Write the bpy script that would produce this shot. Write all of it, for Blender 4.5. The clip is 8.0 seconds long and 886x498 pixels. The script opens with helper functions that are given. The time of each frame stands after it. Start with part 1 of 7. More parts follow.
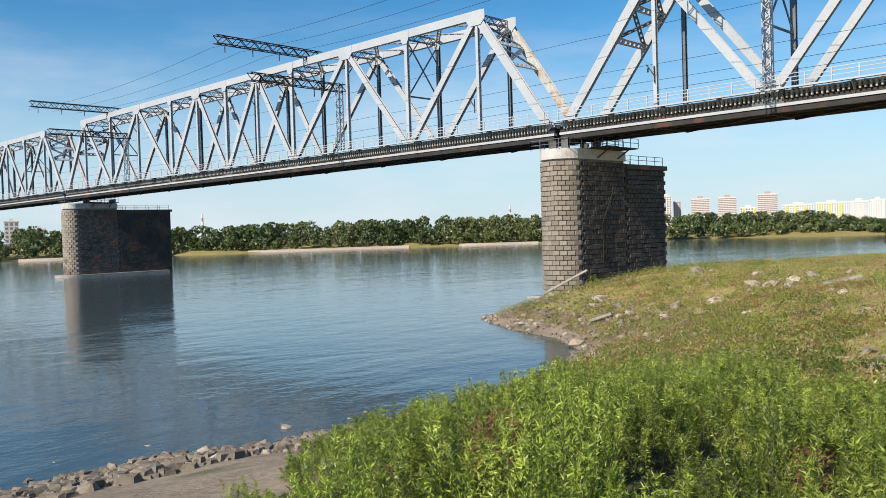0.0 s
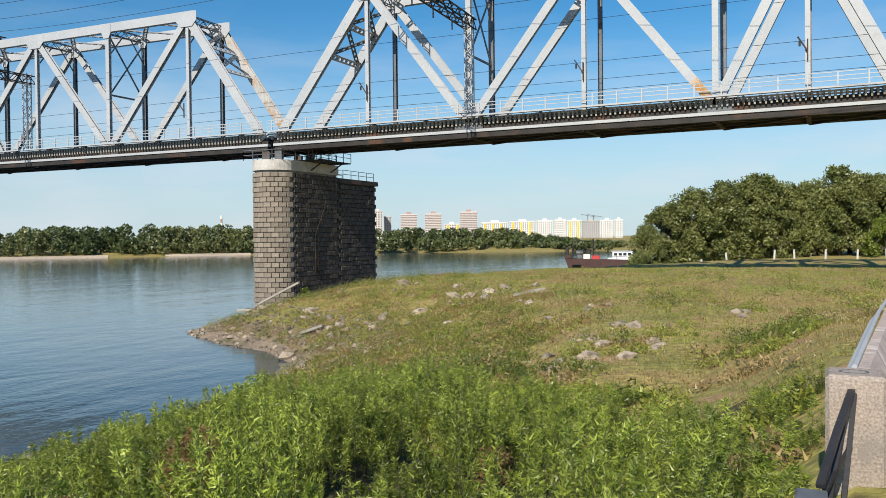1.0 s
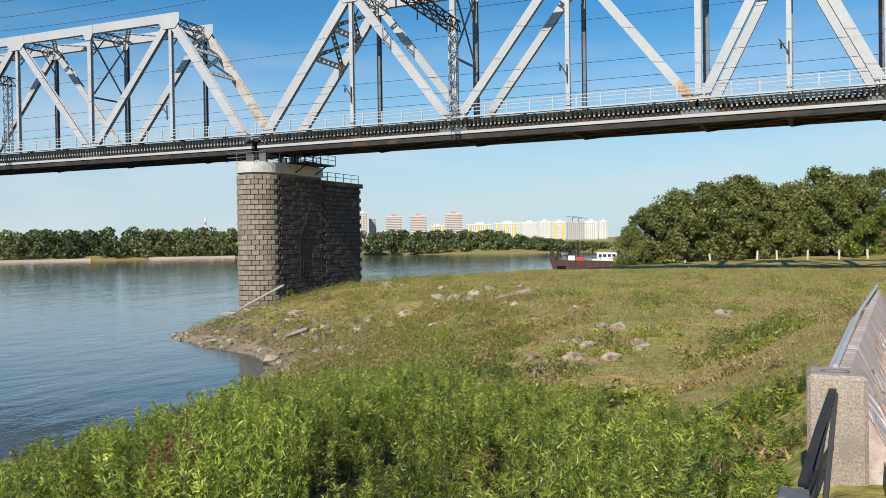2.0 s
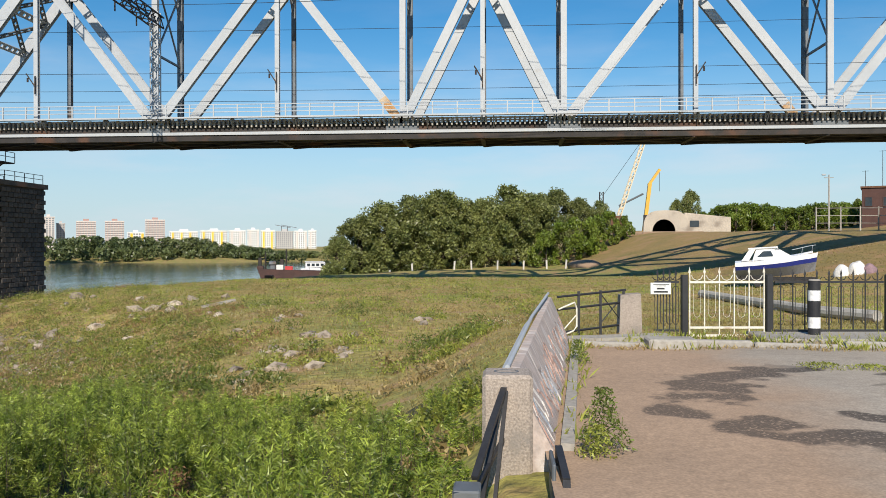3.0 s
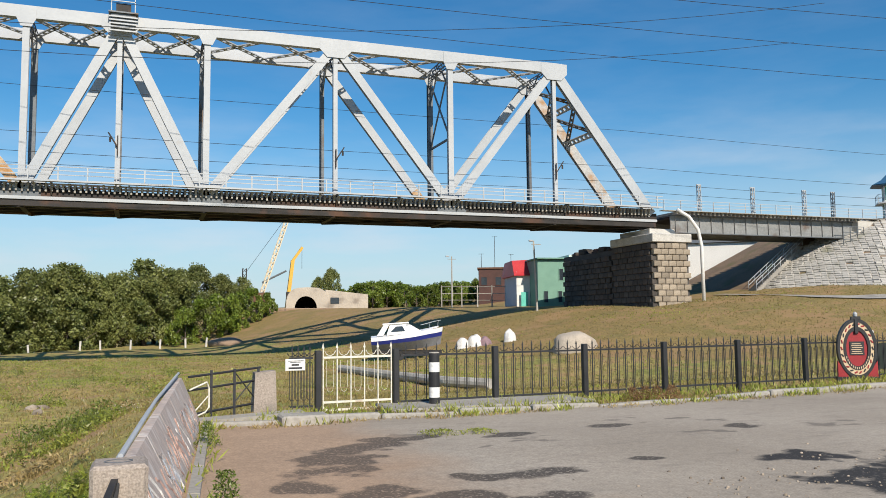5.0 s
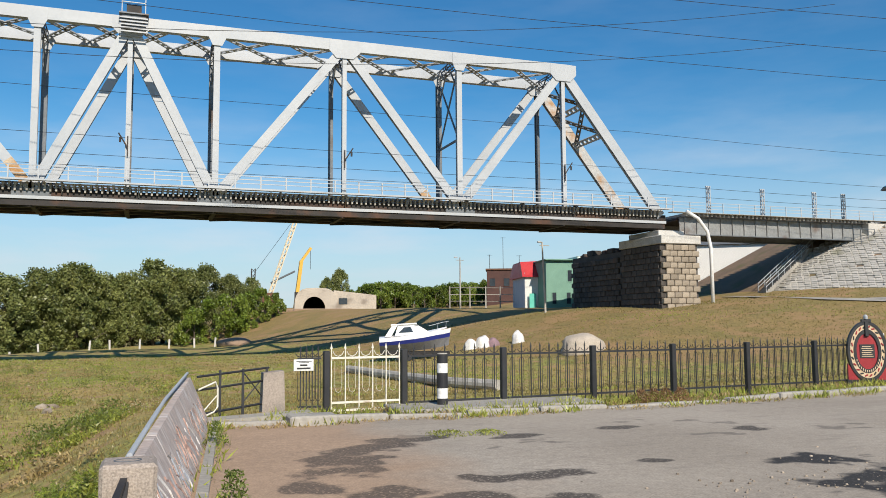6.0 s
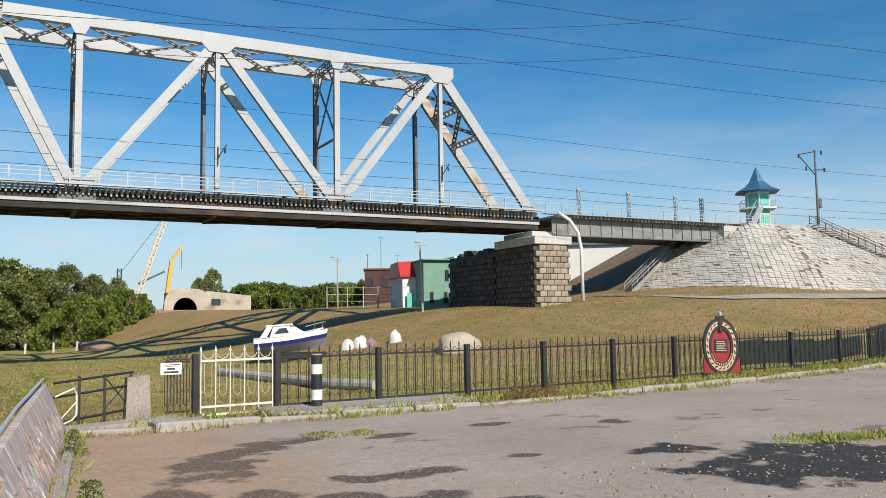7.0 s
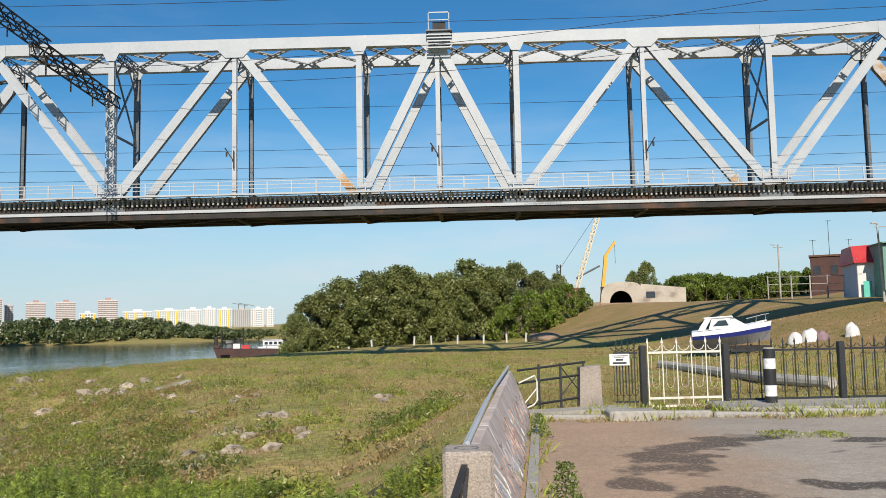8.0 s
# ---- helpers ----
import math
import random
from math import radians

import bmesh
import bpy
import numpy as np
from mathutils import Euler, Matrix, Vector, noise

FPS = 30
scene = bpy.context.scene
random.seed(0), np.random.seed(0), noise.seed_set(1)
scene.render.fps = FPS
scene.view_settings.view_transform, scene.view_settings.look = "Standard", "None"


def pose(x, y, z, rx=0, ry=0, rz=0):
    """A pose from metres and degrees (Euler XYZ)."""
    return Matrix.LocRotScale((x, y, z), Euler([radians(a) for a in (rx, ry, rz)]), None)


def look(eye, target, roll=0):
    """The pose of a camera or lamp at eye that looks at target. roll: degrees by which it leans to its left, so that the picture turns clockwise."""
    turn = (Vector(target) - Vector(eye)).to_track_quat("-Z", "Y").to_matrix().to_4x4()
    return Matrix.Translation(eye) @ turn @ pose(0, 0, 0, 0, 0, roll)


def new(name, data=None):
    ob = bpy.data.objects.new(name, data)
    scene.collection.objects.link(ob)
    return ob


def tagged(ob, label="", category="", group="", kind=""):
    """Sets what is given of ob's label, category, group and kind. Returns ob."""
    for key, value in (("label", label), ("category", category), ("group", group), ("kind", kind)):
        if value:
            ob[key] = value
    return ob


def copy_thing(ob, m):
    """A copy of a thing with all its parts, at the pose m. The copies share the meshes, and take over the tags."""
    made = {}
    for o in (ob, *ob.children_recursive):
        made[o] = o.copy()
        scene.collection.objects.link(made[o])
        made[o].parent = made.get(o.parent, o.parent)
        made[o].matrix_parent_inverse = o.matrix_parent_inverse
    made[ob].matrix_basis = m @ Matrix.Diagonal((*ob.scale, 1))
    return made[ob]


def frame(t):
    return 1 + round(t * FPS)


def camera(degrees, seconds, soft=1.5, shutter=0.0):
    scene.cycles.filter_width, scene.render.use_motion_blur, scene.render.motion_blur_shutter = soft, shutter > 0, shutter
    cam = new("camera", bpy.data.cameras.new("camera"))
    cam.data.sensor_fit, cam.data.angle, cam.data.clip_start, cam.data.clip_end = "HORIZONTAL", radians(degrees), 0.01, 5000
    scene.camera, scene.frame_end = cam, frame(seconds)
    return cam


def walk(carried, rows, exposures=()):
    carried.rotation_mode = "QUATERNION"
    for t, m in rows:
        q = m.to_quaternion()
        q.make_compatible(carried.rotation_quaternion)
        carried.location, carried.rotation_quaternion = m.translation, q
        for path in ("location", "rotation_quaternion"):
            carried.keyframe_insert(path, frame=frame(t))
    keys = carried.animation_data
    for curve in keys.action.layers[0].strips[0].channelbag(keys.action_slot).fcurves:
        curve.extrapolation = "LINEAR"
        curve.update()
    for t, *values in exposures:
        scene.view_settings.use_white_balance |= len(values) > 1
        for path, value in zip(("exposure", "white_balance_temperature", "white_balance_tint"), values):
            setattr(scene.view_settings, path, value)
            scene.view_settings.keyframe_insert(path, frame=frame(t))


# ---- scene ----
cam = camera(56.72, 8.0, soft=0.8)
ARM, EYE = 0.36, 1.7          # the camera turns on an outstretched arm
ROWS = [
    (0.0, 45.10, -1.28, 1.80),
    (0.5, 31.47, -1.18, 0.48),
    (1.0, 25.31, -0.85, 0.63),
    (2.3, 23.96, -0.69, 0.53),
    (2.5, 22.42, -0.58, -0.54),
    (2.7, 14.47, -0.37, -0.40),
    (2.8, 10.55, -0.41, -0.32),
    (3.0, 4.18, -0.24, 0.09),
    (3.5, -4.51, 1.02, 0.67),
    (3.7, -8.15, 2.98, 0.99),
    (4.0, -12.95, 4.97, 1.21),
    (4.5, -18.93, 4.97, 0.44),
    (4.7, -20.75, 4.94, 0.63),
    (5.8, -18.19, 5.03, 0.61),
    (6.0, -19.72, 5.03, 0.39),
    (6.5, -26.55, 5.01, 0.07),
    (7.0, -28.19, 4.92, 0.96),
    (7.5, -15.38, 5.17, 0.23),
    (8.0, 1.37, 4.95, 1.17),
]
walk(cam, [(t, pose(-ARM * math.sin(radians(yaw)), ARM * math.cos(radians(yaw)), EYE, 90 + pitch, roll, yaw)) for t, yaw, pitch, roll in ROWS],
     [(0.0, 0.27), (0.6, 0.17), (1.0, 0.12), (3.0, 0.10), (8.0, 0.08)])

# ---- light ----
SUN_EL, SUN_X = 36.0, 0.04
world = bpy.data.worlds.new("sky")
scene.world = world
world.use_nodes = True
wn, wl = world.node_tree.nodes, world.node_tree.links
wn.clear()
sky = wn.new("ShaderNodeTexSky")
sky.sky_type, sky.sun_disc = "NISHITA", False
sky.sun_elevation, sky.sun_rotation = radians(SUN_EL), math.pi
sky.air_density, sky.dust_density, sky.ozone_density = 1.0, 0.1, 1.2
tc = wn.new("ShaderNodeTexCoord")
mp = wn.new("ShaderNodeMapping")
mp.inputs["Scale"].default_value = (3.0, 3.0, 13.0)
cn = wn.new("ShaderNodeTexNoise")
cn.inputs["Scale"].default_value, cn.inputs["Detail"].default_value, cn.inputs["Roughness"].default_value = 1.6, 7.0, 0.55
cr = wn.new("ShaderNodeValToRGB")
cr.color_ramp.elements[0].position, cr.color_ramp.elements[1].position = 0.46, 0.72
cr.color_ramp.elements[1].color = (0.55, 0.55, 0.55, 1)
cm = wn.new("ShaderNodeMix")
cm.data_type = "RGBA"
cm.inputs["B"].default_value = (7.5, 7.9, 8.6, 1)
bg = wn.new("ShaderNodeBackground")
bg.inputs["Strength"].default_value = 0.09
wo = wn.new("ShaderNodeOutputWorld")
wl.new(tc.outputs["Generated"], mp.inputs["Vector"])
wl.new(mp.outputs["Vector"], cn.inputs["Vector"])
wl.new(cn.outputs["Fac"], cr.inputs["Fac"])
sx = wn.new("ShaderNodeSeparateXYZ")          # pale blue haze towards the horizon, where the clouds lie too
hz = wn.new("ShaderNodeMapRange")
hz.inputs["From Min"].default_value, hz.inputs["From Max"].default_value = 0.0, 0.27
hz.inputs["To Min"].default_value, hz.inputs["To Max"].default_value = 0.85, 0.0
hz.interpolation_type = "SMOOTHSTEP"
hm = wn.new("ShaderNodeMix")
hm.data_type = "RGBA"
hm.inputs["B"].default_value = (6.1, 7.0, 8.0, 1)
low = wn.new("ShaderNodeMapRange")
low.inputs["From Min"].default_value, low.inputs["From Max"].default_value = 0.05, 0.26
low.inputs["To Min"].default_value, low.inputs["To Max"].default_value = 1.0, 0.12
lf = wn.new("ShaderNodeMath")
lf.operation = "MULTIPLY"
wl.new(tc.outputs["Generated"], sx.inputs["Vector"])
wl.new(sx.outputs["Z"], hz.inputs["Value"])
wl.new(sx.outputs["Z"], low.inputs["Value"])
wl.new(hz.outputs["Result"], hm.inputs["Factor"])
hs_node = wn.new("ShaderNodeHueSaturation")
hs_node.inputs["Saturation"].default_value, hs_node.inputs["Value"].default_value = 1.25, 1.0
tint = wn.new("ShaderNodeMix")
tint.data_type, tint.blend_type = "RGBA", "MULTIPLY"
tint.inputs["Factor"].default_value = 1.0
tint.inputs["B"].default_value = (0.52, 1.0, 1.17, 1)
wl.new(sky.outputs["Color"], hs_node.inputs["Color"])
wl.new(hs_node.outputs["Color"], tint.inputs["A"])
wl.new(tint.outputs["Result"], hm.inputs["A"])
wl.new(hm.outputs["Result"], cm.inputs["A"])
wl.new(cr.outputs["Color"], lf.inputs[0])
wl.new(low.outputs["Result"], lf.inputs[1])
wl.new(lf.outputs["Value"], cm.inputs["Factor"])
wl.new(cm.outputs["Result"], bg.inputs["Color"])
wl.new(bg.outputs["Background"], wo.inputs["Surface"])
sun = new("sun", bpy.data.lights.new("sun", "SUN"))
sun.data.energy, sun.data.angle, sun.data.color = 5.0, radians(0.5), (1.0, 0.90, 0.76)
sun.matrix_world = look((SUN_X * 50, -math.cos(radians(SUN_EL)) * 50, math.sin(radians(SUN_EL)) * 50), (0, 0, 0))


# ---- materials ----
def mat(name, c1, c2, scale=1.0, rough=0.8, metal=0.0, bump=0.2, fine=12.0, vary=0.0, island=0.0, stain=None, amount=0.5, stain_scale=0.3, stretch=(1, 1, 1), spec=0.5, grain=0.2):
    """A weathered surface: two colours at a large scale, grain at a fine one, stains of a third colour, and relief."""
    m = bpy.data.materials.new(name)
    m.use_nodes = True
    n, l = m.node_tree.nodes, m.node_tree.links
    b = n["Principled BSDF"]
    b.inputs["Roughness"].default_value, b.inputs["Metallic"].default_value = rough, metal
    b.inputs["Specular IOR Level"].default_value = spec
    co = n.new("ShaderNodeTexCoord")
    st = n.new("ShaderNodeMapping")
    st.inputs["Scale"].default_value = stretch
    l.new(co.outputs["Object"], st.inputs["Vector"])

    def noise_tex(s, detail):
        t = n.new("ShaderNodeTexNoise")
        t.inputs["Scale"].default_value, t.inputs["Detail"].default_value = s, detail
        l.new(st.outputs["Vector"], t.inputs["Vector"])
        return t

    def mixed(kind, fac, a, bb):
        x = n.new("ShaderNodeMix")
        x.data_type, x.blend_type = "RGBA", kind
        for key, v in (("Factor", fac), ("A", a), ("B", bb)):
            if isinstance(v, (int, float)):
                x.inputs[key].default_value = v
            elif isinstance(v, tuple):
                x.inputs[key].default_value = (*v, 1)
            else:
                l.new(v, x.inputs[key])
        return x.outputs["Result"]

    def ramp(src, lo, hi):
        r = n.new("ShaderNodeMapRange")
        r.inputs["From Min"].default_value, r.inputs["From Max"].default_value = lo, hi
        l.new(src, r.inputs["Value"])
        return r.outputs["Result"]

    big, small = noise_tex(scale, 5.0), noise_tex(fine, 4.0)
    col = mixed("MIX", ramp(big.outputs["Fac"], 0.35, 0.65), c1, c2)
    g = n.new("ShaderNodeMapRange")
    g.inputs["From Min"].default_value, g.inputs["From Max"].default_value = 0.25, 0.75
    g.inputs["To Min"].default_value, g.inputs["To Max"].default_value = 1 - grain, 1 + grain
    l.new(small.outputs["Fac"], g.inputs["Value"])
    col = mixed("MULTIPLY", 1.0, col, g.outputs["Result"])
    if stain:
        s = noise_tex(stain_scale, 6.0)
        col = mixed("MIX", ramp(s.outputs["Fac"], 0.62 - 0.2 * amount, 0.74 - 0.2 * amount), col, stain)
    for on, src in ((vary, "ObjectInfo"), (island, "NewGeometry")):
        if on:
            o = n.new("ShaderNode" + src)
            v = n.new("ShaderNodeMapRange")
            v.inputs["To Min"].default_value, v.inputs["To Max"].default_value = 1 - on, 1 + on
            l.new(o.outputs["Random" if src == "ObjectInfo" else "Random Per Island"], v.inputs["Value"])
            col = mixed("MULTIPLY", 1.0, col, v.outputs["Result"])
    l.new(col, b.inputs["Base Color"])
    if bump:
        bp = n.new("ShaderNodeBump")
        bp.inputs["Strength"].default_value, bp.inputs["Distance"].default_value = bump, 0.5 / fine
        l.new(small.outputs["Fac"], bp.inputs["Height"])
        l.new(bp.outputs["Normal"], b.inputs["Normal"])
    return m


def leaf_mat(name, c1, c2, vary=0.35, scale=0.5, each=0.15):
    m = mat(name, c1, c2, scale=scale, rough=0.42, bump=0, fine=3.0, island=vary, vary=each, spec=0.5)
    b = m.node_tree.nodes["Principled BSDF"]
    t = m.node_tree.nodes.new("ShaderNodeBsdfTranslucent")
    x = m.node_tree.nodes.new("ShaderNodeMixShader")
    x.inputs["Fac"].default_value = 0.28
    l = m.node_tree.links
    l.new(b.inputs["Base Color"].links[0].from_socket, t.inputs["Color"])
    l.new(b.outputs["BSDF"], x.inputs[1])
    l.new(t.outputs["BSDF"], x.inputs[2])
    l.new(x.outputs["Shader"], m.node_tree.nodes["Material Output"].inputs["Surface"])
    return m


SILVER = mat("aluminium_paint", (0.46, 0.48, 0.50), (0.40, 0.425, 0.45), 0.25, 0.5, 0.0, 0.03, 3, stain=(0.36, 0.33, 0.30), amount=-0.35, stain_scale=0.5, grain=0.05)
SILVER_OLD = mat("rusty_aluminium_paint", (0.5, 0.5, 0.49), (0.42, 0.41, 0.39), 0.6, 0.6, 0.0, 0.05, 6, stain=(0.40, 0.24, 0.12), amount=0.6, stain_scale=0.5)
STEEL_GREY = mat("dark_grey", (0.12, 0.135, 0.15), (0.16, 0.175, 0.19), 0.8, 0.55, 0.2, 0.05, 7, stain=(0.10, 0.07, 0.05), amount=0.3)
# kept near black, so the shade under the bridge floor is in the colour
STEEL_DARK = mat("near_black_steel", (0.024, 0.022, 0.021), (0.042, 0.036, 0.033), 0.8, 0.7, 0.2, 0.1, 7, stain=(0.10, 0.05, 0.03), amount=0.3)
TIMBER = mat("grey_sleeper_timber", (0.30, 0.28, 0.25), (0.42, 0.40, 0.36), 2.0, 0.85, 0, 0.3, 20, vary=0.3)
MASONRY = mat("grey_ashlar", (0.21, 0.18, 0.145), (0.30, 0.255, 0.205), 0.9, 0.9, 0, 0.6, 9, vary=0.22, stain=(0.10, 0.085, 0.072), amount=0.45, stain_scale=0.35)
# soot, plus the shade of the pier flanks put into the colour
MASONRY_DARK = mat("sooty_shaded_ashlar", (0.065, 0.057, 0.051), (0.10, 0.086, 0.076), 0.6, 0.92, 0, 0.6, 9, vary=0.25, stain=(0.15, 0.085, 0.06), amount=0.45, stain_scale=0.3)
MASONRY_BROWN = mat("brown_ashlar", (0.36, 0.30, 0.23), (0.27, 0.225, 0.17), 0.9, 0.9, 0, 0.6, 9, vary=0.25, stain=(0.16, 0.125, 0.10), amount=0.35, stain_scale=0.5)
MORTAR = mat("lime_mortar", (0.30, 0.28, 0.26), (0.22, 0.20, 0.19), 1.0, 0.95, 0, 0.3, 10)
MORTAR_DARK = mat("sooty_shaded_mortar", (0.10, 0.09, 0.085), (0.07, 0.065, 0.06), 1.0, 0.95, 0, 0.3, 10)
CONCRETE = mat("weathered_concrete", (0.38, 0.355, 0.31), (0.30, 0.28, 0.25), 0.7, 0.9, 0, 0.3, 14, stain=(0.25, 0.235, 0.21), amount=0.3, stain_scale=0.6)
WHITEWASH = mat("whitewashed_concrete", (0.58, 0.56, 0.52), (0.48, 0.46, 0.42), 0.8, 0.9, 0, 0.2, 10, stain=(0.36, 0.34, 0.31), amount=0.1, stain_scale=0.7)
DIRT = mat("trodden_dirt", (0.33, 0.23, 0.155), (0.28, 0.195, 0.135), 0.5, 0.95, 0, 0.4, 25, stain=(0.17, 0.13, 0.10), amount=0.1, stain_scale=0.8)
HILL_GRASS = mat("sunburnt_hill_grass", (0.305, 0.205, 0.078), (0.21, 0.17, 0.053), 0.13, 0.95, 0, 1.0, 5, stain=(0.33, 0.21, 0.095), amount=0.6, stain_scale=0.33, grain=0.38)
GRASSLAND = mat("dry_meadow", (0.37, 0.275, 0.092), (0.225, 0.23, 0.053), 0.22, 0.95, 0, 1.0, 4, stain=(0.36, 0.23, 0.11), amount=0.45, stain_scale=0.7, grain=0.5)
# thicket floor, with the shade under the bushes put into its colour
THICKET_SHADE = mat("shade_dark_thicket_floor", (0.045, 0.045, 0.02), (0.075, 0.075, 0.028), 0.8, 0.95, 0, 0.8, 9)
STONY = mat("stony_bank", (0.30, 0.235, 0.165), (0.20, 0.155, 0.11), 0.6, 0.95, 0, 0.8, 6, stain=(0.12, 0.12, 0.05), amount=0.3, stain_scale=0.4)
ROCK = mat("pale_limestone", (0.33, 0.275, 0.215), (0.22, 0.18, 0.135), 1.2, 0.9, 0, 0.6, 8, vary=0.4, island=0.35, stain=(0.12, 0.095, 0.07), amount=0.4, stain_scale=1.5)
# wide dark-to-bright leaf patches also paint in the shaded gaps between shoots
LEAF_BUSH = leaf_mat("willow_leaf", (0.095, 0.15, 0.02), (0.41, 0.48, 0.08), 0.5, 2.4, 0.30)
LEAF_TREE = leaf_mat("tree_leaf", (0.125, 0.155, 0.045), (0.26, 0.28, 0.09), 0.4, 0.35)
LEAF_FAR = leaf_mat("far_leaf", (0.10, 0.135, 0.05), (0.16, 0.18, 0.065), 0.4, 0.02)
LEAF_SHRUB = leaf_mat("shrub_leaf", (0.12, 0.18, 0.022), (0.19, 0.235, 0.04), 0.4, 0.3)
BLADE = leaf_mat("grass_blade", (0.28, 0.215, 0.08), (0.22, 0.185, 0.06), 0.3, 0.12)
BLADE_GREEN = leaf_mat("green_grass_blade", (0.25, 0.29, 0.045), (0.33, 0.34, 0.07), 0.4, 0.2)
BLADE_DRY = leaf_mat("dry_stalk", (0.30, 0.16, 0.07), (0.22, 0.13, 0.06), 0.4, 0.5)
BARK = mat("bark", (0.12, 0.095, 0.07), (0.07, 0.055, 0.04), 3, 0.9, 0, 0.6, 12)
BLACK_PAINT = mat("black_paint", (0.022, 0.022, 0.024), (0.032, 0.032, 0.034), 3, 0.5, 0, 0.1, 30)
WHITE_PAINT = mat("white_paint", (0.80, 0.80, 0.78), (0.72, 0.71, 0.68), 2, 0.5, 0, 0.05, 20)
CREAM_PAINT = mat("cream_paint", (0.74, 0.71, 0.62), (0.66, 0.62, 0.52), 3, 0.5, 0, 0.05, 20, stain=(0.36, 0.22, 0.12), amount=-0.1, stain_scale=2)
GRANITE = mat("pink_grey_granite", (0.37, 0.31, 0.26), (0.30, 0.255, 0.215), 2.5, 0.85, 0, 0.6, 55, stain=(0.24, 0.215, 0.19), amount=0.2, stain_scale=3, grain=0.42)
RUST = mat("rusty_iron", (0.16, 0.075, 0.04), (0.10, 0.05, 0.03), 2, 0.85, 0, 0.3, 20)
WIRE = mat("dark_wire", (0.03, 0.03, 0.032), (0.04, 0.04, 0.042), 3, 0.6, 0.3, 0, 10)


# ---- mesh building ----
class Shape:
    """Collects faces for one mesh."""

    def __init__(self):
        self.v, self.f = [], []

    def add(self, verts, faces):
        k = len(self.v)
        self.v += [tuple(p) for p in verts]
        self.f += [tuple(i + k for i in q) for q in faces]
        return self

    def hexa(self, lo, hi):
        return self.add([*lo, *hi], [(3, 2, 1, 0), (4, 5, 6, 7), (0, 1, 5, 4), (1, 2, 6, 5), (2, 3, 7, 6), (3, 0, 4, 7)])

    def box(self, x0, x1, y0, y1, z0, z1):
        return self.hexa([(x0, y0, z0), (x1, y0, z0), (x1, y1, z0), (x0, y1, z0)], [(x0, y0, z1), (x1, y0, z1), (x1, y1, z1), (x0, y1, z1)])

    def block(self, x0, x1, y0, y1, z0, z1, c):
        """A box with chamfered edges."""
        xs, ys, zs = (x0, x0 + c, x1 - c, x1), (y0, y0 + c, y1 - c, y1), (z0, z0 + c, z1 - c, z1)
        rings = []
        for zi, inset in ((0, 1), (1, 0), (2, 0), (3, 1)):
            if inset:
                ring = [(xs[1], ys[1]), (xs[2], ys[1]), (xs[2], ys[1]), (xs[2], ys[2]), (xs[2], ys[2]), (xs[1], ys[2]), (xs[1], ys[2]), (xs[1], ys[1])]
            else:
                ring = [(xs[1], ys[0]), (xs[2], ys[0]), (xs[3], ys[1]), (xs[3], ys[2]), (xs[2], ys[3]), (xs[1], ys[3]), (xs[0], ys[2]), (xs[0], ys[1])]
            rings.append([(a, b, zs[zi]) for a, b in ring])
        verts = [p for r in rings for p in r]
        faces = [tuple(range(7, -1, -1)), tuple(range(24, 32))]
        for r in range(3):
            for i in range(8):
                j = (i + 1) % 8
                faces.append((r * 8 + i, r * 8 + j, r * 8 + 8 + j, r * 8 + 8 + i))
        return self.add(verts, faces)

    def beam(self, p, q, w, h, up=(0, 0, 1)):
        p, q = Vector(p), Vector(q)
        d = (q - p).normalized()
        s = d.cross(Vector(up))
        if s.length < 1e-4:
            s = d.cross(Vector((0, 1, 0)))
        s.normalize()
        u = s.cross(d)
        o = [s * (-w / 2) - u * (h / 2), s * (w / 2) - u * (h / 2), s * (w / 2) + u * (h / 2), s * (-w / 2) + u * (h / 2)]
        return self.hexa([p + a for a in o], [q + a for a in o])

    def cyl(self, p, q, r0, r1=None, seg=8, caps=True):
        r1 = r0 if r1 is None else r1
        p, q = Vector(p), Vector(q)
        d = (q - p).normalized()
        s = d.orthogonal().normalized()
        u = d.cross(s)
        ring = [(math.cos(2 * math.pi * i / seg), math.sin(2 * math.pi * i / seg)) for i in range(seg)]
        verts = [p + (s * a + u * b) * r0 for a, b in ring] + [q + (s * a + u * b) * r1 for a, b in ring]
        faces = [(i, (i + 1) % seg, seg + (i + 1) % seg, seg + i) for i in range(seg)]
        if caps:
            faces += [tuple(range(seg - 1, -1, -1)), tuple(range(seg, 2 * seg))]
        return self.add(verts, faces)

    def tube(self, pts, r, seg=6):
        """A bent tube along the points, in one piece."""
        pts = [Vector(p) for p in pts]
        k = len(self.v)
        for i, p in enumerate(pts):
            d = (pts[min(i + 1, len(pts) - 1)] - pts[max(i - 1, 0)]).normalized()
            s = d.cross(Vector((0.31, 0.17, 0.93))).normalized()
            u = d.cross(s)
            self.v += [tuple(p + (s * math.cos(2 * math.pi * q / seg) + u * math.sin(2 * math.pi * q / seg)) * r) for q in range(seg)]
        for i in range(len(pts) - 1):
            for q in range(seg):
                w = (q + 1) % seg
                self.f.append((k + i * seg + q, k + i * seg + w, k + (i + 1) * seg + w, k + (i + 1) * seg + q))
        self.f.append(tuple(k + q for q in range(seg - 1, -1, -1)))
        self.f.append(tuple(k + (len(pts) - 1) * seg + q for q in range(seg)))
        return self

    def prism(self, outline, z0, z1):
        k = len(outline)
        return self.add([(x, y, z0) for x, y in outline] + [(x, y, z1) for x, y in outline],
                        [tuple(range(k - 1, -1, -1)), tuple(range(k, 2 * k))] + [(i, (i + 1) % k, k + (i + 1) % k, k + i) for i in range(k)])

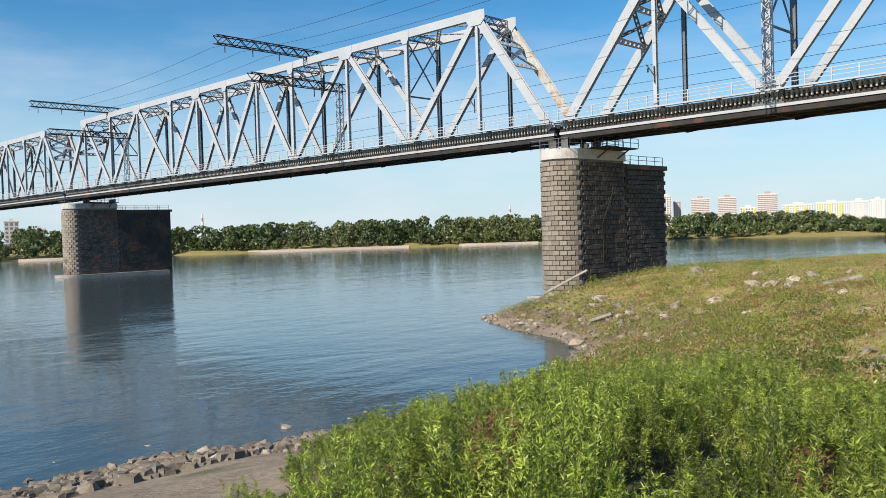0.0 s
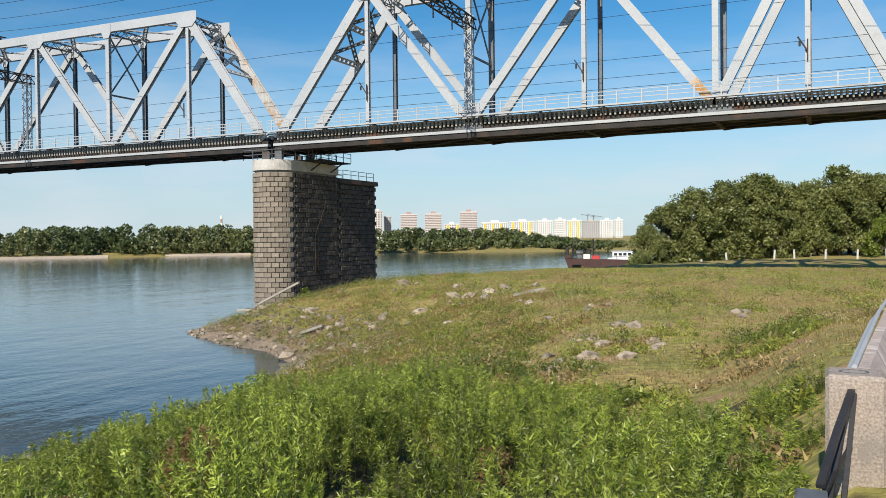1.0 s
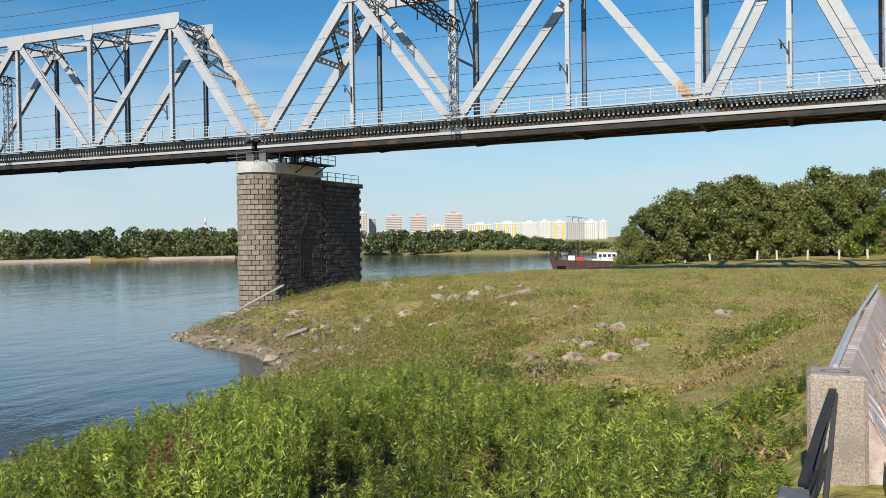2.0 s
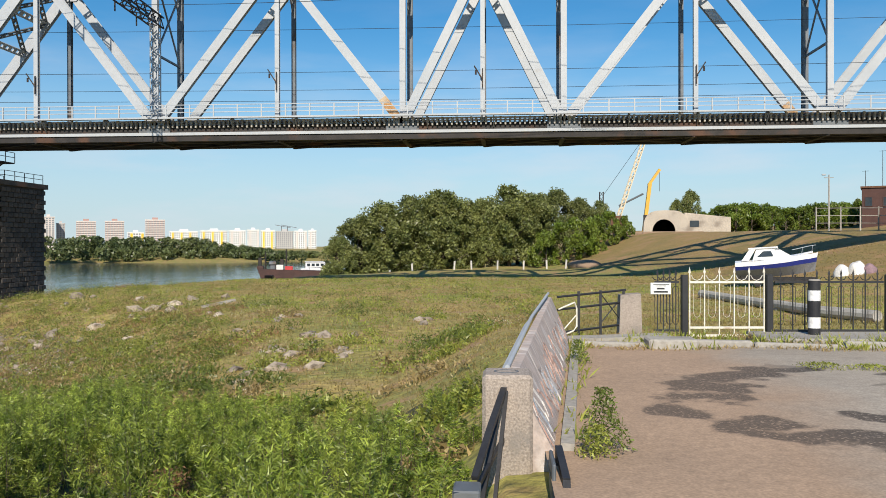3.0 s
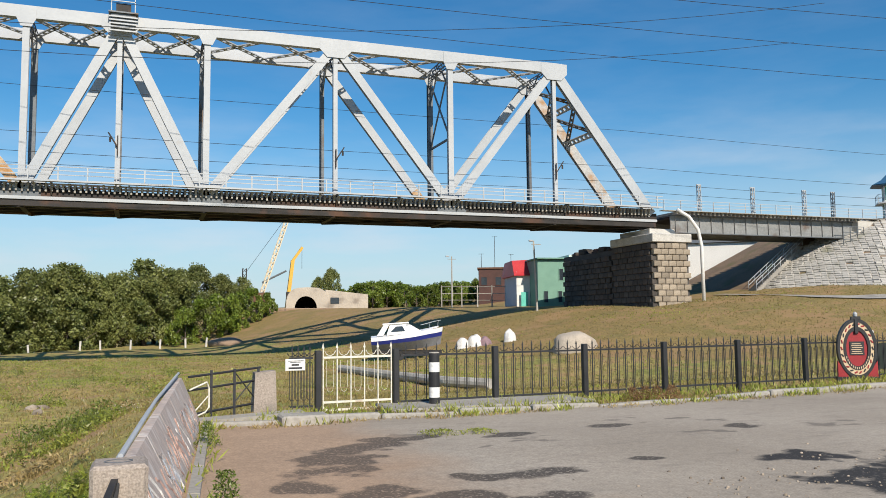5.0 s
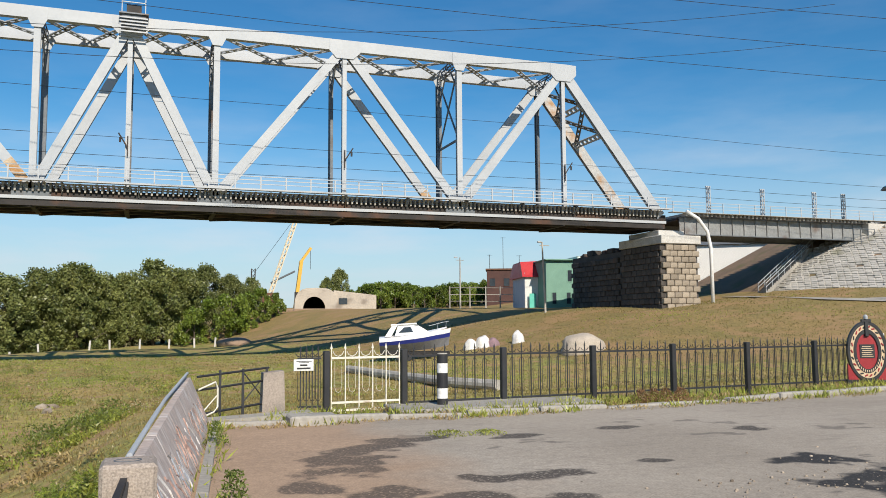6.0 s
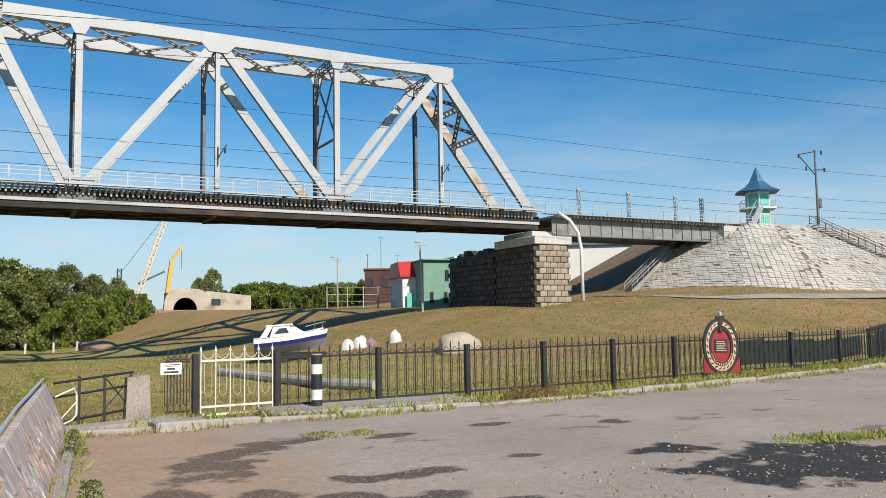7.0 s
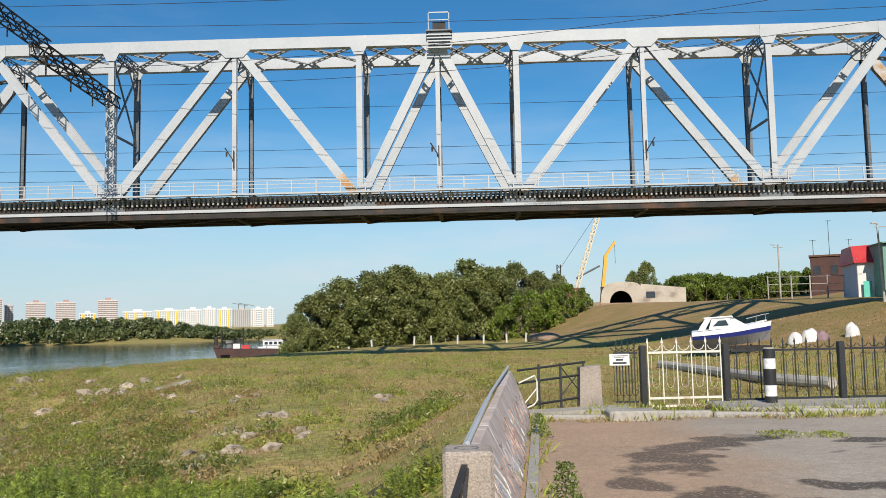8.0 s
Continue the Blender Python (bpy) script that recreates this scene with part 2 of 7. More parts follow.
    def lattice(self, p, q, w, h, bay, t, up=(0, 0, 1)):
        """A box lattice girder from p to q: four corner angles, with zigzag lacing on its faces."""
        p, q = Vector(p), Vector(q)
        d = (q - p).normalized()
        s = d.cross(Vector(up)).normalized()
        u = s.cross(d)
        c = [s * (-w / 2) - u * (h / 2), s * (w / 2) - u * (h / 2), s * (w / 2) + u * (h / 2), s * (-w / 2) + u * (h / 2)]
        for a in c:
            self.beam(p + a, q + a, t, t)
        n = max(2, round((q - p).length / bay))
        for i in range(n):
            a, b = p + (q - p) * (i / n), p + (q - p) * ((i + 1) / n)
            for k in range(4):
                m = (k + 1) % 4
                g, e = (c[k], c[m]) if i % 2 else (c[m], c[k])
                self.beam(a + g, b + e, t * 0.7, t * 0.7)
        return self

    def ladder(self, p, q, w, t, hole, up=(0, 0, 1)):
        """A perforated plate strut: two side strips joined by crosspieces."""
        p, q = Vector(p), Vector(q)
        d = (q - p).normalized()
        s = d.cross(Vector(up)).normalized()
        for k in (-1, 1):
            self.beam(p + s * (k * w * 0.36), q + s * (k * w * 0.36), w * 0.28, t, up)
        n = max(2, round((q - p).length / hole))
        for i in range(n + 1):
            a = p + (q - p) * (i / n)
            self.beam(a - d * (hole * 0.25), a + d * (hole * 0.25), w * 0.46, t * 0.98, up)
        return self

    def mesh(self, name, smooth=False):
        me = bpy.data.meshes.new(name)
        me.from_pydata(self.v, [], self.f)
        if smooth:
            me.polygons.foreach_set("use_smooth", [True] * len(me.polygons))
        me.update()
        return me


def part(name, shape, material, parent=None, label="", smooth=False):
    ob = new(name, shape.mesh(name, smooth) if isinstance(shape, Shape) else shape)
    if material and not ob.data.materials:
        ob.data.materials.append(material)
    ob.parent = parent
    if label:
        ob["label"] = label
    return ob


def thing(name, label, category, group="", at=(0, 0, 0), turn=0.0):
    ob = new(name)
    ob.empty_display_size = 0.2
    ob.matrix_world = pose(*at, 0, 0, turn)
    return tagged(ob, label, category, group)


def setting(name, shape, material, label="", category="", smooth=False):
    return tagged(part(name, shape, material, None, "", smooth), label, category, "", "structure")


def step(a, b, x):
    t = min(1.0, max(0.0, (x - a) / (b - a)))
    return t * t * (3 - 2 * t)


# ---- the lie of the land ----
WATER = -6.1
SHORE = [(-34, -60), (-30, -10), (-28.5, 8), (-28.5, 13.5), (-26.5, 17), (-26, 24), (-28, 34), (-31, 42), (-36, 46), (-46.5, 50.8), (-50, 54), (-51.5, 62), (-54.5, 70),
         (-55, 80), (-50, 92), (-42, 104), (-30, 122), (-16, 150), (-14, 200), (-30, 320), (-40, 900)]


def shore_gap(x, y):
    """Metres inland from the near shore; negative over the river."""
    best, side = 1e9, 1.0
    for (ax, ay), (bx, by) in zip(SHORE, SHORE[1:]):
        dx, dy = bx - ax, by - ay
        k = min(1.0, max(0.0, ((x - ax) * dx + (y - ay) * dy) / (dx * dx + dy * dy)))
        ex, ey = x - ax - k * dx, y - ay - k * dy
        d = ex * ex + ey * ey
        if d < best - 1e-9:
            best, side = d, (1.0 if dx * ey - dy * ex < 0 else -1.0)
    return math.sqrt(best) * side


def meadow(x, y):
    base = -1.9 - 0.5 * step(-10, -45, x) + 1.66 * step(44, 15, y) * step(-3.2, 0.7, x)
    x0, x1 = 17 - 0.2 * min(75.0, y - 70), 56 - 0.42 * max(0.0, y - 75)
    x1 = max(x1, x0 + 12)
    hill = (5.0 + 0.012 * max(0.0, y - 75)) * step(x0, x1, x) * step(16, 72, y)
    return base + hill + 1.9 * step(50, 72, x) * step(40, 66, y)


def land(x, y):
    s = shore_gap(x, y)
    slope = 0.235 + 0.05 * step(30, 45, y)
    a, b = WATER - 0.15 + s * (slope if s > 0 else 0.12), meadow(x, y)
    k = 0.9
    h = max(0.0, k - abs(a - b)) / k
    z = min(a, b) - h * h * k * 0.25
    r = math.hypot(x, y)
    far = step(398, 410, r) * (1.0 if x < -60 else step(0, -60, x))
    if s < 0:
        z = max(z, -9.0)
        z += far * (-4.2 - z) + far * 2.5 * step(410, 900, r)
    z += 0.10 * noise.noise((x * 0.35, y * 0.35, 1.0)) + 0.16 * noise.noise((x * 0.09, y * 0.09, 4.0)) if -0.5 < s or far == 0 else 0
    return z


def lot_edge(x):
    """The lot's far edge, along the kerb."""
    return 14.25 + 0.012 * x + 0.0035 * x * x * step(5, 22, x)


def grid_lines(lo, hi, fine_lo, fine_hi, d):
    out = [fine_lo + d * i for i in range(int((fine_hi - fine_lo) / d) + 1)]
    for sign, end, lim in ((-1, out[0], lo), (1, out[-1], hi)):
        w, p = d, end
        add = []
        while (p > lim) if sign < 0 else (p < lim):
            w *= 1.22
            p += sign * w
            add.append(p)
        out = sorted(out + add)
    return out


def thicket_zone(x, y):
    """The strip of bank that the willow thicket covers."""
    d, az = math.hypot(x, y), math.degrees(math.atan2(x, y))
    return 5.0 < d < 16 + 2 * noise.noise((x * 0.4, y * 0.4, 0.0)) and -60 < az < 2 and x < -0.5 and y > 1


def ground_sheet():
    xs, ys = grid_lines(-2600, 2600, -70, 92, 1.0), grid_lines(-1500, 3000, -14, 150, 1.0)
    verts, faces = [], []
    for y in ys:
        for x in xs:
            z = land(x, y)
            under = step(-1.2, 0.9, x) * step(lot_edge(x) + 2.2, lot_edge(x) + 0.3, y) * step(60, 45, x)
            verts.append((x, y, z + (-0.12 - z) * under))
    w = len(xs)
    for j in range(len(ys) - 1):
        for i in range(w - 1):
            faces.append((j * w + i, j * w + i + 1, j * w + w + i + 1, j * w + w + i))
    s = Shape()
    s.v, s.f = verts, faces
    me = s.mesh("ground", True)
    me.materials.append(GRASSLAND)
    me.materials.append(STONY)
    me.materials.append(HILL_GRASS)
    me.materials.append(THICKET_SHADE)
    idx = []
    for p in me.polygons:
        c = p.center
        g = shore_gap(c.x, c.y) if abs(c.x) < 90 and -60 < c.y < 160 else 50
        edge = 4.6 + 4.5 * noise.noise((c.x * 0.3, c.y * 0.3, 9.0))
        hilly = c.x > 8 and c.y > 40 and c.z > -1.15 + 0.5 * noise.noise((c.x * 0.2, c.y * 0.2, 2.0))
        mud = c.y < 30 and c.x < -11
        # 3: ground under the thicket, painted dark for the bushes' shade
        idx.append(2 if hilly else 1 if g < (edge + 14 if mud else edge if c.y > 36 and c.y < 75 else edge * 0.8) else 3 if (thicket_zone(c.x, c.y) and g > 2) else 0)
    me.polygons.foreach_set("material_index", idx)
    return me


ground = setting("ground", ground_sheet(), None, "dry late-summer meadow and stony river bank", "ground")

wm = bpy.data.materials.new("river_water")
wm.use_nodes = True
n, l = wm.node_tree.nodes, wm.node_tree.links
b = n["Principled BSDF"]
b.inputs["Base Color"].default_value = (0.05, 0.075, 0.085, 1)
b.inputs["Roughness"].default_value, b.inputs["IOR"].default_value = 0.07, 1.33
co = n.new("ShaderNodeTexCoord")
prev = None
for sc, de, stretch, dist in ((0.10, 3.0, (1.0, 0.45, 1), 0.13), (0.7, 4.0, (1.0, 0.6, 1), 0.042), (3.0, 3.0, (1.0, 0.8, 1), 0.010)):
    st = n.new("ShaderNodeMapping")
    st.inputs["Scale"].default_value = stretch
    st.inputs["Rotation"].default_value = (0, 0, 0.5)
    tx = n.new("ShaderNodeTexNoise")
    tx.inputs["Scale"].default_value, tx.inputs["Detail"].default_value = sc, de
    bp = n.new("ShaderNodeBump")
    bp.inputs["Strength"].default_value, bp.inputs["Distance"].default_value = 1.0, dist
    l.new(co.outputs["Object"], st.inputs["Vector"])
    l.new(st.outputs["Vector"], tx.inputs["Vector"])
    l.new(tx.outputs["Fac"], bp.inputs["Height"])
    if prev:
        l.new(prev.outputs["Normal"], bp.inputs["Normal"])
    prev = bp
l.new(prev.outputs["Normal"], b.inputs["Normal"])
water = Shape()
water.add([(-2600, -1500, WATER), (300, -1500, WATER), (300, 3000, WATER), (-2600, 3000, WATER)], [(0, 1, 2, 3)])
setting("water", water, wm, "calm blue-grey river with small ripples", "river")


# ---- the bridge ----
ORANGE_RUST = mat("orange_rust", (0.42, 0.22, 0.08), (0.52, 0.42, 0.30), 1.6, 0.85, 0, 0.2, 9)
NEAR, FAR = 0.0, 6.0           # the two trusses, across the bridge
Z_TOP, Z_DECK, Z_LOW = 27.75, 13.5, 11.9


def truss_span(name, label, half, nodes, origin, turn, pieces=False):
    """A riveted through-truss span. nodes: distances of the panel points from the middle, out to the hip."""
    span = thing(name, label, "railway bridge", "bridge spans", origin, turn)
    xs = sorted({-a for a in nodes} | set(nodes))
    hip = max(xs)
    low = [-half] + xs + [half]
    for side, y in (("near", NEAR), ("far", FAR)):
        face = SILVER
        part("top_chord", Shape().box(-hip - 1.0, hip + 1.0, y - 0.3, y + 0.3, Z_TOP - 0.5, Z_TOP + 0.55), face, span)
        s = Shape().box(-half - 0.6, half + 0.6, y - 0.28, y + 0.28, Z_LOW + 0.08, Z_LOW + 0.35)
        part("bottom_chord", s, SILVER, span)
        # web in near-black steel: the dark gap behind the sleeper ends is painted
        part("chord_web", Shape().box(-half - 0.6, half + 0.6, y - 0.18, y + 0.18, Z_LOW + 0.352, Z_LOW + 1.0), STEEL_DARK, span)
        for x in xs:
            top = abs(x) in TOPS[name]
            w = 0.27 if not top else 0.2
            post = Shape()
            for dy in (-0.19, 0.19):
                post.box(x - w, x + w, y + dy - 0.03, y + dy + 0.03, Z_LOW + 1.0, Z_TOP - 0.5)
            post.box(x - 0.05, x + 0.05, y - 0.16, y + 0.16, Z_LOW + 1.0, Z_TOP - 0.5)
            # far-truss posts are coloured a darker grey than the near ones
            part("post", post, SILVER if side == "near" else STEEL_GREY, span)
            g = 1.5 if top else 0.75
            zz = Z_TOP
            part("gusset", Shape().prism([(x - g, zz + 0.5), (x - g, zz - 0.55), (x - g * 0.55, zz - 1.25), (x + g * 0.55, zz - 1.25), (x + g, zz - 0.55), (x + g, zz + 0.5)], -0.02, 0.02), SILVER, span).matrix_basis = Matrix.Translation((0, y - 0.325, 0)) @ pose(0, 0, 0, 90)
            if not top:
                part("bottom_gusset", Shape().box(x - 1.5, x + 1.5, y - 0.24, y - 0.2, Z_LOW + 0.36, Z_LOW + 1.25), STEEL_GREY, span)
        pts = [(-half, Z_LOW + 0.9)]
        for x in xs:
            if abs(x) in TOPS[name]:
                pts.append((x, Z_TOP - 0.1))
            else:
                if not abs(x) in SKIP[name]:
                    pts.append((x, Z_LOW + 0.9))
        pts.append((half, Z_LOW + 0.9))
        for i, (a, c) in enumerate(zip(pts, pts[1:])):
            end = i in (0, len(pts) - 2)
            wd = 0.52 if end else 0.40
            d = Shape()
            for dy in (-0.22, 0.22):
                d.beam((a[0], y + dy, a[1]), (c[0], y + dy, c[1]), 0.05, wd * 2, (0, 0, 1))
            d.beam((a[0], y, a[1]), (c[0], y, c[1]), 0.39, 0.06 if not end else 0.5, (0, 0, 1))
            rusty = (i == len(pts) - 2 and side == "far")
            part("end_post" if end else "diagonal", d, SILVER_OLD if rusty else SILVER, span, "end post with rust-stained paint" if rusty else "")
    if pieces:               # rust patches low on two diagonals
        for (x0, x1, y) in ((-18.95, -7.3, NEAR), (18.95, 30.55, FAR)):
            p, q = Vector((x0, y, Z_TOP - 0.1)), Vector((x1, y, Z_LOW + 0.9))
            part("rust_patch", Shape().beam(p.lerp(q, 0.84), p.lerp(q, 0.95), 0.51, 0.78, (0, 0, 1)), ORANGE_RUST, span, "orange rust patch on the diagonal")
    # top bracing: perforated struts in crosses, and a sway frame at each panel point
    for a, c in zip(xs, xs[1:]):
        m = (a + c) / 2
        for p, q in (((a, NEAR), (m, FAR)), ((m, FAR), (c, NEAR)), ((a, FAR), (m, NEAR)), ((m, NEAR), (c, FAR))):
            part("lateral_brace", Shape().ladder((p[0], p[1], Z_TOP - 0.1), (q[0], q[1], Z_TOP - 0.1), 0.55, 0.10, 0.9), SILVER, span)
    for x in xs:
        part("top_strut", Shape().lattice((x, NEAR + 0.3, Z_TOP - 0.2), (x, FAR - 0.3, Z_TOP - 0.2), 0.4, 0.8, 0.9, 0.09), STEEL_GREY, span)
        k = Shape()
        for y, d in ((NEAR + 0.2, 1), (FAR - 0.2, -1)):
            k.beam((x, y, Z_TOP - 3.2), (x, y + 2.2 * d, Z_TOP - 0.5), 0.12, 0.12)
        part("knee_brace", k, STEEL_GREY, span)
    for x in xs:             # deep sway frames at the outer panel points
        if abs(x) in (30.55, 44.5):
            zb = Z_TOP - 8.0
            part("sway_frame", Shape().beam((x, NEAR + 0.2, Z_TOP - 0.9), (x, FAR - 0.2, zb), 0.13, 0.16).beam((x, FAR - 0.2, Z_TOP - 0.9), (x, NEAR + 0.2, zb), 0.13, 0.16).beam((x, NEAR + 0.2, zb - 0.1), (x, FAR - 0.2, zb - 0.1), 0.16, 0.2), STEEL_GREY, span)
    for sgn in (-1, 1):      # portals in the plane of the end posts
        a, c = Vector((sgn * hip, 0, Z_TOP - 0.3)), Vector((sgn * half, 0, Z_LOW + 0.9))
        for f0, f1 in ((0.03, 0.22), (0.22, 0.42)):
            p, q = a.lerp(c, f0), a.lerp(c, f1)
            for y0, y1 in ((NEAR, FAR), (FAR, NEAR)):
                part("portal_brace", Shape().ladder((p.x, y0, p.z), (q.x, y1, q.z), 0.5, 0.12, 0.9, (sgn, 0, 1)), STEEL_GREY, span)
            part("portal_strut", Shape().ladder((q.x, NEAR, q.z), (q.x, FAR, q.z), 0.7, 0.14, 0.9, (sgn, 0, 1)), SILVER, span)
    # floor
    for x in low:
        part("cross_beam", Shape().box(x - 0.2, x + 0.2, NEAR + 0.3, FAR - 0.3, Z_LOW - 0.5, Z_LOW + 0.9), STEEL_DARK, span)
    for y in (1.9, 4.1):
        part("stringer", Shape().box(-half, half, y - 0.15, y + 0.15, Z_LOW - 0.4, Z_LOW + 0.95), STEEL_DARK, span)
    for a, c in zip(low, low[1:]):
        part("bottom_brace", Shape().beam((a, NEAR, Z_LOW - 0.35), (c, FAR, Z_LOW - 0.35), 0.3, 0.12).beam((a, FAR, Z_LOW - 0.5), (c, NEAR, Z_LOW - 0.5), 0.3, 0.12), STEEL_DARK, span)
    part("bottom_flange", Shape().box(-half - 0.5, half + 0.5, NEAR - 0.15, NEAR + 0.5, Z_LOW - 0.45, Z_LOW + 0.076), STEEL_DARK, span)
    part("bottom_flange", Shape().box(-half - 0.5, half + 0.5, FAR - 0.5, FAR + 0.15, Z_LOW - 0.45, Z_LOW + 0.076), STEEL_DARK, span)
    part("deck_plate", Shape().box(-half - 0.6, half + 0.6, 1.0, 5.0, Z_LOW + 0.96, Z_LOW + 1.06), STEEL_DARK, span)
    for y in (2.24, 3.76):
        part("rail", Shape().box(-half - 0.6, half + 0.6, y - 0.04, y + 0.04, Z_DECK + 0.1, Z_DECK + 0.26), STEEL_DARK, span)
    part("walkway", Shape().box(-half - 0.7, half + 0.7, -1.25, -0.45, Z_DECK - 0.06, Z_DECK), TIMBER, span, "narrow planked walkway outside the truss")
    part("walkway_edge", Shape().box(-half - 0.7, half + 0.7, -1.31, -1.254, Z_DECK - 0.12, Z_DECK + 0.03), SILVER, span)
    n = int(2 * half / 0.44)
    tie = Shape().box(-0.075, 0.075, -0.5, 0.0, -0.5, 0.0).box(-0.1, 0.1, -0.5, 6.2, 0.0, 0.2)
    me = tie.mesh("sleeper")
    me.materials.append(TIMBER)
    if pieces:
        for i in range(n):
            o = part("sleeper", me, None, span)
            o.location = (-half + 0.44 * (i + 0.5), 0, Z_DECK - 0.36 + 0.03 * ((i * 7) % 3 - 1))
    else:
        s = Shape()
        for i in range(n):
            x = -half + 0.44 * (i + 0.5)
            s.box(x - 0.08, x + 0.08, -0.5, 6.2, Z_DECK - 0.95, Z_DECK - 0.16)
        tagged(part("sleeper_run", s, TIMBER, span), kind="stuff")
    for x in range(int(-half), int(half) + 1, 6):
        part("bracket", Shape().beam((x, -0.3, Z_LOW + 0.5), (x, -1.25, Z_DECK - 0.1), 0.1, 0.1).box(x - 0.06, x + 0.06, -1.25, -0.25, Z_DECK - 0.2, Z_DECK - 0.065), STEEL_GREY, span)
    for z in (0.45, 0.8, 1.12):
        part("handrail", Shape().box(-half - 0.7, half + 0.7, -1.28, -1.22, Z_DECK + z - 0.035, Z_DECK + z + 0.035), SILVER, span)
    sh = Shape().box(-0.055, 0.055, -0.04, 0.04, 0.03, 1.15).mesh("rail_post")
    sh.materials.append(SILVER)
    k = int(2 * half / 2.2)
    for i in range(k + 1):
        part("rail_post", sh, None, span).location = (-half + 2 * half * i / k, -1.25, Z_DECK)
    if pieces:               # ladders up the end posts
        for sgn in (-1, 1):
            s = Shape()
            a, c = Vector((sgn * hip, FAR + 0.5, Z_TOP + 0.6)), Vector((sgn * half, FAR + 0.5, Z_LOW + 2.0))
            for dy in (-0.2, 0.2):
                s.beam(a + Vector((0, dy, 0.35)), c + Vector((0, dy, 0.35)), 0.05, 0.05)
            for i in range(26):
                p = a.lerp(c, i / 25)
                s.beam(p + Vector((0, -0.2, 0.35)), p + Vector((0, 0.2, 0.35)), 0.03, 0.03)
            part("ladder", s, SILVER, span)
    return span


NODES = {"truss_span": [0.0, 7.3, 18.95, 30.55, 42.1], "long_truss_span": [0.0, 9.4, 18.9, 32.2, 44.5, 57.0]}
TOPS = {"truss_span": {0.0, 18.95, 42.1}, "long_truss_span": {9.4, 32.2, 57.0}}
SKIP = {"truss_span": set(), "long_truss_span": set()}
BEND = 1.3                                     # the river spans bear slightly towards the town
main_span = truss_span("truss_span", "silver-painted riveted steel truss span with dark floor", 53.6, NODES["truss_span"], (-1.85, 75, 0), 0, True)
PIVOT = Vector((-56.6, 75.0, 0))
ALONG = Vector((-math.cos(radians(BEND)), -math.sin(radians(BEND)), 0))


def on_river(d, across=0.0, z=0.0):
    """A place d metres out along the river spans."""
    p = PIVOT + ALONG * d + Vector((ALONG.y, -ALONG.x, 0)) * across
    return (p.x, p.y, z)


river_span = truss_span("long_truss_span", "long silver-painted steel truss span over the river", 67.6, NODES["long_truss_span"], on_river(68.4), BEND)
third_span = copy_thing(river_span, pose(*on_river(205.6), 0, 0, BEND))

# signal cabin on the top chord at midspan
cab = thing("signal_cabin", "grey slatted equipment cabin on the truss top", "equipment cabin", at=(-1.6, 74.5, 0))
part("body", Shape().box(-1.0, 1.0, -0.6, 0.6, 26.9, 28.2), STEEL_GREY, cab)
for i in range(5):
    part("slat", Shape().box(-1.15, 1.15, -0.75, -0.65, 26.6 + i * 0.3, 26.72 + i * 0.3), SILVER, cab)
part("platform", Shape().box(-1.2, 1.2, -0.8, 0.8, 28.2, 28.32), STEEL_GREY, cab)
part("housing", Shape().box(-0.6, 0.6, -0.5, 0.5, 28.32, 29.1), STEEL_DARK, cab)
for x in (-1.0, 0.9):
    part("stanchion", Shape().box(x, x + 0.07, -0.75, -0.68, 28.32, 30.0), SILVER, cab)
part("guard_rail", Shape().box(-1.0, 0.97, -0.75, -0.68, 29.9, 30.0).box(-1.0, 0.97, -0.75, -0.68, 29.2, 29.27), SILVER, cab)


def gantry(at, turn, upper_dx):
    """A feeder gantry: a lattice mast by the truss with a beam reaching out, and a second beam over the top chord."""
    g = thing("feeder_gantry", "dark lattice steel feeder gantry mounted on the truss", "power gantry", "feeder gantries", at, turn)
    part("mast", Shape().lattice((0, -0.55, Z_DECK), (0, -0.55, 23.4), 0.7, 0.7, 1.0, 0.1, (1, 0, 0)), SILVER, g)
    part("lower_beam", Shape().lattice((0, 0.4, 22.6), (0, -15.5, 22.6), 0.9, 1.0, 1.0, 0.11), STEEL_DARK, g)
    part("upper_beam", Shape().lattice((upper_dx, 2.5, 28.9), (upper_dx, -15.5, 28.9), 0.9, 1.1, 1.1, 0.12), STEEL_DARK, g)
    for y in (0, 2.2):
        part("stub_column", Shape().lattice((upper_dx, y, 27.9), (upper_dx, y, 28.5), 0.6, 0.6, 0.35, 0.1, (1, 0, 0)), STEEL_DARK, g)
    for x, z in ((0, 22.05), (upper_dx, 28.35)):
        for y in (-14.0, -9.5, -5.0):
            part("insulator", Shape().cyl((x, y, z), (x, y, z - 1.1), 0.07, 0.07, 6), STEEL_DARK, g)
    return g


gantry((-32.2, 75, 0), 3, -7.5)
gantry(on_river(37.5), BEND, -8.0)
gantry(on_river(105), BEND, -8.5)


# catenary brackets on the near posts
for x in (-20.8, -1.85, 17.1, 40.2, -68.7, -43.9):
    br = thing("catenary_bracket", "small dark catenary bracket with insulators", "bracket", "catenary brackets", (x, 74.6, 17.6))
    part("arm", Shape().beam((0, 0, -0.9), (0.75 if x > 0 else -0.75, -0.2, 0.3), 0.1, 0.1), STEEL_DARK, br)
    part("strut", Shape().beam((0, 0, -1.6), (0, 0, 0.1), 0.1, 0.1), STEEL_DARK, br)
    part("insulator", Shape().cyl((0.6 if x > 0 else -0.6, -0.2, -0.1), (0.6 if x > 0 else -0.6, -0.2, -0.5), 0.09, 0.09, 6), STEEL_DARK, br)


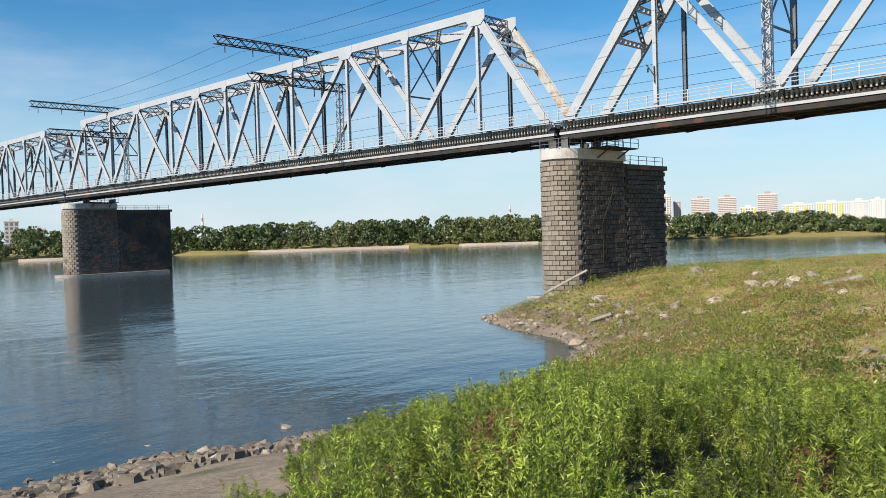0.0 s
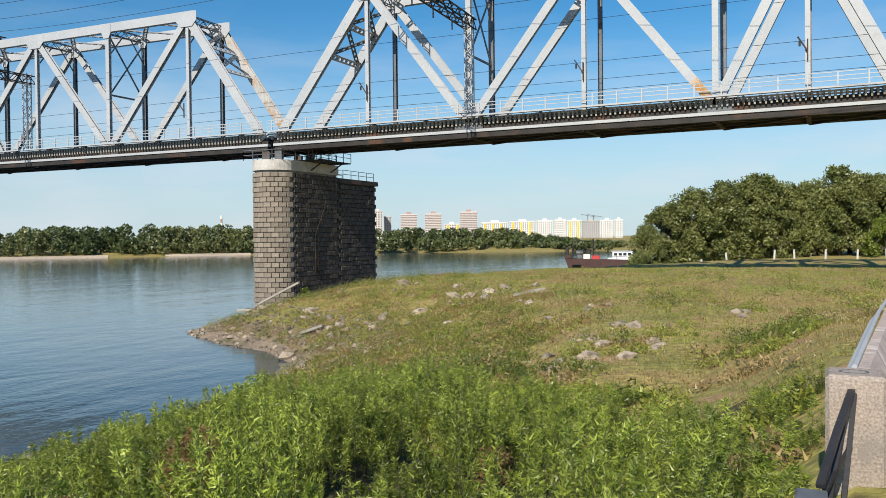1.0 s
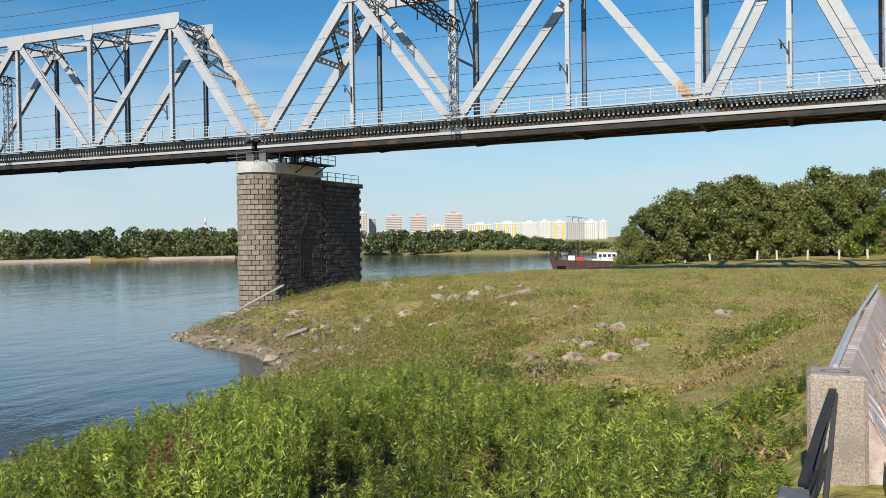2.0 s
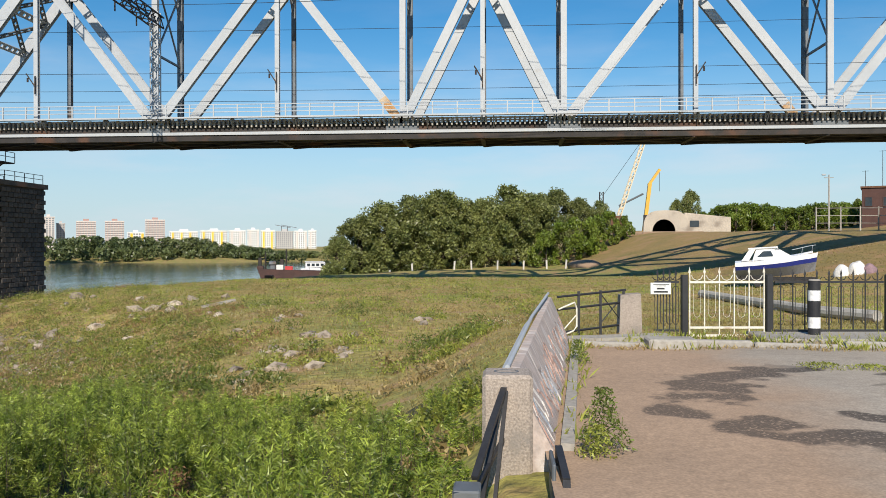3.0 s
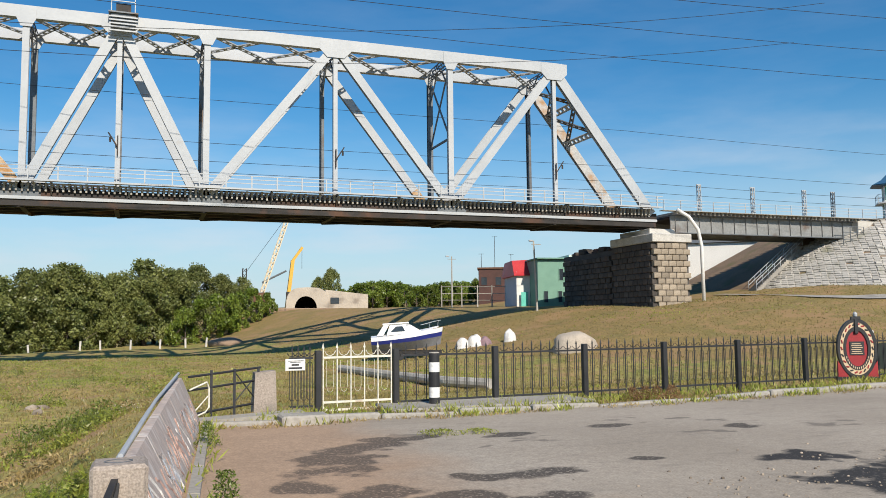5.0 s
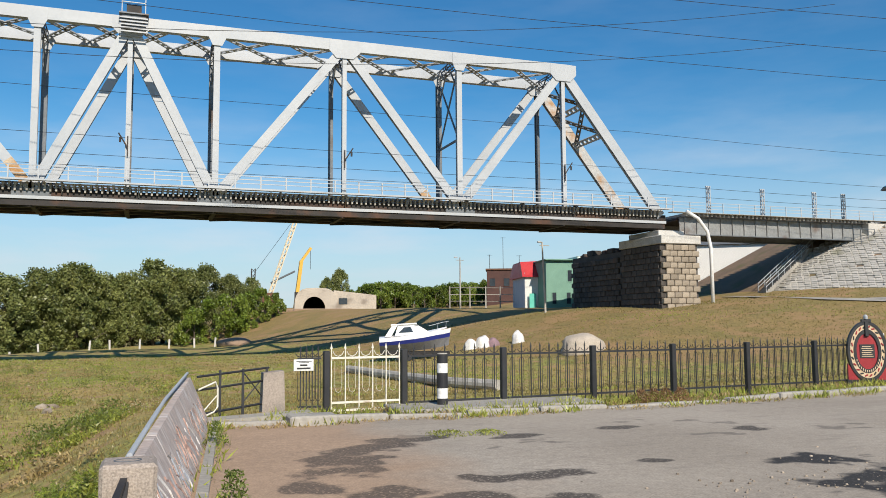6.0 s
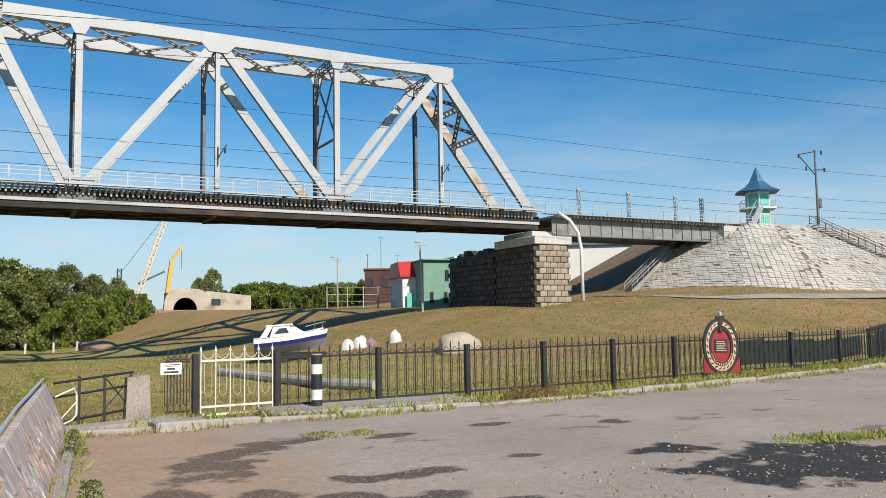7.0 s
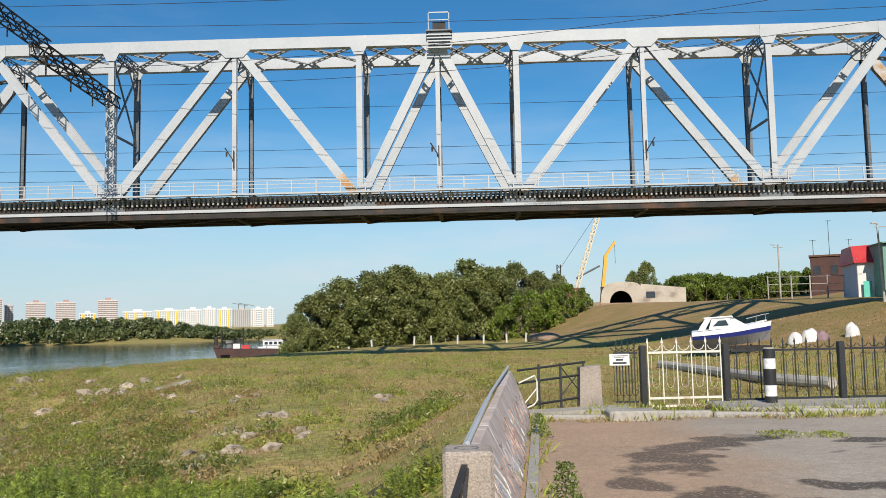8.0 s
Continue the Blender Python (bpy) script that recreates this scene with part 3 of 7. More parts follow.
def cable(a, c, sag, label, r=0.022):
    s = Shape()
    a, c = Vector(a), Vector(c)
    n = 14
    pts = [a.lerp(c, i / n) - Vector((0, 0, sag * 4 * (i / n) * (1 - i / n))) for i in range(n + 1)]
    s.tube(pts, r, 5)
    return tagged(part("cable", s, WIRE), label, "cable", "overhead cables")


# contact wires inside the trusses, feeder cables outside them
for z, y in ((16.9, 77.4), (18.6, 77.4), (16.2, 79.2), (23.4, 80.2)):
    cable((-250, y - 4.4, z), (-56.6, y, z), 0.5, "dark overhead contact wire along the bridge")
    cable((-56.6, y, z), (52, y, z - 0.2), 0.35, "dark overhead contact wire along the bridge")
    cable((52, y, z - 0.2), (140, y + 2, z + 0.5), 0.5, "dark overhead contact wire along the approach")
for (a, b2, c) in (((-28.9, 61, 21.4), (60, 58, 31), 2.5), ((-29.5, 65.5, 21.4), (60, 62, 28.5), 2.5)):
    cable(a, b2, c, "dark feeder cable between gantries")
for y, z0, z1 in ((60, 27.9, 33.5), (64.5, 27.9, 31.0), (69, 27.9, 28.5)):
    cable((-103, y - 1.5, z0), (-39, y, z0), 1.2, "dark feeder cable between gantries")
    cable((-39, y, z0), (190, y - 24, z1), 4.0, "dark feeder cable running to the bank")
    cable((-171, y - 3, z0), (-103, y - 1.5, z0), 1.2, "dark feeder cable between gantries")


# ---- piers ----
def stone_mesh(name, w, h, d, mt):
    me = Shape().block(-w / 2, w / 2, -d / 2, d / 2, 0, h, 0.045).mesh(name)
    me.materials.append(mt)
    return me


def pier_outline(cx, y0, y1, r, back_round=False):
    pts = [(cx + r, y1), (cx - r, y1)]
    for i in range(17):
        a = math.pi + math.pi * i / 16
        pts.append((cx + r * math.cos(a), y0 + r * math.sin(a)))
    return pts


def ashlar_run(parent, path, z0, z1, course, length, mt, limit, skin=0.10):
    """Courses of ashlar along a path of (x, y) points; the first ones are blocks of their own, the rest joined."""
    seg = [(Vector((*a, 0)), Vector((*c, 0))) for a, c in zip(path, path[1:])]
    total = sum((c - a).length for a, c in seg)
    me = stone_mesh("stone", length - 0.05, course - 0.045, 0.5, mt)
    rest = Shape()
    made = 0
    rows = int((z1 - z0) / course)
    for r in range(rows):
        s = length * (0.5 if r % 2 else 0.0) + length * 0.5
        while s < total - length * 0.3:
            q = s
            for a, c in seg:
                L = (c - a).length
                if q <= L:
                    break
                q -= L
            p = a.lerp(c, min(1.0, q / L))
            ang = math.degrees(math.atan2((c - a).y, (c - a).x))
            jut = random.uniform(-0.035, 0.035)
            m = pose(p.x, p.y, z0 + r * course, 0, 0, ang) @ pose(0, 0.25 - skin - jut, 0)
            if made < limit:
                o = part("stone", me, None, parent)
                o.matrix_basis = m
                made += 1
            else:
                w, h = (length - 0.05) / 2, course - 0.045
                corners = [m @ Vector(v) for v in ((-w, -0.25, 0), (w, -0.25, 0), (w, 0.25, 0), (-w, 0.25, 0), (-w, -0.25, h), (w, -0.25, h), (w, 0.25, h), (-w, 0.25, h))]
                rest.hexa(corners[:4], corners[4:])
            s += length
    if rest.v:
        tagged(part("ashlar", rest, mt, parent), kind="stuff")


def nose_path(cx, y0, r, y1):
    """From the left flank round the nose to the right flank."""
    pts = [(cx - r, y1), (cx - r, y0)]
    for i in range(1, 16):
        a = math.pi + math.pi * i / 16
        pts.append((cx + r * math.cos(a), y0 + r * math.sin(a)))
    return pts + [(cx + r, y0), (cx + r, y1)]


def pier_guard(p, x0, x1, y0, y1, z):
    rail = Shape()
    for a, c in (((x0, y0), (x1, y0)), ((x1, y0), (x1, y1)), ((x0, y0), (x0, y1))):
        for h in (0.55, 1.05):
            rail.beam((*a, z + h), (*c, z + h), 0.06, 0.06)
        for i in range(5):
            q = (a[0] + (c[0] - a[0]) * i / 4, a[1] + (c[1] - a[1]) * i / 4)
            rail.beam((*q, z), (*q, z + 1.05), 0.06, 0.06)
    part("guard_rail", rail, STEEL_GREY, p)


def river_pier(cx, base, block_base, limit, y0=75.3, label="", block=13.0):
    p = thing("bridge_pier", label, "bridge pier", "bridge piers")
    r = 2.4
    top = 9.2
    part("core", Shape().prism(pier_outline(cx, y0, y0 + 9.0, r - 0.16), base - 1.5, top), MORTAR, p)
    part("cap", Shape().prism(pier_outline(cx, y0, y0 + 9.0, r + 0.12), top, top + 1.15), WHITEWASH, p, "pale concrete cap")
    for y in (75.0, 81.0):
        for dx in (-0.85, 0.85):
            part("bearing", Shape().prism([(cx + dx - 0.5, -0.3), (cx + dx + 0.5, -0.3), (cx + dx + 0.25, 0.3), (cx + dx - 0.25, 0.3)], top + 1.15, 11.4).box(cx + dx - 0.4, cx + dx + 0.4, -0.25, 0.25, 11.0, 11.42), STEEL_GREY, p).location = (0, y, 0)
    pier_guard(p, cx - 2.6, cx + 2.6, y0 - 2.3, y0 + 7.5, top + 1.15)
    part("inspection_deck", Shape().box(cx - 0.5, cx + 4.6, y0 + 2.0, y0 + 8.5, top + 1.2, top + 1.32).beam((cx + 2.7, y0 + 3, top + 0.2), (cx + 4.4, y0 + 3, top + 1.2), 0.12, 0.12).beam((cx + 2.7, y0 + 7, top + 0.2), (cx + 4.4, y0 + 7, top + 1.2), 0.12, 0.12), STEEL_DARK, p)
    pier_guard(p, cx + 2.6, cx + 4.6, y0 + 2.0, y0 + 8.5, top + 1.32)
    nose = nose_path(cx, y0, r, y0 + 9.0)
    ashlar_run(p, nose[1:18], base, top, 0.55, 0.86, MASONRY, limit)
    part("old_core", Shape().box(cx - 2.3, cx + 2.3, y0 + 9.05, y0 + 9.0 + block, block_base - 2.5, 8.35), MORTAR_DARK, p, "disused rear part of the pier, coloured dark for soot and shade")
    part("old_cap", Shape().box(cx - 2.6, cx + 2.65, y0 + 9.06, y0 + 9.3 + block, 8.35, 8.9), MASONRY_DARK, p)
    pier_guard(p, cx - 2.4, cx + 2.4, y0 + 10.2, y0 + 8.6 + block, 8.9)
    # flank and rear block: darker stone with their shade painted in
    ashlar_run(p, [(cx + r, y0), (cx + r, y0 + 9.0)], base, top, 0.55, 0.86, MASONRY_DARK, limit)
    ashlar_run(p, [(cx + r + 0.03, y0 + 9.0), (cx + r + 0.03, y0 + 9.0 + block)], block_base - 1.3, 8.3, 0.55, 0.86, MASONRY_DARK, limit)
    return p


pier = river_pier(-56.2, -6.4, -2.6, 290, label="rounded grey ashlar bridge pier at the water's edge", block=9.0)
ladder = thing("pier_ladder", "rusty iron ladder fixed to the pier flank", "ladder", at=(-53.65, 79.5, 0))
for dy in (-0.3, 0.3):
    part("stile", Shape().beam((0, dy, -2.5), (0, dy, 2.0), 0.07, 0.07).beam((0, dy, 2.0), (0, dy + 2.2, 5.6), 0.07, 0.07), STEEL_DARK, ladder)
for i in range(12):
    part("rung", Shape().beam((0, -0.3, -2.2 + i * 0.36), (0, 0.3, -2.2 + i * 0.36), 0.04, 0.04), STEEL_DARK, ladder)
deep = river_pier(-190.0, -6.0, -5.0, 0, y0=72.0, label="rounded grey ashlar bridge pier standing in the river", block=13.0)
part("footing", Shape().prism(pier_outline(-190.0, 71.5, 92.5, 3.9), -7.5, -5.6), CONCRETE, deep, "low concrete footing at the waterline")

shore_pier = thing("bridge_pier", "brown ashlar pier on the grassy slope, flank coloured dark for soot and shade", "bridge pier", "bridge piers")
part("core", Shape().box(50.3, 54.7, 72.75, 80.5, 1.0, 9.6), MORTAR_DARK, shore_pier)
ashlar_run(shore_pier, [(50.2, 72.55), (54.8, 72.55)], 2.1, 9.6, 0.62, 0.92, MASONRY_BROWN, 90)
# river-side flank: the dark stone holds soot and painted shade
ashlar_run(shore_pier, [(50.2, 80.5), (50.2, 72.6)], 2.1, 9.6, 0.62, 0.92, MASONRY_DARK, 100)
part("cap", Shape().block(50.05, 54.95, 72.35, 80.6, 9.6, 10.5, 0.06).block(51.0, 54.2, 74.2, 80.0, 10.5, 11.2, 0.05), WHITEWASH, shore_pier, "whitewashed bearing cap")
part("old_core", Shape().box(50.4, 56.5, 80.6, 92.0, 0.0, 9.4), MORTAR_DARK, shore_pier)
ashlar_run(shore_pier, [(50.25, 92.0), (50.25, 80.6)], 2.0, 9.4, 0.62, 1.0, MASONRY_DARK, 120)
rubble = Shape()
for i in range(40):
    x, y = random.uniform(51.0, 56), random.uniform(80.8, 91.8)
    s = random.uniform(0.3, 0.7)
    rubble.block(x - s, x + s, y - s, y + s, 9.4, 9.4 + s * random.uniform(0.6, 1.5), 0.1)
tagged(part("broken_top", rubble, MASONRY_DARK, shore_pier), kind="stuff")
pipe = thing("drain_pipe", "white curved drain pipe beside the pier", "pipe", at=(0, 0, 0))
pts = [(53.0, 72.0, 13.0), (54.4, 72.0, 12.3), (55.5, 72.0, 11.0), (55.9, 72.0, 9.2), (55.95, 72.0, 2.4)]
part("tube", Shape().tube(pts, 0.19, 10), WHITE_PAINT, pipe, smooth=True)


# ---- the lot, kerb and parapet ----
lm = bpy.data.materials.new("lot_surface")
lm.use_nodes = True
n, l = lm.node_tree.nodes, lm.node_tree.links
b = n["Principled BSDF"]
b.inputs["Roughness"].default_value = 0.93
co = n.new("ShaderNodeTexCoord")


def lot_noise(scale, detail, stretch=(1, 1, 1)):
    m = n.new("ShaderNodeMapping")
    m.inputs["Scale"].default_value = stretch
    t = n.new("ShaderNodeTexNoise")
    t.inputs["Scale"].default_value, t.inputs["Detail"].default_value = scale, detail
    l.new(co.outputs["Object"], m.inputs["Vector"])
    l.new(m.outputs["Vector"], t.inputs["Vector"])
    return t.outputs["Fac"]


def lot_math(op, a, c):
    m = n.new("ShaderNodeMath")
    m.operation = op
    for k, v in enumerate((a, c)):
        if isinstance(v, (int, float)):
            m.inputs[k].default_value = v
        else:
            l.new(v, m.inputs[k])
    return m.outputs["Value"]


def lot_range(v, lo, hi, t0=0.0, t1=1.0):
    m = n.new("ShaderNodeMapRange")
    for k, q in zip(("From Min", "From Max", "To Min", "To Max"), (lo, hi, t0, t1)):
        m.inputs[k].default_value = q
    l.new(v, m.inputs["Value"])
    return m.outputs["Result"]


def lot_mix(f, a, c, kind="MIX"):
    m = n.new("ShaderNodeMix")
    m.data_type, m.blend_type = "RGBA", kind
    for key, v in (("Factor", f), ("A", a), ("B", c)):
        if isinstance(v, tuple):
            m.inputs[key].default_value = (*v, 1)
        elif isinstance(v, float):
            m.inputs[key].default_value = v
        else:
            l.new(v, m.inputs[key])
    return m.outputs["Result"]


sep = n.new("ShaderNodeSeparateXYZ")
l.new(co.outputs["Object"], sep.inputs["Vector"])
wob = lot_noise(0.5, 4.0)
grain, grit = lot_noise(40.0, 3.0), lot_noise(9.0, 5.0)
tar = lot_mix(lot_range(lot_noise(0.35, 4.0), 0.35, 0.65), (0.32, 0.273, 0.217), (0.39, 0.338, 0.274))
# worn dark patches: centre and half-widths of each, with ragged edges
WORN = [(3.7, 12.0, 0.9, 0.35), (2.9, 11.3, 0.8, 0.6), (2.5, 10.5, 0.75, 0.6), (2.2, 9.7, 0.6, 0.6), (1.95, 8.9, 0.5, 0.5), (2.4, 8.35, 0.7, 0.5), (2.95, 7.8, 0.8, 0.5),
        (3.5, 7.3, 0.9, 0.45), (4.2, 6.8, 0.9, 0.4), (4.1, 8.7, 0.85, 0.35), (7.25, 11.9, 0.6, 0.22), (5.3, 11.6, 0.6, 0.28), (9.2, 11.0, 0.55, 0.32), (5.9, 9.0, 0.3, 0.15)]
TARRY = [(8.7, 6.7, 2.1, 1.25), (8.0, 8.4, 0.7, 0.4), (11.6, 5.6, 2.6, 1.3)]


def lot_patches(spots):
    """1 at the middle of a patch, 0 at its edge, less outside."""
    best = -9.0
    for cx, cy, rx, ry in spots:
        u = lot_math("MULTIPLY", lot_math("SUBTRACT", sep.outputs["X"], cx), 1.0 / rx)
        v = lot_math("MULTIPLY", lot_math("SUBTRACT", sep.outputs["Y"], cy), 1.0 / ry)
        f = lot_math("SUBTRACT", 1.0, lot_math("ADD", lot_math("MULTIPLY", u, u), lot_math("MULTIPLY", v, v)))
        best = lot_math("MAXIMUM", f, best)
    return best


ragged = lot_math("MULTIPLY", lot_math("SUBTRACT", lot_noise(1.6, 12.0), 0.5), 4.5)
pebble = lot_noise(26.0, 2.0)
damp = lot_range(lot_math("ADD", lot_patches(WORN), ragged), 0.25, 0.65)
damp = lot_math("MULTIPLY", damp, lot_range(pebble, 0.56, 0.66, 1.0, 0.25))
pits = lot_range(lot_noise(0.9, 7.0, (0.7, 1.3, 1)), 0.635, 0.66)
tar = lot_mix(lot_math("MULTIPLY", pits, 0.6), tar, (0.10, 0.085, 0.07))
tar = lot_mix(lot_range(lot_noise(2.2, 8.0, (0.5, 1.4, 1)), 0.55, 0.75, 0.0, 0.35), tar, (0.17, 0.15, 0.125))
tar = lot_mix(damp, tar, (0.082, 0.068, 0.055))
wet = lot_range(lot_math("ADD", lot_patches(TARRY), ragged), 0.0, 0.4)
soil = lot_mix(lot_range(lot_noise(0.8, 5.0), 0.35, 0.65), (0.41, 0.285, 0.19), (0.35, 0.245, 0.165))
edge = lot_range(lot_math("ADD", sep.outputs["X"], lot_math("MULTIPLY", wob, 3.0)), 4.0, 5.6)
soil = lot_mix(lot_math("MULTIPLY", damp, 0.9), soil, (0.105, 0.078, 0.057))
col = lot_mix(edge, soil, tar)
col = lot_mix(wet, col, lot_mix(lot_range(pebble, 0.6, 0.68), (0.030, 0.027, 0.025), (0.12, 0.11, 0.10)))
col = lot_mix(1.0, col, lot_range(grain, 0.3, 0.7, 0.8, 1.2), "MULTIPLY")
col = lot_mix(1.0, col, lot_range(grit, 0.3, 0.7, 0.9, 1.1), "MULTIPLY")
l.new(col, b.inputs["Base Color"])
bp = n.new("ShaderNodeBump")
bp.inputs["Strength"].default_value, bp.inputs["Distance"].default_value = 0.2, 0.012
l.new(lot_math("ADD", grain, grit), bp.inputs["Height"])
l.new(bp.outputs["Normal"], b.inputs["Normal"])

lot = Shape()
xs = [0.32 + 0.6 * i for i in range(100)]
ys = [j / 40 for j in range(41)]
for x in xs:
    for f in ys:
        e = lot_edge(x)
        y = -16 + (e + 16) * f
        lot.v.append((x, y, 0.02 * noise.noise((x * 0.3, y * 0.3, 3.0))))
for i in range(len(xs) - 1):
    for j in range(40):
        lot.f.append((i * 41 + j, (i + 1) * 41 + j, (i + 1) * 41 + j + 1, i * 41 + j + 1))
setting("pavement", lot, lm, "patched grey asphalt lot with trodden dirt by the parapet", "parking lot", True)


def along_edge(x, d=0.0):
    return Vector((x, lot_edge(x) + d, 0))


kerb_me = Shape().block(-0.72, 0.72, -0.09, 0.09, -0.2, 0.12, 0.03).mesh("kerb")
kerb_me.materials.append(CONCRETE)
kerb = tagged(new("kerb"), "worn concrete kerb along the asphalt lot", "kerb", "", "structure")
x = 1.2
while x < 40:
    if not 2.9 < x < 3.2:
        a, c = along_edge(x), along_edge(x + 1.46)
        o = part("kerb_stone", kerb_me, None, kerb)
        m = (a + c) / 2
        o.matrix_basis = pose(m.x, m.y + 0.1, random.uniform(-0.085, 0.0), random.uniform(-4, 4), random.uniform(-1.6, 1.6), math.degrees(math.atan2(c.y - a.y, c.x - a.x)))
    x += 1.47
setting("slab", Shape().block(4.6, 8.9, 15.1, 16.45, -0.2, 0.06, 0.03), CONCRETE, "cracked concrete slab before the fence", "slab")
setting("slab", Shape().block(2.35, 3.15, 13.95, 14.5, -0.2, 0.16, 0.03), CONCRETE, "loose concrete block beside the kerb", "slab")
setting("slab", Shape().hexa([(0.6, 14.6, -0.3), (3.0, 15.4, -0.3), (3.0, 15.9, -0.3), (0.6, 15.1, -0.3)], [(0.6, 14.6, 0.07), (3.0, 15.4, 0.07), (3.0, 15.9, 0.07), (0.6, 15.1, 0.07)]), CONCRETE, "concrete footing under the metal railing", "slab")

# granite posts
post = thing("granite_post", "pinkish granite parapet post with chipped edges", "post", "granite posts", (0.0, 7.35, 0))
part("shaft", Shape().block(-0.2, 0.22, -0.22, 0.22, -0.9, 0.63, 0.03), GRANITE, post)
ring = Shape()
for i in range(18):
    a0, a1 = 2 * math.pi * i / 18, 2 * math.pi * (i + 1) / 18
    ring.beam((0.1 * math.cos(a0), 0.08 * math.sin(a0), 0.632), (0.1 * math.cos(a1), 0.08 * math.sin(a1), 0.632), 0.012, 0.004)
part("painted_ring", ring, STEEL_GREY, post, "faint painted ring")
post2 = thing("granite_post", "upright granite post beside the fence", "post", "granite posts", (2.38, 16.2, 0))
part("shaft", Shape().hexa([(-0.24, -0.2, -0.5), (0.22, -0.2, -0.5), (0.22, 0.2, -0.5), (-0.24, 0.2, -0.5)], [(-0.2, -0.19, 0.76), (0.18, -0.19, 0.79), (0.18, 0.19, 0.79), (-0.2, 0.19, 0.76)]), GRANITE, post2)

# graffiti-covered parapet of leaning panels
GRAFF = mat("graffiti_wall", (0.50, 0.41, 0.36), (0.42, 0.36, 0.33), 2.5, 0.85, 0, 0.6, 14, stain=(0.60, 0.55, 0.52), amount=0.5, stain_scale=3.0, stretch=(1, 2.2, 0.7), grain=0.25)
wall = thing("parapet_wall", "pale concrete parapet with faded graffiti", "parapet")
A, C = Vector((0.04, 7.16, 0)), Vector((0.80, 15.1, 0))
for i in range(5):
    p, q = A.lerp(C, i / 5 + 0.002), A.lerp(C, (i + 1) / 5 - 0.002)
    h0, h1 = 0.60 + 0.035 * i, 0.60 + 0.035 * (i + 1)
    lo = [(p.x - 0.06, p.y, -0.8), (p.x + 0.40, p.y, -0.1), (q.x + 0.40, q.y, -0.1), (q.x - 0.06, q.y, -0.8)]
    hi = [(p.x - 0.06, p.y, h0), (p.x + 0.03, p.y, h0), (q.x + 0.03, q.y, h1), (q.x - 0.06, q.y, h1)]
    part("panel", Shape().hexa(lo, hi), GRAFF, wall)
RED_PAINT = mat("faded_red_spray", (0.44, 0.27, 0.22), (0.48, 0.34, 0.29), 5, 0.8, 0, 0, 30)
PALE_SPRAY = mat("white_spray", (0.66, 0.63, 0.60), (0.58, 0.55, 0.53), 5, 0.8, 0, 0, 30)
BLUE_SPRAY = mat("blue_grey_spray", (0.30, 0.34, 0.40), (0.38, 0.41, 0.46), 5, 0.8, 0, 0, 30)
DARK_SPRAY = mat("grey_spray", (0.26, 0.24, 0.23), (0.34, 0.31, 0.3), 5, 0.8, 0, 0, 30)


def on_wall(s, h):
    p = A.lerp(C, s)
    top = 0.60 + 0.175 * s
    f = (h + 0.1) / (top + 0.1)
    return Vector((p.x + 0.40 + (0.03 - 0.40) * f + 0.006, p.y, h))


for k in range(44):          # faded scrawl, mostly running down the face
    s0 = 0.02 + 0.93 * random.random()
    h0, lean = random.uniform(0.32, 0.52), random.uniform(-0.02, 0.06)
    pts = []
    for j in range(9):
        f = j / 8
        pts.append(on_wall(min(0.99, max(0.01, s0 + lean * f + 0.014 * math.sin(5.0 * f + k))), max(0.02, h0 - random.uniform(0.30, 0.40) * f + 0.03 * math.sin(9 * f + k))))
    sw, wd = Shape(), random.choice((0.010, 0.016, 0.026))
    for p, q in zip(pts, pts[1:]):
        sw.beam(p, q, 0.006, wd, (0, 0, 1))
    part("graffiti_stroke", sw, (RED_PAINT, DARK_SPRAY, RED_PAINT, BLUE_SPRAY, RED_PAINT, PALE_SPRAY)[k % 6], wall)
for i in range(5):
    p, q = A.lerp(C, i / 5 + 0.003), A.lerp(C, (i + 1) / 5 - 0.003)
    part("footing", Shape().hexa([(p.x + 0.405, p.y, -0.2), (p.x + 0.53, p.y, -0.2), (q.x + 0.53, q.y, -0.2), (q.x + 0.405, q.y, -0.2)], [(p.x + 0.405, p.y, 0.07), (p.x + 0.52, p.y, 0.06), (q.x + 0.52, q.y, 0.06), (q.x + 0.405, q.y, 0.07)]), CONCRETE, wall, "narrow concrete footing")
guard = thing("parapet_rail", "bent grey steel rails on the river side of the parapet", "railing")
for dx, dz, r in ((-0.07, 0.05, 0.022), (-0.15, -0.06, 0.018), (-0.11, 0.0, 0.012)):
    part("rail", Shape().tube([(0.08 + dx, 7.6, 0.58 + dz), (0.42 + dx, 11.3, 0.70 + dz), (0.80 + dx * 0.3, 15.1, 0.80 + dz)], r, 8), SILVER, guard)
near_rail = thing("metal_railing", "bent dark steel railing beside the granite post", "railing")
for a, c, w in (((-0.02, 7.12, 0.52), (-0.12, 6.62, 0.32), 0.05), ((-0.12, 6.62, 0.32), (-0.225, 6.1, 0.07), 0.05), ((0.0, 7.1, 0.5), (-0.1, 6.4, -0.3), 0.03), ((-0.05, 7.1, 0.46), (-0.22, 6.2, -0.35), 0.04), ((-0.03, 7.12, 0.1), (-0.2, 6.3, -0.02), 0.03)):
    part("bar", Shape().beam(a, c, w, 0.035), BLACK_PAINT, near_rail)
part("foot", Shape().block(-0.37, -0.18, 5.85, 6.1, -0.5, 0.05, 0.012), STEEL_GREY, near_rail)
side_rail = thing("metal_railing", "short dark steel railing end beside the parapet", "railing")
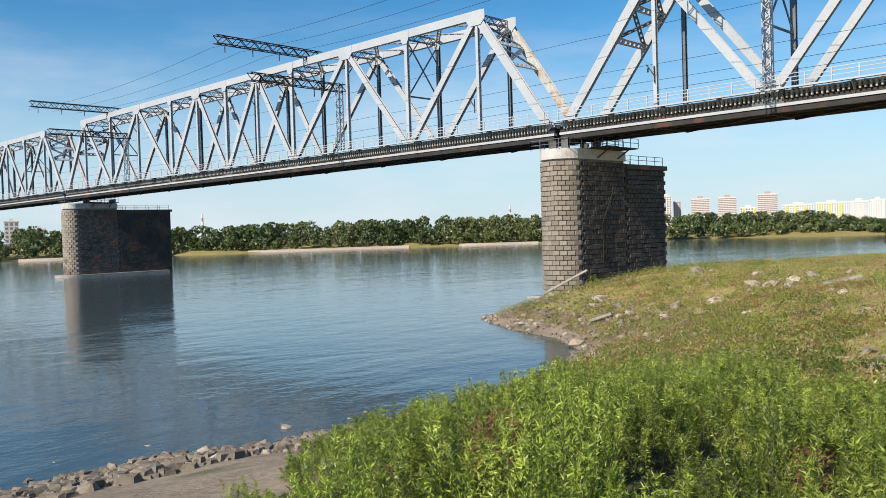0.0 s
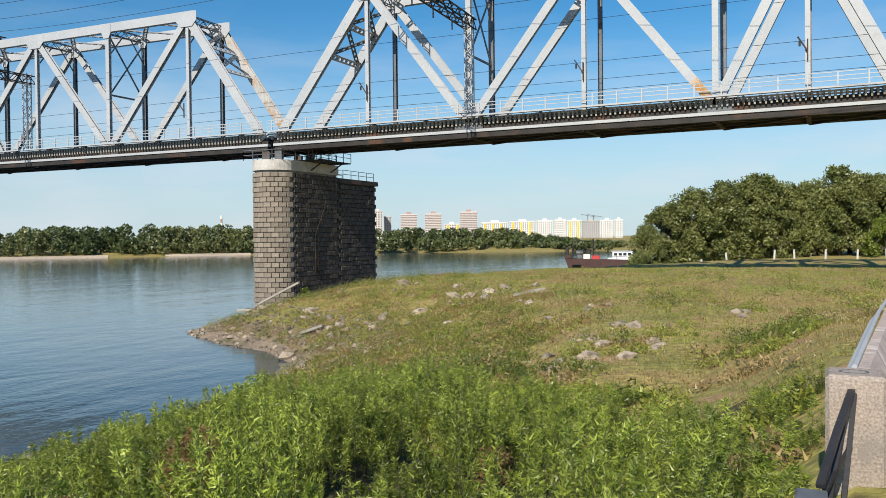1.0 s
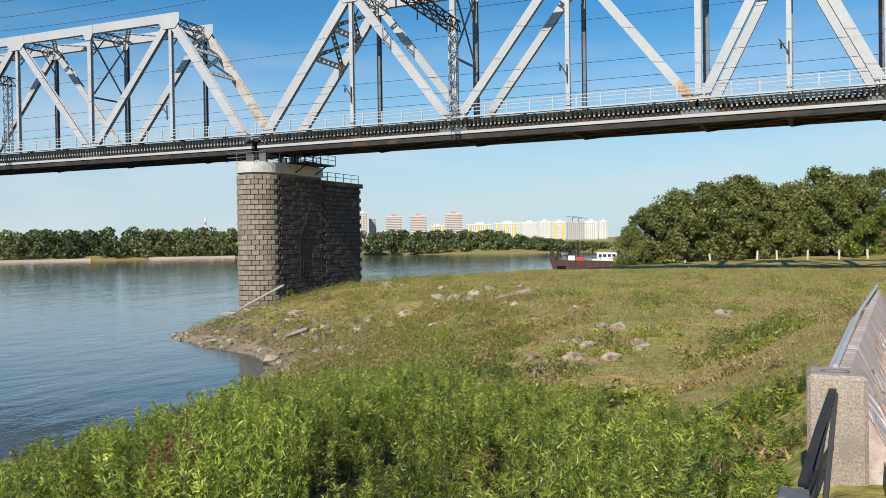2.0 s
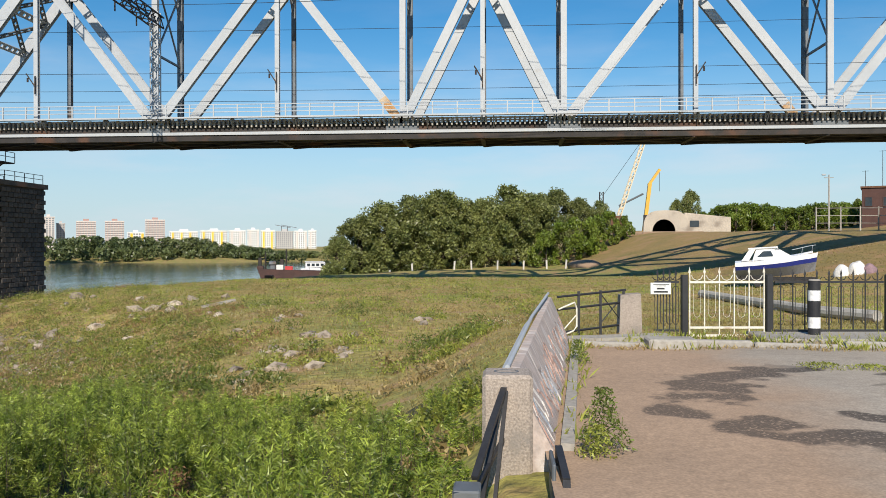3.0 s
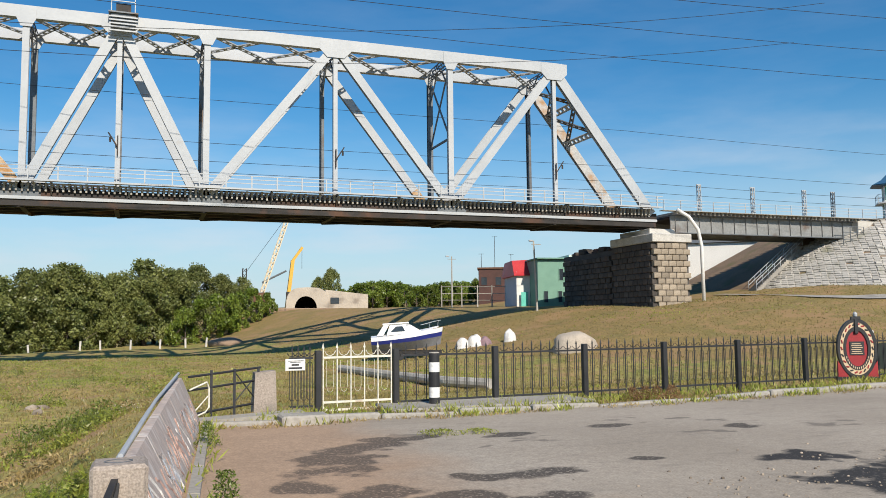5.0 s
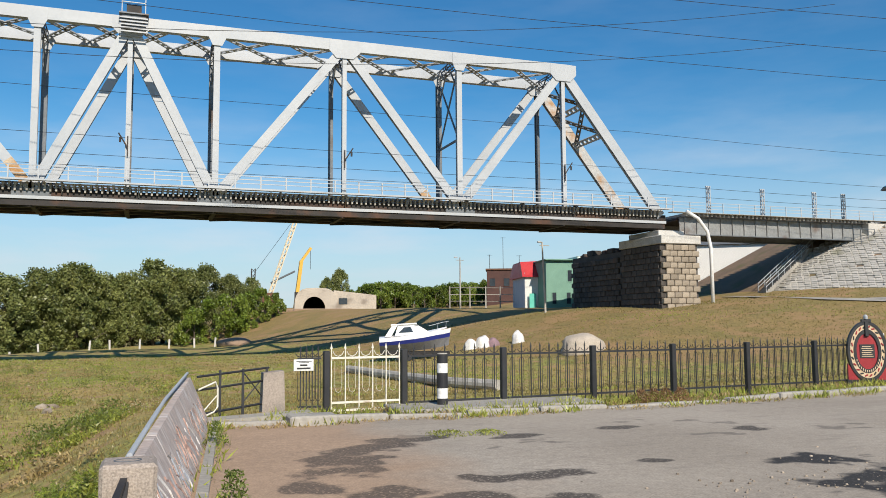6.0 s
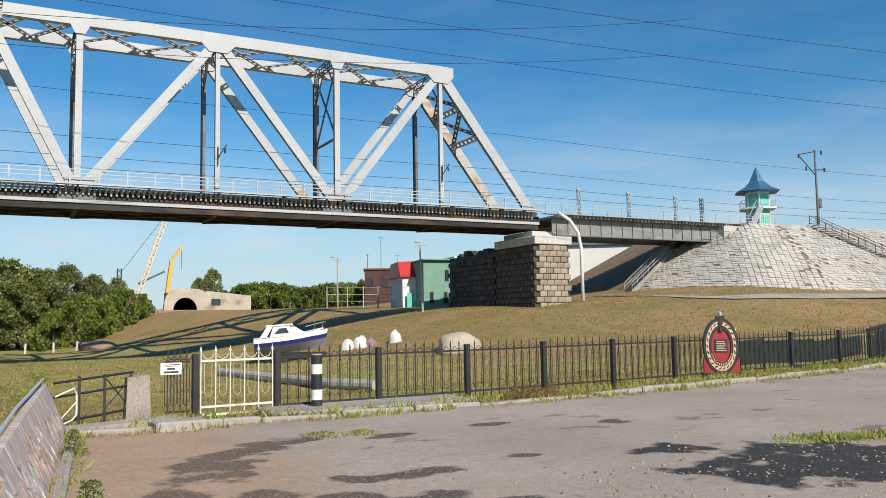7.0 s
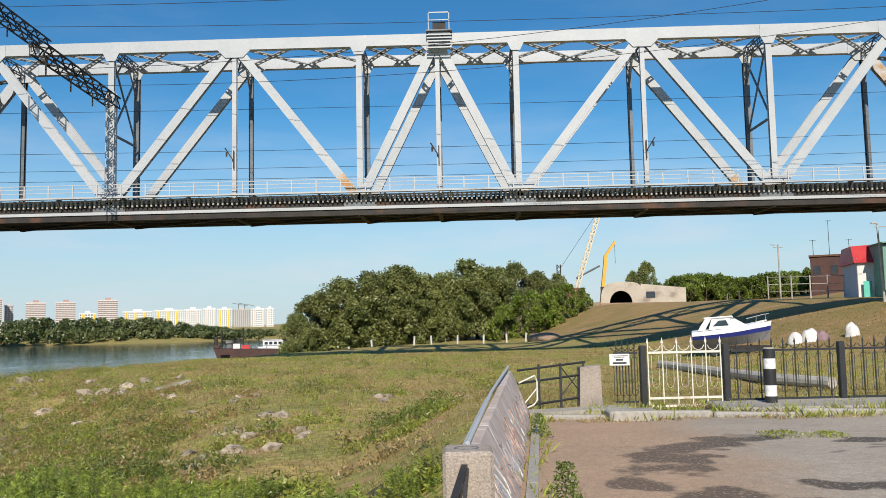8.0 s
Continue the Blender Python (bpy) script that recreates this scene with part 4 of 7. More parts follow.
part("bar", Shape().beam((0.40, 6.75, 0.13), (0.42, 6.2, 0.03), 0.055, 0.05).beam((0.42, 6.2, 0.03), (0.41, 5.9, -0.25), 0.055, 0.05).beam((0.40, 6.75, -0.3), (0.40, 6.75, 0.13), 0.05, 0.05), BLACK_PAINT, side_rail)
part("bar", Shape().block(0.325, 0.355, 6.3, 6.75, -0.3, 0.12, 0.01), STEEL_GREY, side_rail)

# railing between parapet and granite post
low_rail = thing("metal_railing", "low black pipe railing with a bent white tube", "railing")
P, Q = Vector((0.95, 15.25, 0)), Vector((2.3, 16.2, 0))
for z in (0.62, 0.85):
    part("rail", Shape().tube([P + Vector((0, 0, z - 0.08)), Q + Vector((0, 0, z))], 0.022, 6), BLACK_PAINT, low_rail)
part("rail", Shape().tube([P + Vector((0, 0, 0.12)), Q + Vector((0, 0, 0.2))], 0.022, 6), BLACK_PAINT, low_rail)
for f in (0.30, 0.62, 0.97):
    p = P.lerp(Q, f)
    part("upright", Shape().beam((p.x, p.y, -0.1), (p.x, p.y, 0.86), 0.045, 0.045), BLACK_PAINT, low_rail)
part("cross_wire", Shape().tube([P.lerp(Q, 0.62) + Vector((0, 0, 0.8)), P.lerp(Q, 0.97) + Vector((0, 0, 0.2))], 0.012, 5).tube([P.lerp(Q, 0.62) + Vector((0, 0, 0.25)), P.lerp(Q, 0.97) + Vector((0, 0, 0.75))], 0.012, 5), BLACK_PAINT, low_rail)
part("bent_tube", Shape().tube([P + Vector((0.02, -0.03, 0.55)), P.lerp(Q, 0.24) + Vector((0, -0.03, 0.66)), P.lerp(Q, 0.27) + Vector((0, -0.03, 0.55)), P.lerp(Q, 0.27) + Vector((0, -0.03, 0.22)), P.lerp(Q, 0.22) + Vector((0, -0.03, 0.14)), P + Vector((0.02, -0.03, 0.05))], 0.016, 7).tube([P + Vector((0.02, -0.03, 0.08)), P.lerp(Q, 0.26) + Vector((0, -0.03, 0.42))], 0.012, 6), CREAM_PAINT, low_rail, "bent cream-painted tube")


# ---- the iron fence ----
def spear(x, z0, z1, w=0.02):
    s = Shape().box(x - w / 2, x + w / 2, -w / 2, w / 2, z0, z1)
    k = 0.026
    return s.add([(x - k, 0, z1), (x, -k * 0.5, z1), (x + k, 0, z1), (x, k * 0.5, z1), (x, 0, z1 + 0.11)], [(0, 1, 4), (1, 2, 4), (2, 3, 4), (3, 0, 4), (3, 2, 1, 0)])


def hoop(x, z0, z1, w, material, parent):
    """A long closed loop round a bar."""
    k = w * 0.7
    pts = [(x - w, 0, z0 + k), (x - w, 0, z1 - k), (x - w * 0.5, 0, z1), (x + w * 0.5, 0, z1), (x + w, 0, z1 - k), (x + w, 0, z0 + k), (x + w * 0.5, 0, z0), (x - w * 0.5, 0, z0), (x - w, 0, z0 + k)]
    return part("hoop", Shape().tube(pts, 0.007, 4), material, parent)


def fence_panel(a, c, post_first=True, white=False):
    a, c = Vector((*a, 0)), Vector((*c, 0))
    L = (c - a).length
    mt = CREAM_PAINT if white else BLACK_PAINT
    z = -0.06
    f = thing("iron_gate" if white else "iron_fence", "cream-painted iron gate with spear tips, closed" if white else "black wrought-iron fence panel with spear tips", "gate" if white else "fence", "" if white else "fence panels", (a.x, a.y, z), math.degrees(math.atan2(c.y - a.y, c.x - a.x)))
    if post_first:
        part("post", Shape().block(-0.06, 0.06, -0.06, 0.06, -0.4, 1.2, 0.012), BLACK_PAINT, f)
    x0, x1 = 0.1, L - 0.1
    for zz in (0.14, 1.06) if not white else (0.05, 0.2, 1.06):
        part("rail", Shape().box(x0, x1, -0.02, 0.02, zz - 0.02, zz + 0.02), mt, f)
    n = 6 if white else max(4, round(L / 0.26))
    for i in range(n):
        x = x0 + (x1 - x0) * (i + (0.0 if white else 0.5)) / (n - 1 if white else n)
        part("bar", spear(x, 0.0, 1.2 if not white else 1.24, 0.02 if not white else 0.021), mt, f)
        if not white:
            hoop(x, 0.26, 0.98, 0.05, mt, f)
    for i in range(n if not white else n - 1):
        x = x0 + (x1 - x0) * (i + 0.5) / n
        if white:
            x = x0 + (x1 - x0) * (i + 0.5) / (n - 1)
            part("scroll", Shape().tube([(x - 0.07, 0, 1.0), (x - 0.07, 0, 0.50), (x - 0.05, 0, 0.42), (x, 0, 0.39), (x + 0.05, 0, 0.42), (x + 0.07, 0, 0.50), (x + 0.07, 0, 1.0)], 0.004, 4), mt, f)
            part("scroll", Shape().tube([(x - 0.11, 0, 1.19), (x - 0.07, 0, 1.12), (x, 0, 1.09), (x + 0.07, 0, 1.12), (x + 0.11, 0, 1.19)], 0.008, 4), mt, f)
        else:
            part("scroll", Shape().tube([(x - 0.1, 0, 1.16), (x - 0.06, 0, 1.11), (x, 0, 1.09), (x + 0.06, 0, 1.11), (x + 0.1, 0, 1.16)], 0.008, 4), mt, f)
    return f


FENCE = [(2.75, 16.25), (3.4, 16.2), (5.0, 16.3), (7.25, 16.45), (9.5, 16.6), (11.75, 16.8), (14.05, 17.0), (16.35, 17.2), (18.6, 17.5), (21.9, 17.9), (24.6, 18.2), (27.2, 18.9), (29.6, 20.2), (32.0, 21.6), (34.4, 23.0)]
for i, (a, c) in enumerate(zip(FENCE, FENCE[1:])):
    fence_panel(a, c, i > 0, i == 1)
sign = thing("notice_board", "small white notice board with two lines of dark writing", "sign", "", (2.95, 16.15, 0.88))
part("plate", Shape().block(-0.19, 0.19, -0.012, 0.012, -0.11, 0.11, 0.005), WHITE_PAINT, sign)
for z, x0, x1, h in ((0.075, -0.14, 0.16, 0.012), (0.05, -0.1, 0.1, 0.01), (0.0, -0.07, 0.07, 0.032), (-0.06, -0.13, 0.13, 0.032)):
    part("writing_bar", Shape().box(x0, x1, -0.016, -0.0125, z - h / 2, z + h / 2), BLACK_PAINT, sign)
bol = thing("bollard", "black-and-white banded concrete bollard on the slab", "bollard", "", (5.66, 15.85, 0.06))
for i, (z0, z1, mt) in enumerate(((0.0, 0.12, BLACK_PAINT), (0.12, 0.32, WHITE_PAINT), (0.32, 0.62, BLACK_PAINT), (0.62, 0.81, WHITE_PAINT), (0.81, 0.99, BLACK_PAINT))):
    part("band", Shape().cyl((0, 0, z0), (0, 0, z1), 0.108, 0.108, 24, True), mt, bol)
part("cap", Shape().cyl((0, 0, 0.99), (0, 0, 1.01), 0.108, 0.095, 24), CONCRETE, bol)


# ---- the oval memorial sign ----
def ellipse_ring(a0, b0, a1, b1, y0, y1, zc, seg=40):
    s = Shape()
    for i in range(seg):
        t = 2 * math.pi * i / seg
        s.v += [(a0 * math.cos(t), y0, zc + b0 * math.sin(t)), (a1 * math.cos(t), y0, zc + b1 * math.sin(t)), (a1 * math.cos(t), y1, zc + b1 * math.sin(t)), (a0 * math.cos(t), y1, zc + b0 * math.sin(t))]
    for i in range(seg):
        j = (i + 1) % seg
        for k in range(4):
            m = (k + 1) % 4
            s.f.append((4 * i + k, 4 * i + m, 4 * j + m, 4 * j + k))
    return s


RED_ENAMEL = mat("dark_red_enamel", (0.36, 0.03, 0.035), (0.30, 0.025, 0.03), 4, 0.45, 0, 0.05, 30)
BUFF = mat("buff_enamel", (0.62, 0.46, 0.28), (0.66, 0.52, 0.36), 6, 0.5, 0, 0.05, 30)
TEAL = mat("teal_paint", (0.10, 0.50, 0.40), (0.13, 0.56, 0.46), 1, 0.6, 0, 0.05, 20)
med = thing("memorial_sign", "oval red and black memorial sign with buff wreath ring", "sign", "", (17.95, 17.05, 0.0), -28)
med.scale = (0.80, 1, 1)
part("base", Shape().prism([(-0.66, -0.06), (0.66, -0.06), (0.66, 0.06), (-0.66, 0.06)], -0.05, 0.10), BLACK_PAINT, med)
for s in (-1, 1):
    part("foot", Shape().add([(s * 0.62, -0.05, 0.1), (s * 0.28, -0.05, 0.1), (s * 0.62, -0.05, 0.52), (s * 0.62, 0.05, 0.1), (s * 0.28, 0.05, 0.1), (s * 0.62, 0.05, 0.52)], [(0, 1, 2), (5, 4, 3), (0, 3, 4, 1), (1, 4, 5, 2), (2, 5, 3, 0)]), RED_ENAMEL, med)
part("outer_ring", ellipse_ring(0.62, 0.78, 0.54, 0.70, -0.07, 0.07, 0.84), BLACK_PAINT, med)
part("wreath_ring", ellipse_ring(0.54, 0.70, 0.43, 0.57, -0.05, 0.05, 0.84), BUFF, med)
part("inner_ring", ellipse_ring(0.43, 0.57, 0.34, 0.47, -0.06, 0.06, 0.84), BLACK_PAINT, med)
part("field", ellipse_ring(0.34, 0.47, 0.001, 0.001, -0.03, 0.03, 0.84), RED_ENAMEL, med)
part("plaque", Shape().block(-0.23, 0.23, -0.045, -0.031, 0.66, 1.02, 0.005), BLACK_PAINT, med)
for i in range(6):
    part("writing_bar", Shape().box(-0.18 + 0.02 * (i % 2), 0.18 - 0.03 * (i % 3), -0.05, -0.0455, 0.70 + i * 0.05, 0.718 + i * 0.05), BUFF, med)
for i in range(14):
    t = math.pi * (1.15 + 0.7 * i / 13)
    part("writing_bar", Shape().box(-0.012, 0.012, -0.068, -0.061, -0.03, 0.03), BUFF, med).location = (0.385 * math.cos(t), 0, 0.84 + 0.52 * math.sin(t))
for i in range(22):
    t = 2 * math.pi * i / 22
    part("wreath_leaf", Shape().block(-0.05, 0.05, -0.012, 0.012, -0.02, 0.02, 0.008), RED_ENAMEL if i % 3 else BLACK_PAINT, med).matrix_basis = pose(0.485 * math.cos(t), -0.055, 0.84 + 0.635 * math.sin(t), 0, -math.degrees(t) + 60, 0)
part("stem", Shape().block(-0.06, 0.06, -0.09, 0.0, 1.22, 1.62, 0.015).block(-0.16, 0.16, -0.07, 0.0, 1.56, 1.68, 0.02), BLACK_PAINT, med)
part("ball", Shape().cyl((0, -0.03, 1.68), (0, -0.03, 1.75), 0.06, 0.07, 12).cyl((0, -0.03, 1.75), (0, -0.03, 1.80), 0.07, 0.03, 12), SILVER, med, "silver finial ball")
lampy = thing("garden_light", "small white post light beyond the fence", "light", "", (20.6, 19.0, 0.1))
part("pole", Shape().cyl((0, 0, 0), (0, 0, 1.0), 0.025, 0.025, 8), WHITE_PAINT, lampy)
part("head", Shape().block(-0.09, 0.09, -0.06, 0.06, 1.0, 1.16, 0.02), WHITE_PAINT, lampy)
part("panel", Shape().block(-0.17, -0.05, -0.06, 0.06, 1.16, 1.22, 0.01), WHITE_PAINT, lampy)
NET = mat("dark_green_netting", (0.012, 0.02, 0.016), (0.02, 0.028, 0.022), 2, 0.8, 0, 0.3, 40)
net = thing("netting_screen", "dark green netting screen on posts", "screen")
NP = [(22.2, 20.9), (24.5, 21.2), (28.5, 22.2), (32, 23.6), (36, 25.4)]
for a, c in zip(NP, NP[1:]):
    za, zc = land(*a), land(*c)
    part("panel", Shape().hexa([(a[0], a[1], za + 0.35), (c[0], c[1], zc + 0.35), (c[0], c[1] + 0.02, zc + 0.35), (a[0], a[1] + 0.02, za + 0.35)], [(a[0], a[1], za + 1.15), (c[0], c[1], zc + 1.25), (c[0], c[1] + 0.02, zc + 1.25), (a[0], a[1] + 0.02, za + 1.15)]), NET, net)
    part("post", Shape().beam((*a, za - 0.2), (*a, za + 1.2), 0.06, 0.06), BLACK_PAINT, net)


# ---- the bank beyond the bridge ----
def polar(az, d):
    return d * math.sin(radians(az)), d * math.cos(radians(az))


def ground_hit(az, el, d=30.0):
    """Where a line of sight first meets the land."""
    while d < 160 and land(*polar(az, d)) < up_at(d, el):
        d += 1.0
    return polar(az, d)


def up_at(d, el):
    return EYE + d * math.tan(radians(el))


# approach girder
MID_GREY = mat("mid_grey_paint", (0.26, 0.27, 0.27), (0.21, 0.215, 0.215), 0.6, 0.6, 0, 0.05, 6, stain=(0.13, 0.09, 0.07), amount=0.2)
app = thing("approach_girder", "grey plate-girder approach span with railing", "railway bridge", "bridge spans", (0, 75, 0))
for y in (0.0, 5.6):
    part("web", Shape().box(54.2, 80.5, y - 0.06, y + 0.06, 10.95, 12.75), MID_GREY, app)
    part("flange", Shape().box(54.2, 80.5, y - 0.25, y + 0.25, 10.85, 10.95).box(54.2, 80.5, y - 0.25, y + 0.25, 12.75, 12.85), STEEL_GREY, app)
stiff = Shape().box(-0.03, 0.03, -0.2, -0.062, 10.95, 12.75).mesh("stiffener")
stiff.materials.append(MID_GREY)
for i in range(17):
    part("stiffener", stiff, None, app).location = (54.8 + i * 1.58, 0, 0)
part("deck_plate", Shape().box(54.2, 82, 0.3, 5.4, 12.5, 12.7), STEEL_DARK, app)
tie = Shape().box(-0.11, 0.11, -0.95, 6.2, 0, 0.27).mesh("sleeper")
tie.materials.append(TIMBER)
for i in range(48):
    part("sleeper", tie, None, app).location = (54.5 + 0.55 * i, 0, 12.86)
part("walkway", Shape().box(52.5, 84, -1.3, -0.45, 13.14, 13.2), TIMBER, app)
for z in (0.4, 0.75, 1.08):
    part("handrail", Shape().box(52.5, 90, -1.27, -1.22, 13.2 + z - 0.025, 13.2 + z + 0.025), SILVER, app)
for i in range(18):
    part("rail_post", Shape().box(-0.035, 0.035, -0.28, -0.21, 0, 1.08), SILVER, app).location = (52.6 + i * 2.15, -1.0, 13.2)
for i, x in enumerate((57.5, 64.8, 72.2, 76.5)):
    o = thing("catenary_post", "short grey steel post on the approach span", "post", "catenary posts", (x, 74.2, 13.2))
    part("shaft", Shape().lattice((0, 0, 0), (0, 0, 3.0), 0.3, 0.3, 0.5, 0.06, (1, 0, 0)), SILVER if i < 3 else STEEL_GREY, o)
    part("head", Shape().box(-0.3, 0.3, -0.06, 0.06, 2.9, 3.05), SILVER, o)
abut = thing("bridge_abutment", "whitewashed concrete bridge abutment with small ladder", "abutment")
part("wall", Shape().block(80.0, 88.0, 74.0, 82.5, 2.0, 12.9, 0.05), WHITEWASH, abut)
part("seat", Shape().box(78.8, 80.0, 74.2, 82, 2.0, 10.6), CONCRETE, abut)
cage = Shape()
for z in (10.6, 11.4, 12.1):
    cage.box(77.2, 80.5, 73.6, 73.66, z, z + 0.06)
for x in (77.2, 78.3, 79.4, 80.4):
    cage.box(x, x + 0.06, 73.6, 73.66, 9.9, 12.1)
part("inspection_cage", cage, STEEL_GREY, abut)

# paved embankment cone and slope
EMB = mat("pale_paving_stone", (0.52, 0.495, 0.45), (0.43, 0.41, 0.37), 0.5, 0.9, 0, 0.5, 8, vary=0.09, island=0.09, stain=(0.30, 0.29, 0.22), amount=0.1, stain_scale=0.5)
BROWN_EARTH = mat("bare_brown_earth", (0.24, 0.165, 0.105), (0.19, 0.135, 0.09), 0.6, 0.95, 0, 0.6, 6, stain=(0.16, 0.14, 0.06), amount=0.3)
TOPS_E = [(82.5, 90), (81.5, 82), (81.5, 76.5), (83.5, 74.2), (88, 73.3), (104, 73), (130, 73), (220, 73)]
FEET_E = [(66, 94), (67.5, 84), (68.5, 76), (73, 65.5), (82, 60.5), (103, 58.5), (130, 58), (220, 58)]
ZE = 13.35


def emb_at(s, t):
    """A place on the slope: s along it from the river end, t from foot to top."""
    i = min(len(TOPS_E) - 2, int(s))
    f = s - i
    a = Vector((*FEET_E[i], 0)).lerp(Vector((*FEET_E[i + 1], 0)), f)
    c = Vector((*TOPS_E[i], 0)).lerp(Vector((*TOPS_E[i + 1], 0)), f)
    z0 = land(a.x, a.y) - 0.2
    p = a.lerp(c, t)
    p.z = z0 + (ZE - z0) * t
    return p


s = Shape()
NS, NT = 56, 8
for i in range(NS + 1):
    for j in range(NT + 1):
        s.v.append(tuple(emb_at(7.0 * i / NS, j / NT) - Vector((0, 0, 0.12 if i > 12 else 0.0))))
for i in range(NS):
    for j in range(NT):
        s.f.append((i * (NT + 1) + j, (i + 1) * (NT + 1) + j, (i + 1) * (NT + 1) + j + 1, i * (NT + 1) + j + 1))
embank = setting("embankment", s, BROWN_EARTH, "earth embankment of the railway approach", "embankment", True)
top = Shape().prism([(82.5, 90), (81.5, 82), (81.5, 76.5), (83.5, 74.2), (88, 73.3), (220, 73), (220, 95), (90, 95)], 8.0, ZE)
setting("embankment_top", top, BROWN_EARTH, "gravel top of the railway embankment", "embankment")
cob = Shape().block(-0.36, 0.36, -0.22, 0.22, -0.14, 0.06, 0.04).mesh("paving_stone")
cob.materials.append(EMB)
rest = Shape()
made = 0
for k in range(9):
    for row in range(32):
        t = (row + 0.5) / 32
        s0 = 1.62
        while s0 < 6.2:
            p, q = emb_at(s0, t), emb_at(s0 + 0.02, t)
            u = (q - p)
            ds = 0.02 * 0.76 / max(0.01, u.length)
            if int((s0 - 1.62) / ds) % 9 == k:
                wgt = (emb_at(s0, min(1, t + 0.02)) - p).normalized()
                u.normalize()
                nrm = u.cross(wgt).normalized()
                if nrm.z < 0:
                    nrm = -nrm
                wgt = nrm.cross(u)
                off = p + u * (0.38 if row % 2 else 0.0) + nrm * random.uniform(-0.05, 0.05)
                if random.random() < 0.97:
                    m = Matrix((u, wgt, nrm)).transposed().to_4x4()
                    m.translation = off
                    if 3.3 < s0 < 4.3 and made < 300:
                        o = part("paving_stone", cob, None, embank)
                        o.matrix_basis = m
                        made += 1
                    else:
                        c = [m @ Vector(v) for v in ((-0.36, -0.22, -0.1), (0.36, -0.22, -0.1), (0.36, 0.22, -0.1), (-0.36, 0.22, -0.1), (-0.33, -0.19, 0.05), (0.33, -0.19, 0.05), (0.33, 0.19, 0.05), (-0.33, 0.19, 0.05))]
                        rest.hexa(c[:4], c[4:])
            s0 += ds
tagged(part("paving", rest, EMB, embank), kind="stuff")

# stairs up the side of the embankment
st = thing("concrete_stair", "pale concrete stair with steel handrails up the bank", "stairs")
p0, p1 = Vector((66.0, 76.2, land(66, 76.2) + 0.1)), Vector((76.6, 80.0, 10.4))
for i in range(24):
    p = p0.lerp(p1, i / 24)
    part("step", Shape().box(p.x, p.x + 0.5, p.y - 0.6, p.y + 0.6, p.z - 0.35, p.z + 0.12), CONCRETE, st)
for dy in (-0.65, 0.65):
    o = Vector((0, dy, 0))
    part("handrail", Shape().beam(p0 + o + Vector((0, 0, 1.0)), p1 + o + Vector((0, 0, 1.0)), 0.06, 0.06).beam(p0 + o + Vector((0, 0, 0.55)), p1 + o + Vector((0, 0, 0.55)), 0.05, 0.05), SILVER, st)
    for i in range(9):
        p = p0.lerp(p1, i / 8) + o
        part("baluster", Shape().beam(p, p + Vector((0, 0, 1.0)), 0.05, 0.05), SILVER, st)
st2 = thing("concrete_stair", "dark steel stair on the paved embankment slope", "stairs")
a, c = Vector((95, 72.6, ZE + 0.1)), Vector((104, 60.5, 4.9))
for i in range(30):
    p = a.lerp(c, i / 30)
    part("step", Shape().box(p.x - 0.6, p.x + 0.6, p.y - 0.2, p.y + 0.2, p.z + 0.1, p.z + 0.2), CONCRETE, st2)
for dx in (-0.65, 0.65):
    o = Vector((dx, 0, 0))
    part("handrail", Shape().beam(a + o + Vector((0, 0, 1.2)), c + o + Vector((0, 0, 1.2)), 0.07, 0.07).beam(a + o + Vector((0, 0, 0.7)), c + o + Vector((0, 0, 0.7)), 0.05, 0.05), STEEL_DARK, st2)
    for i in range(9):
        p = a.lerp(c, i / 8) + o
        part("baluster", Shape().beam(p, p + Vector((0, 0, 1.2)), 0.06, 0.06), STEEL_DARK, st2)

# watch tower
BLUE_TIN = mat("blue_tin_roof", (0.045, 0.14, 0.26), (0.06, 0.17, 0.30), 2, 0.45, 0.2, 0.1, 20)
tw = thing("watch_tower", "small white and teal watch tower with blue pagoda roof", "watch tower", "", (91.5, 78.5, 13.3), 20)
HEXA = [(math.cos(math.pi / 3 * i + 0.5), math.sin(math.pi / 3 * i + 0.5)) for i in range(6)]
part("lower_room", Shape().prism([(x * 1.55, y * 1.55) for x, y in HEXA], 0, 2.7), TEAL, tw)
part("balcony", Shape().prism([(x * 2.6, y * 2.6) for x, y in HEXA], 2.7, 2.9), WHITE_PAINT, tw)
part("upper_room", Shape().prism([(x * 1.5, y * 1.5) for x, y in HEXA], 2.9, 5.2), TEAL, tw)
for z0, z1 in ((0.0, 0.25), (1.9, 2.15), (2.9, 3.05), (4.9, 5.2)):
    part("band", Shape().prism([(x * 1.6, y * 1.6) for x, y in HEXA], z0, z1), WHITE_PAINT, tw)
GLASS_DARK = mat("dark_window_glass", (0.03, 0.04, 0.05), (0.045, 0.055, 0.065), 1, 0.12, 0, 0, 10)
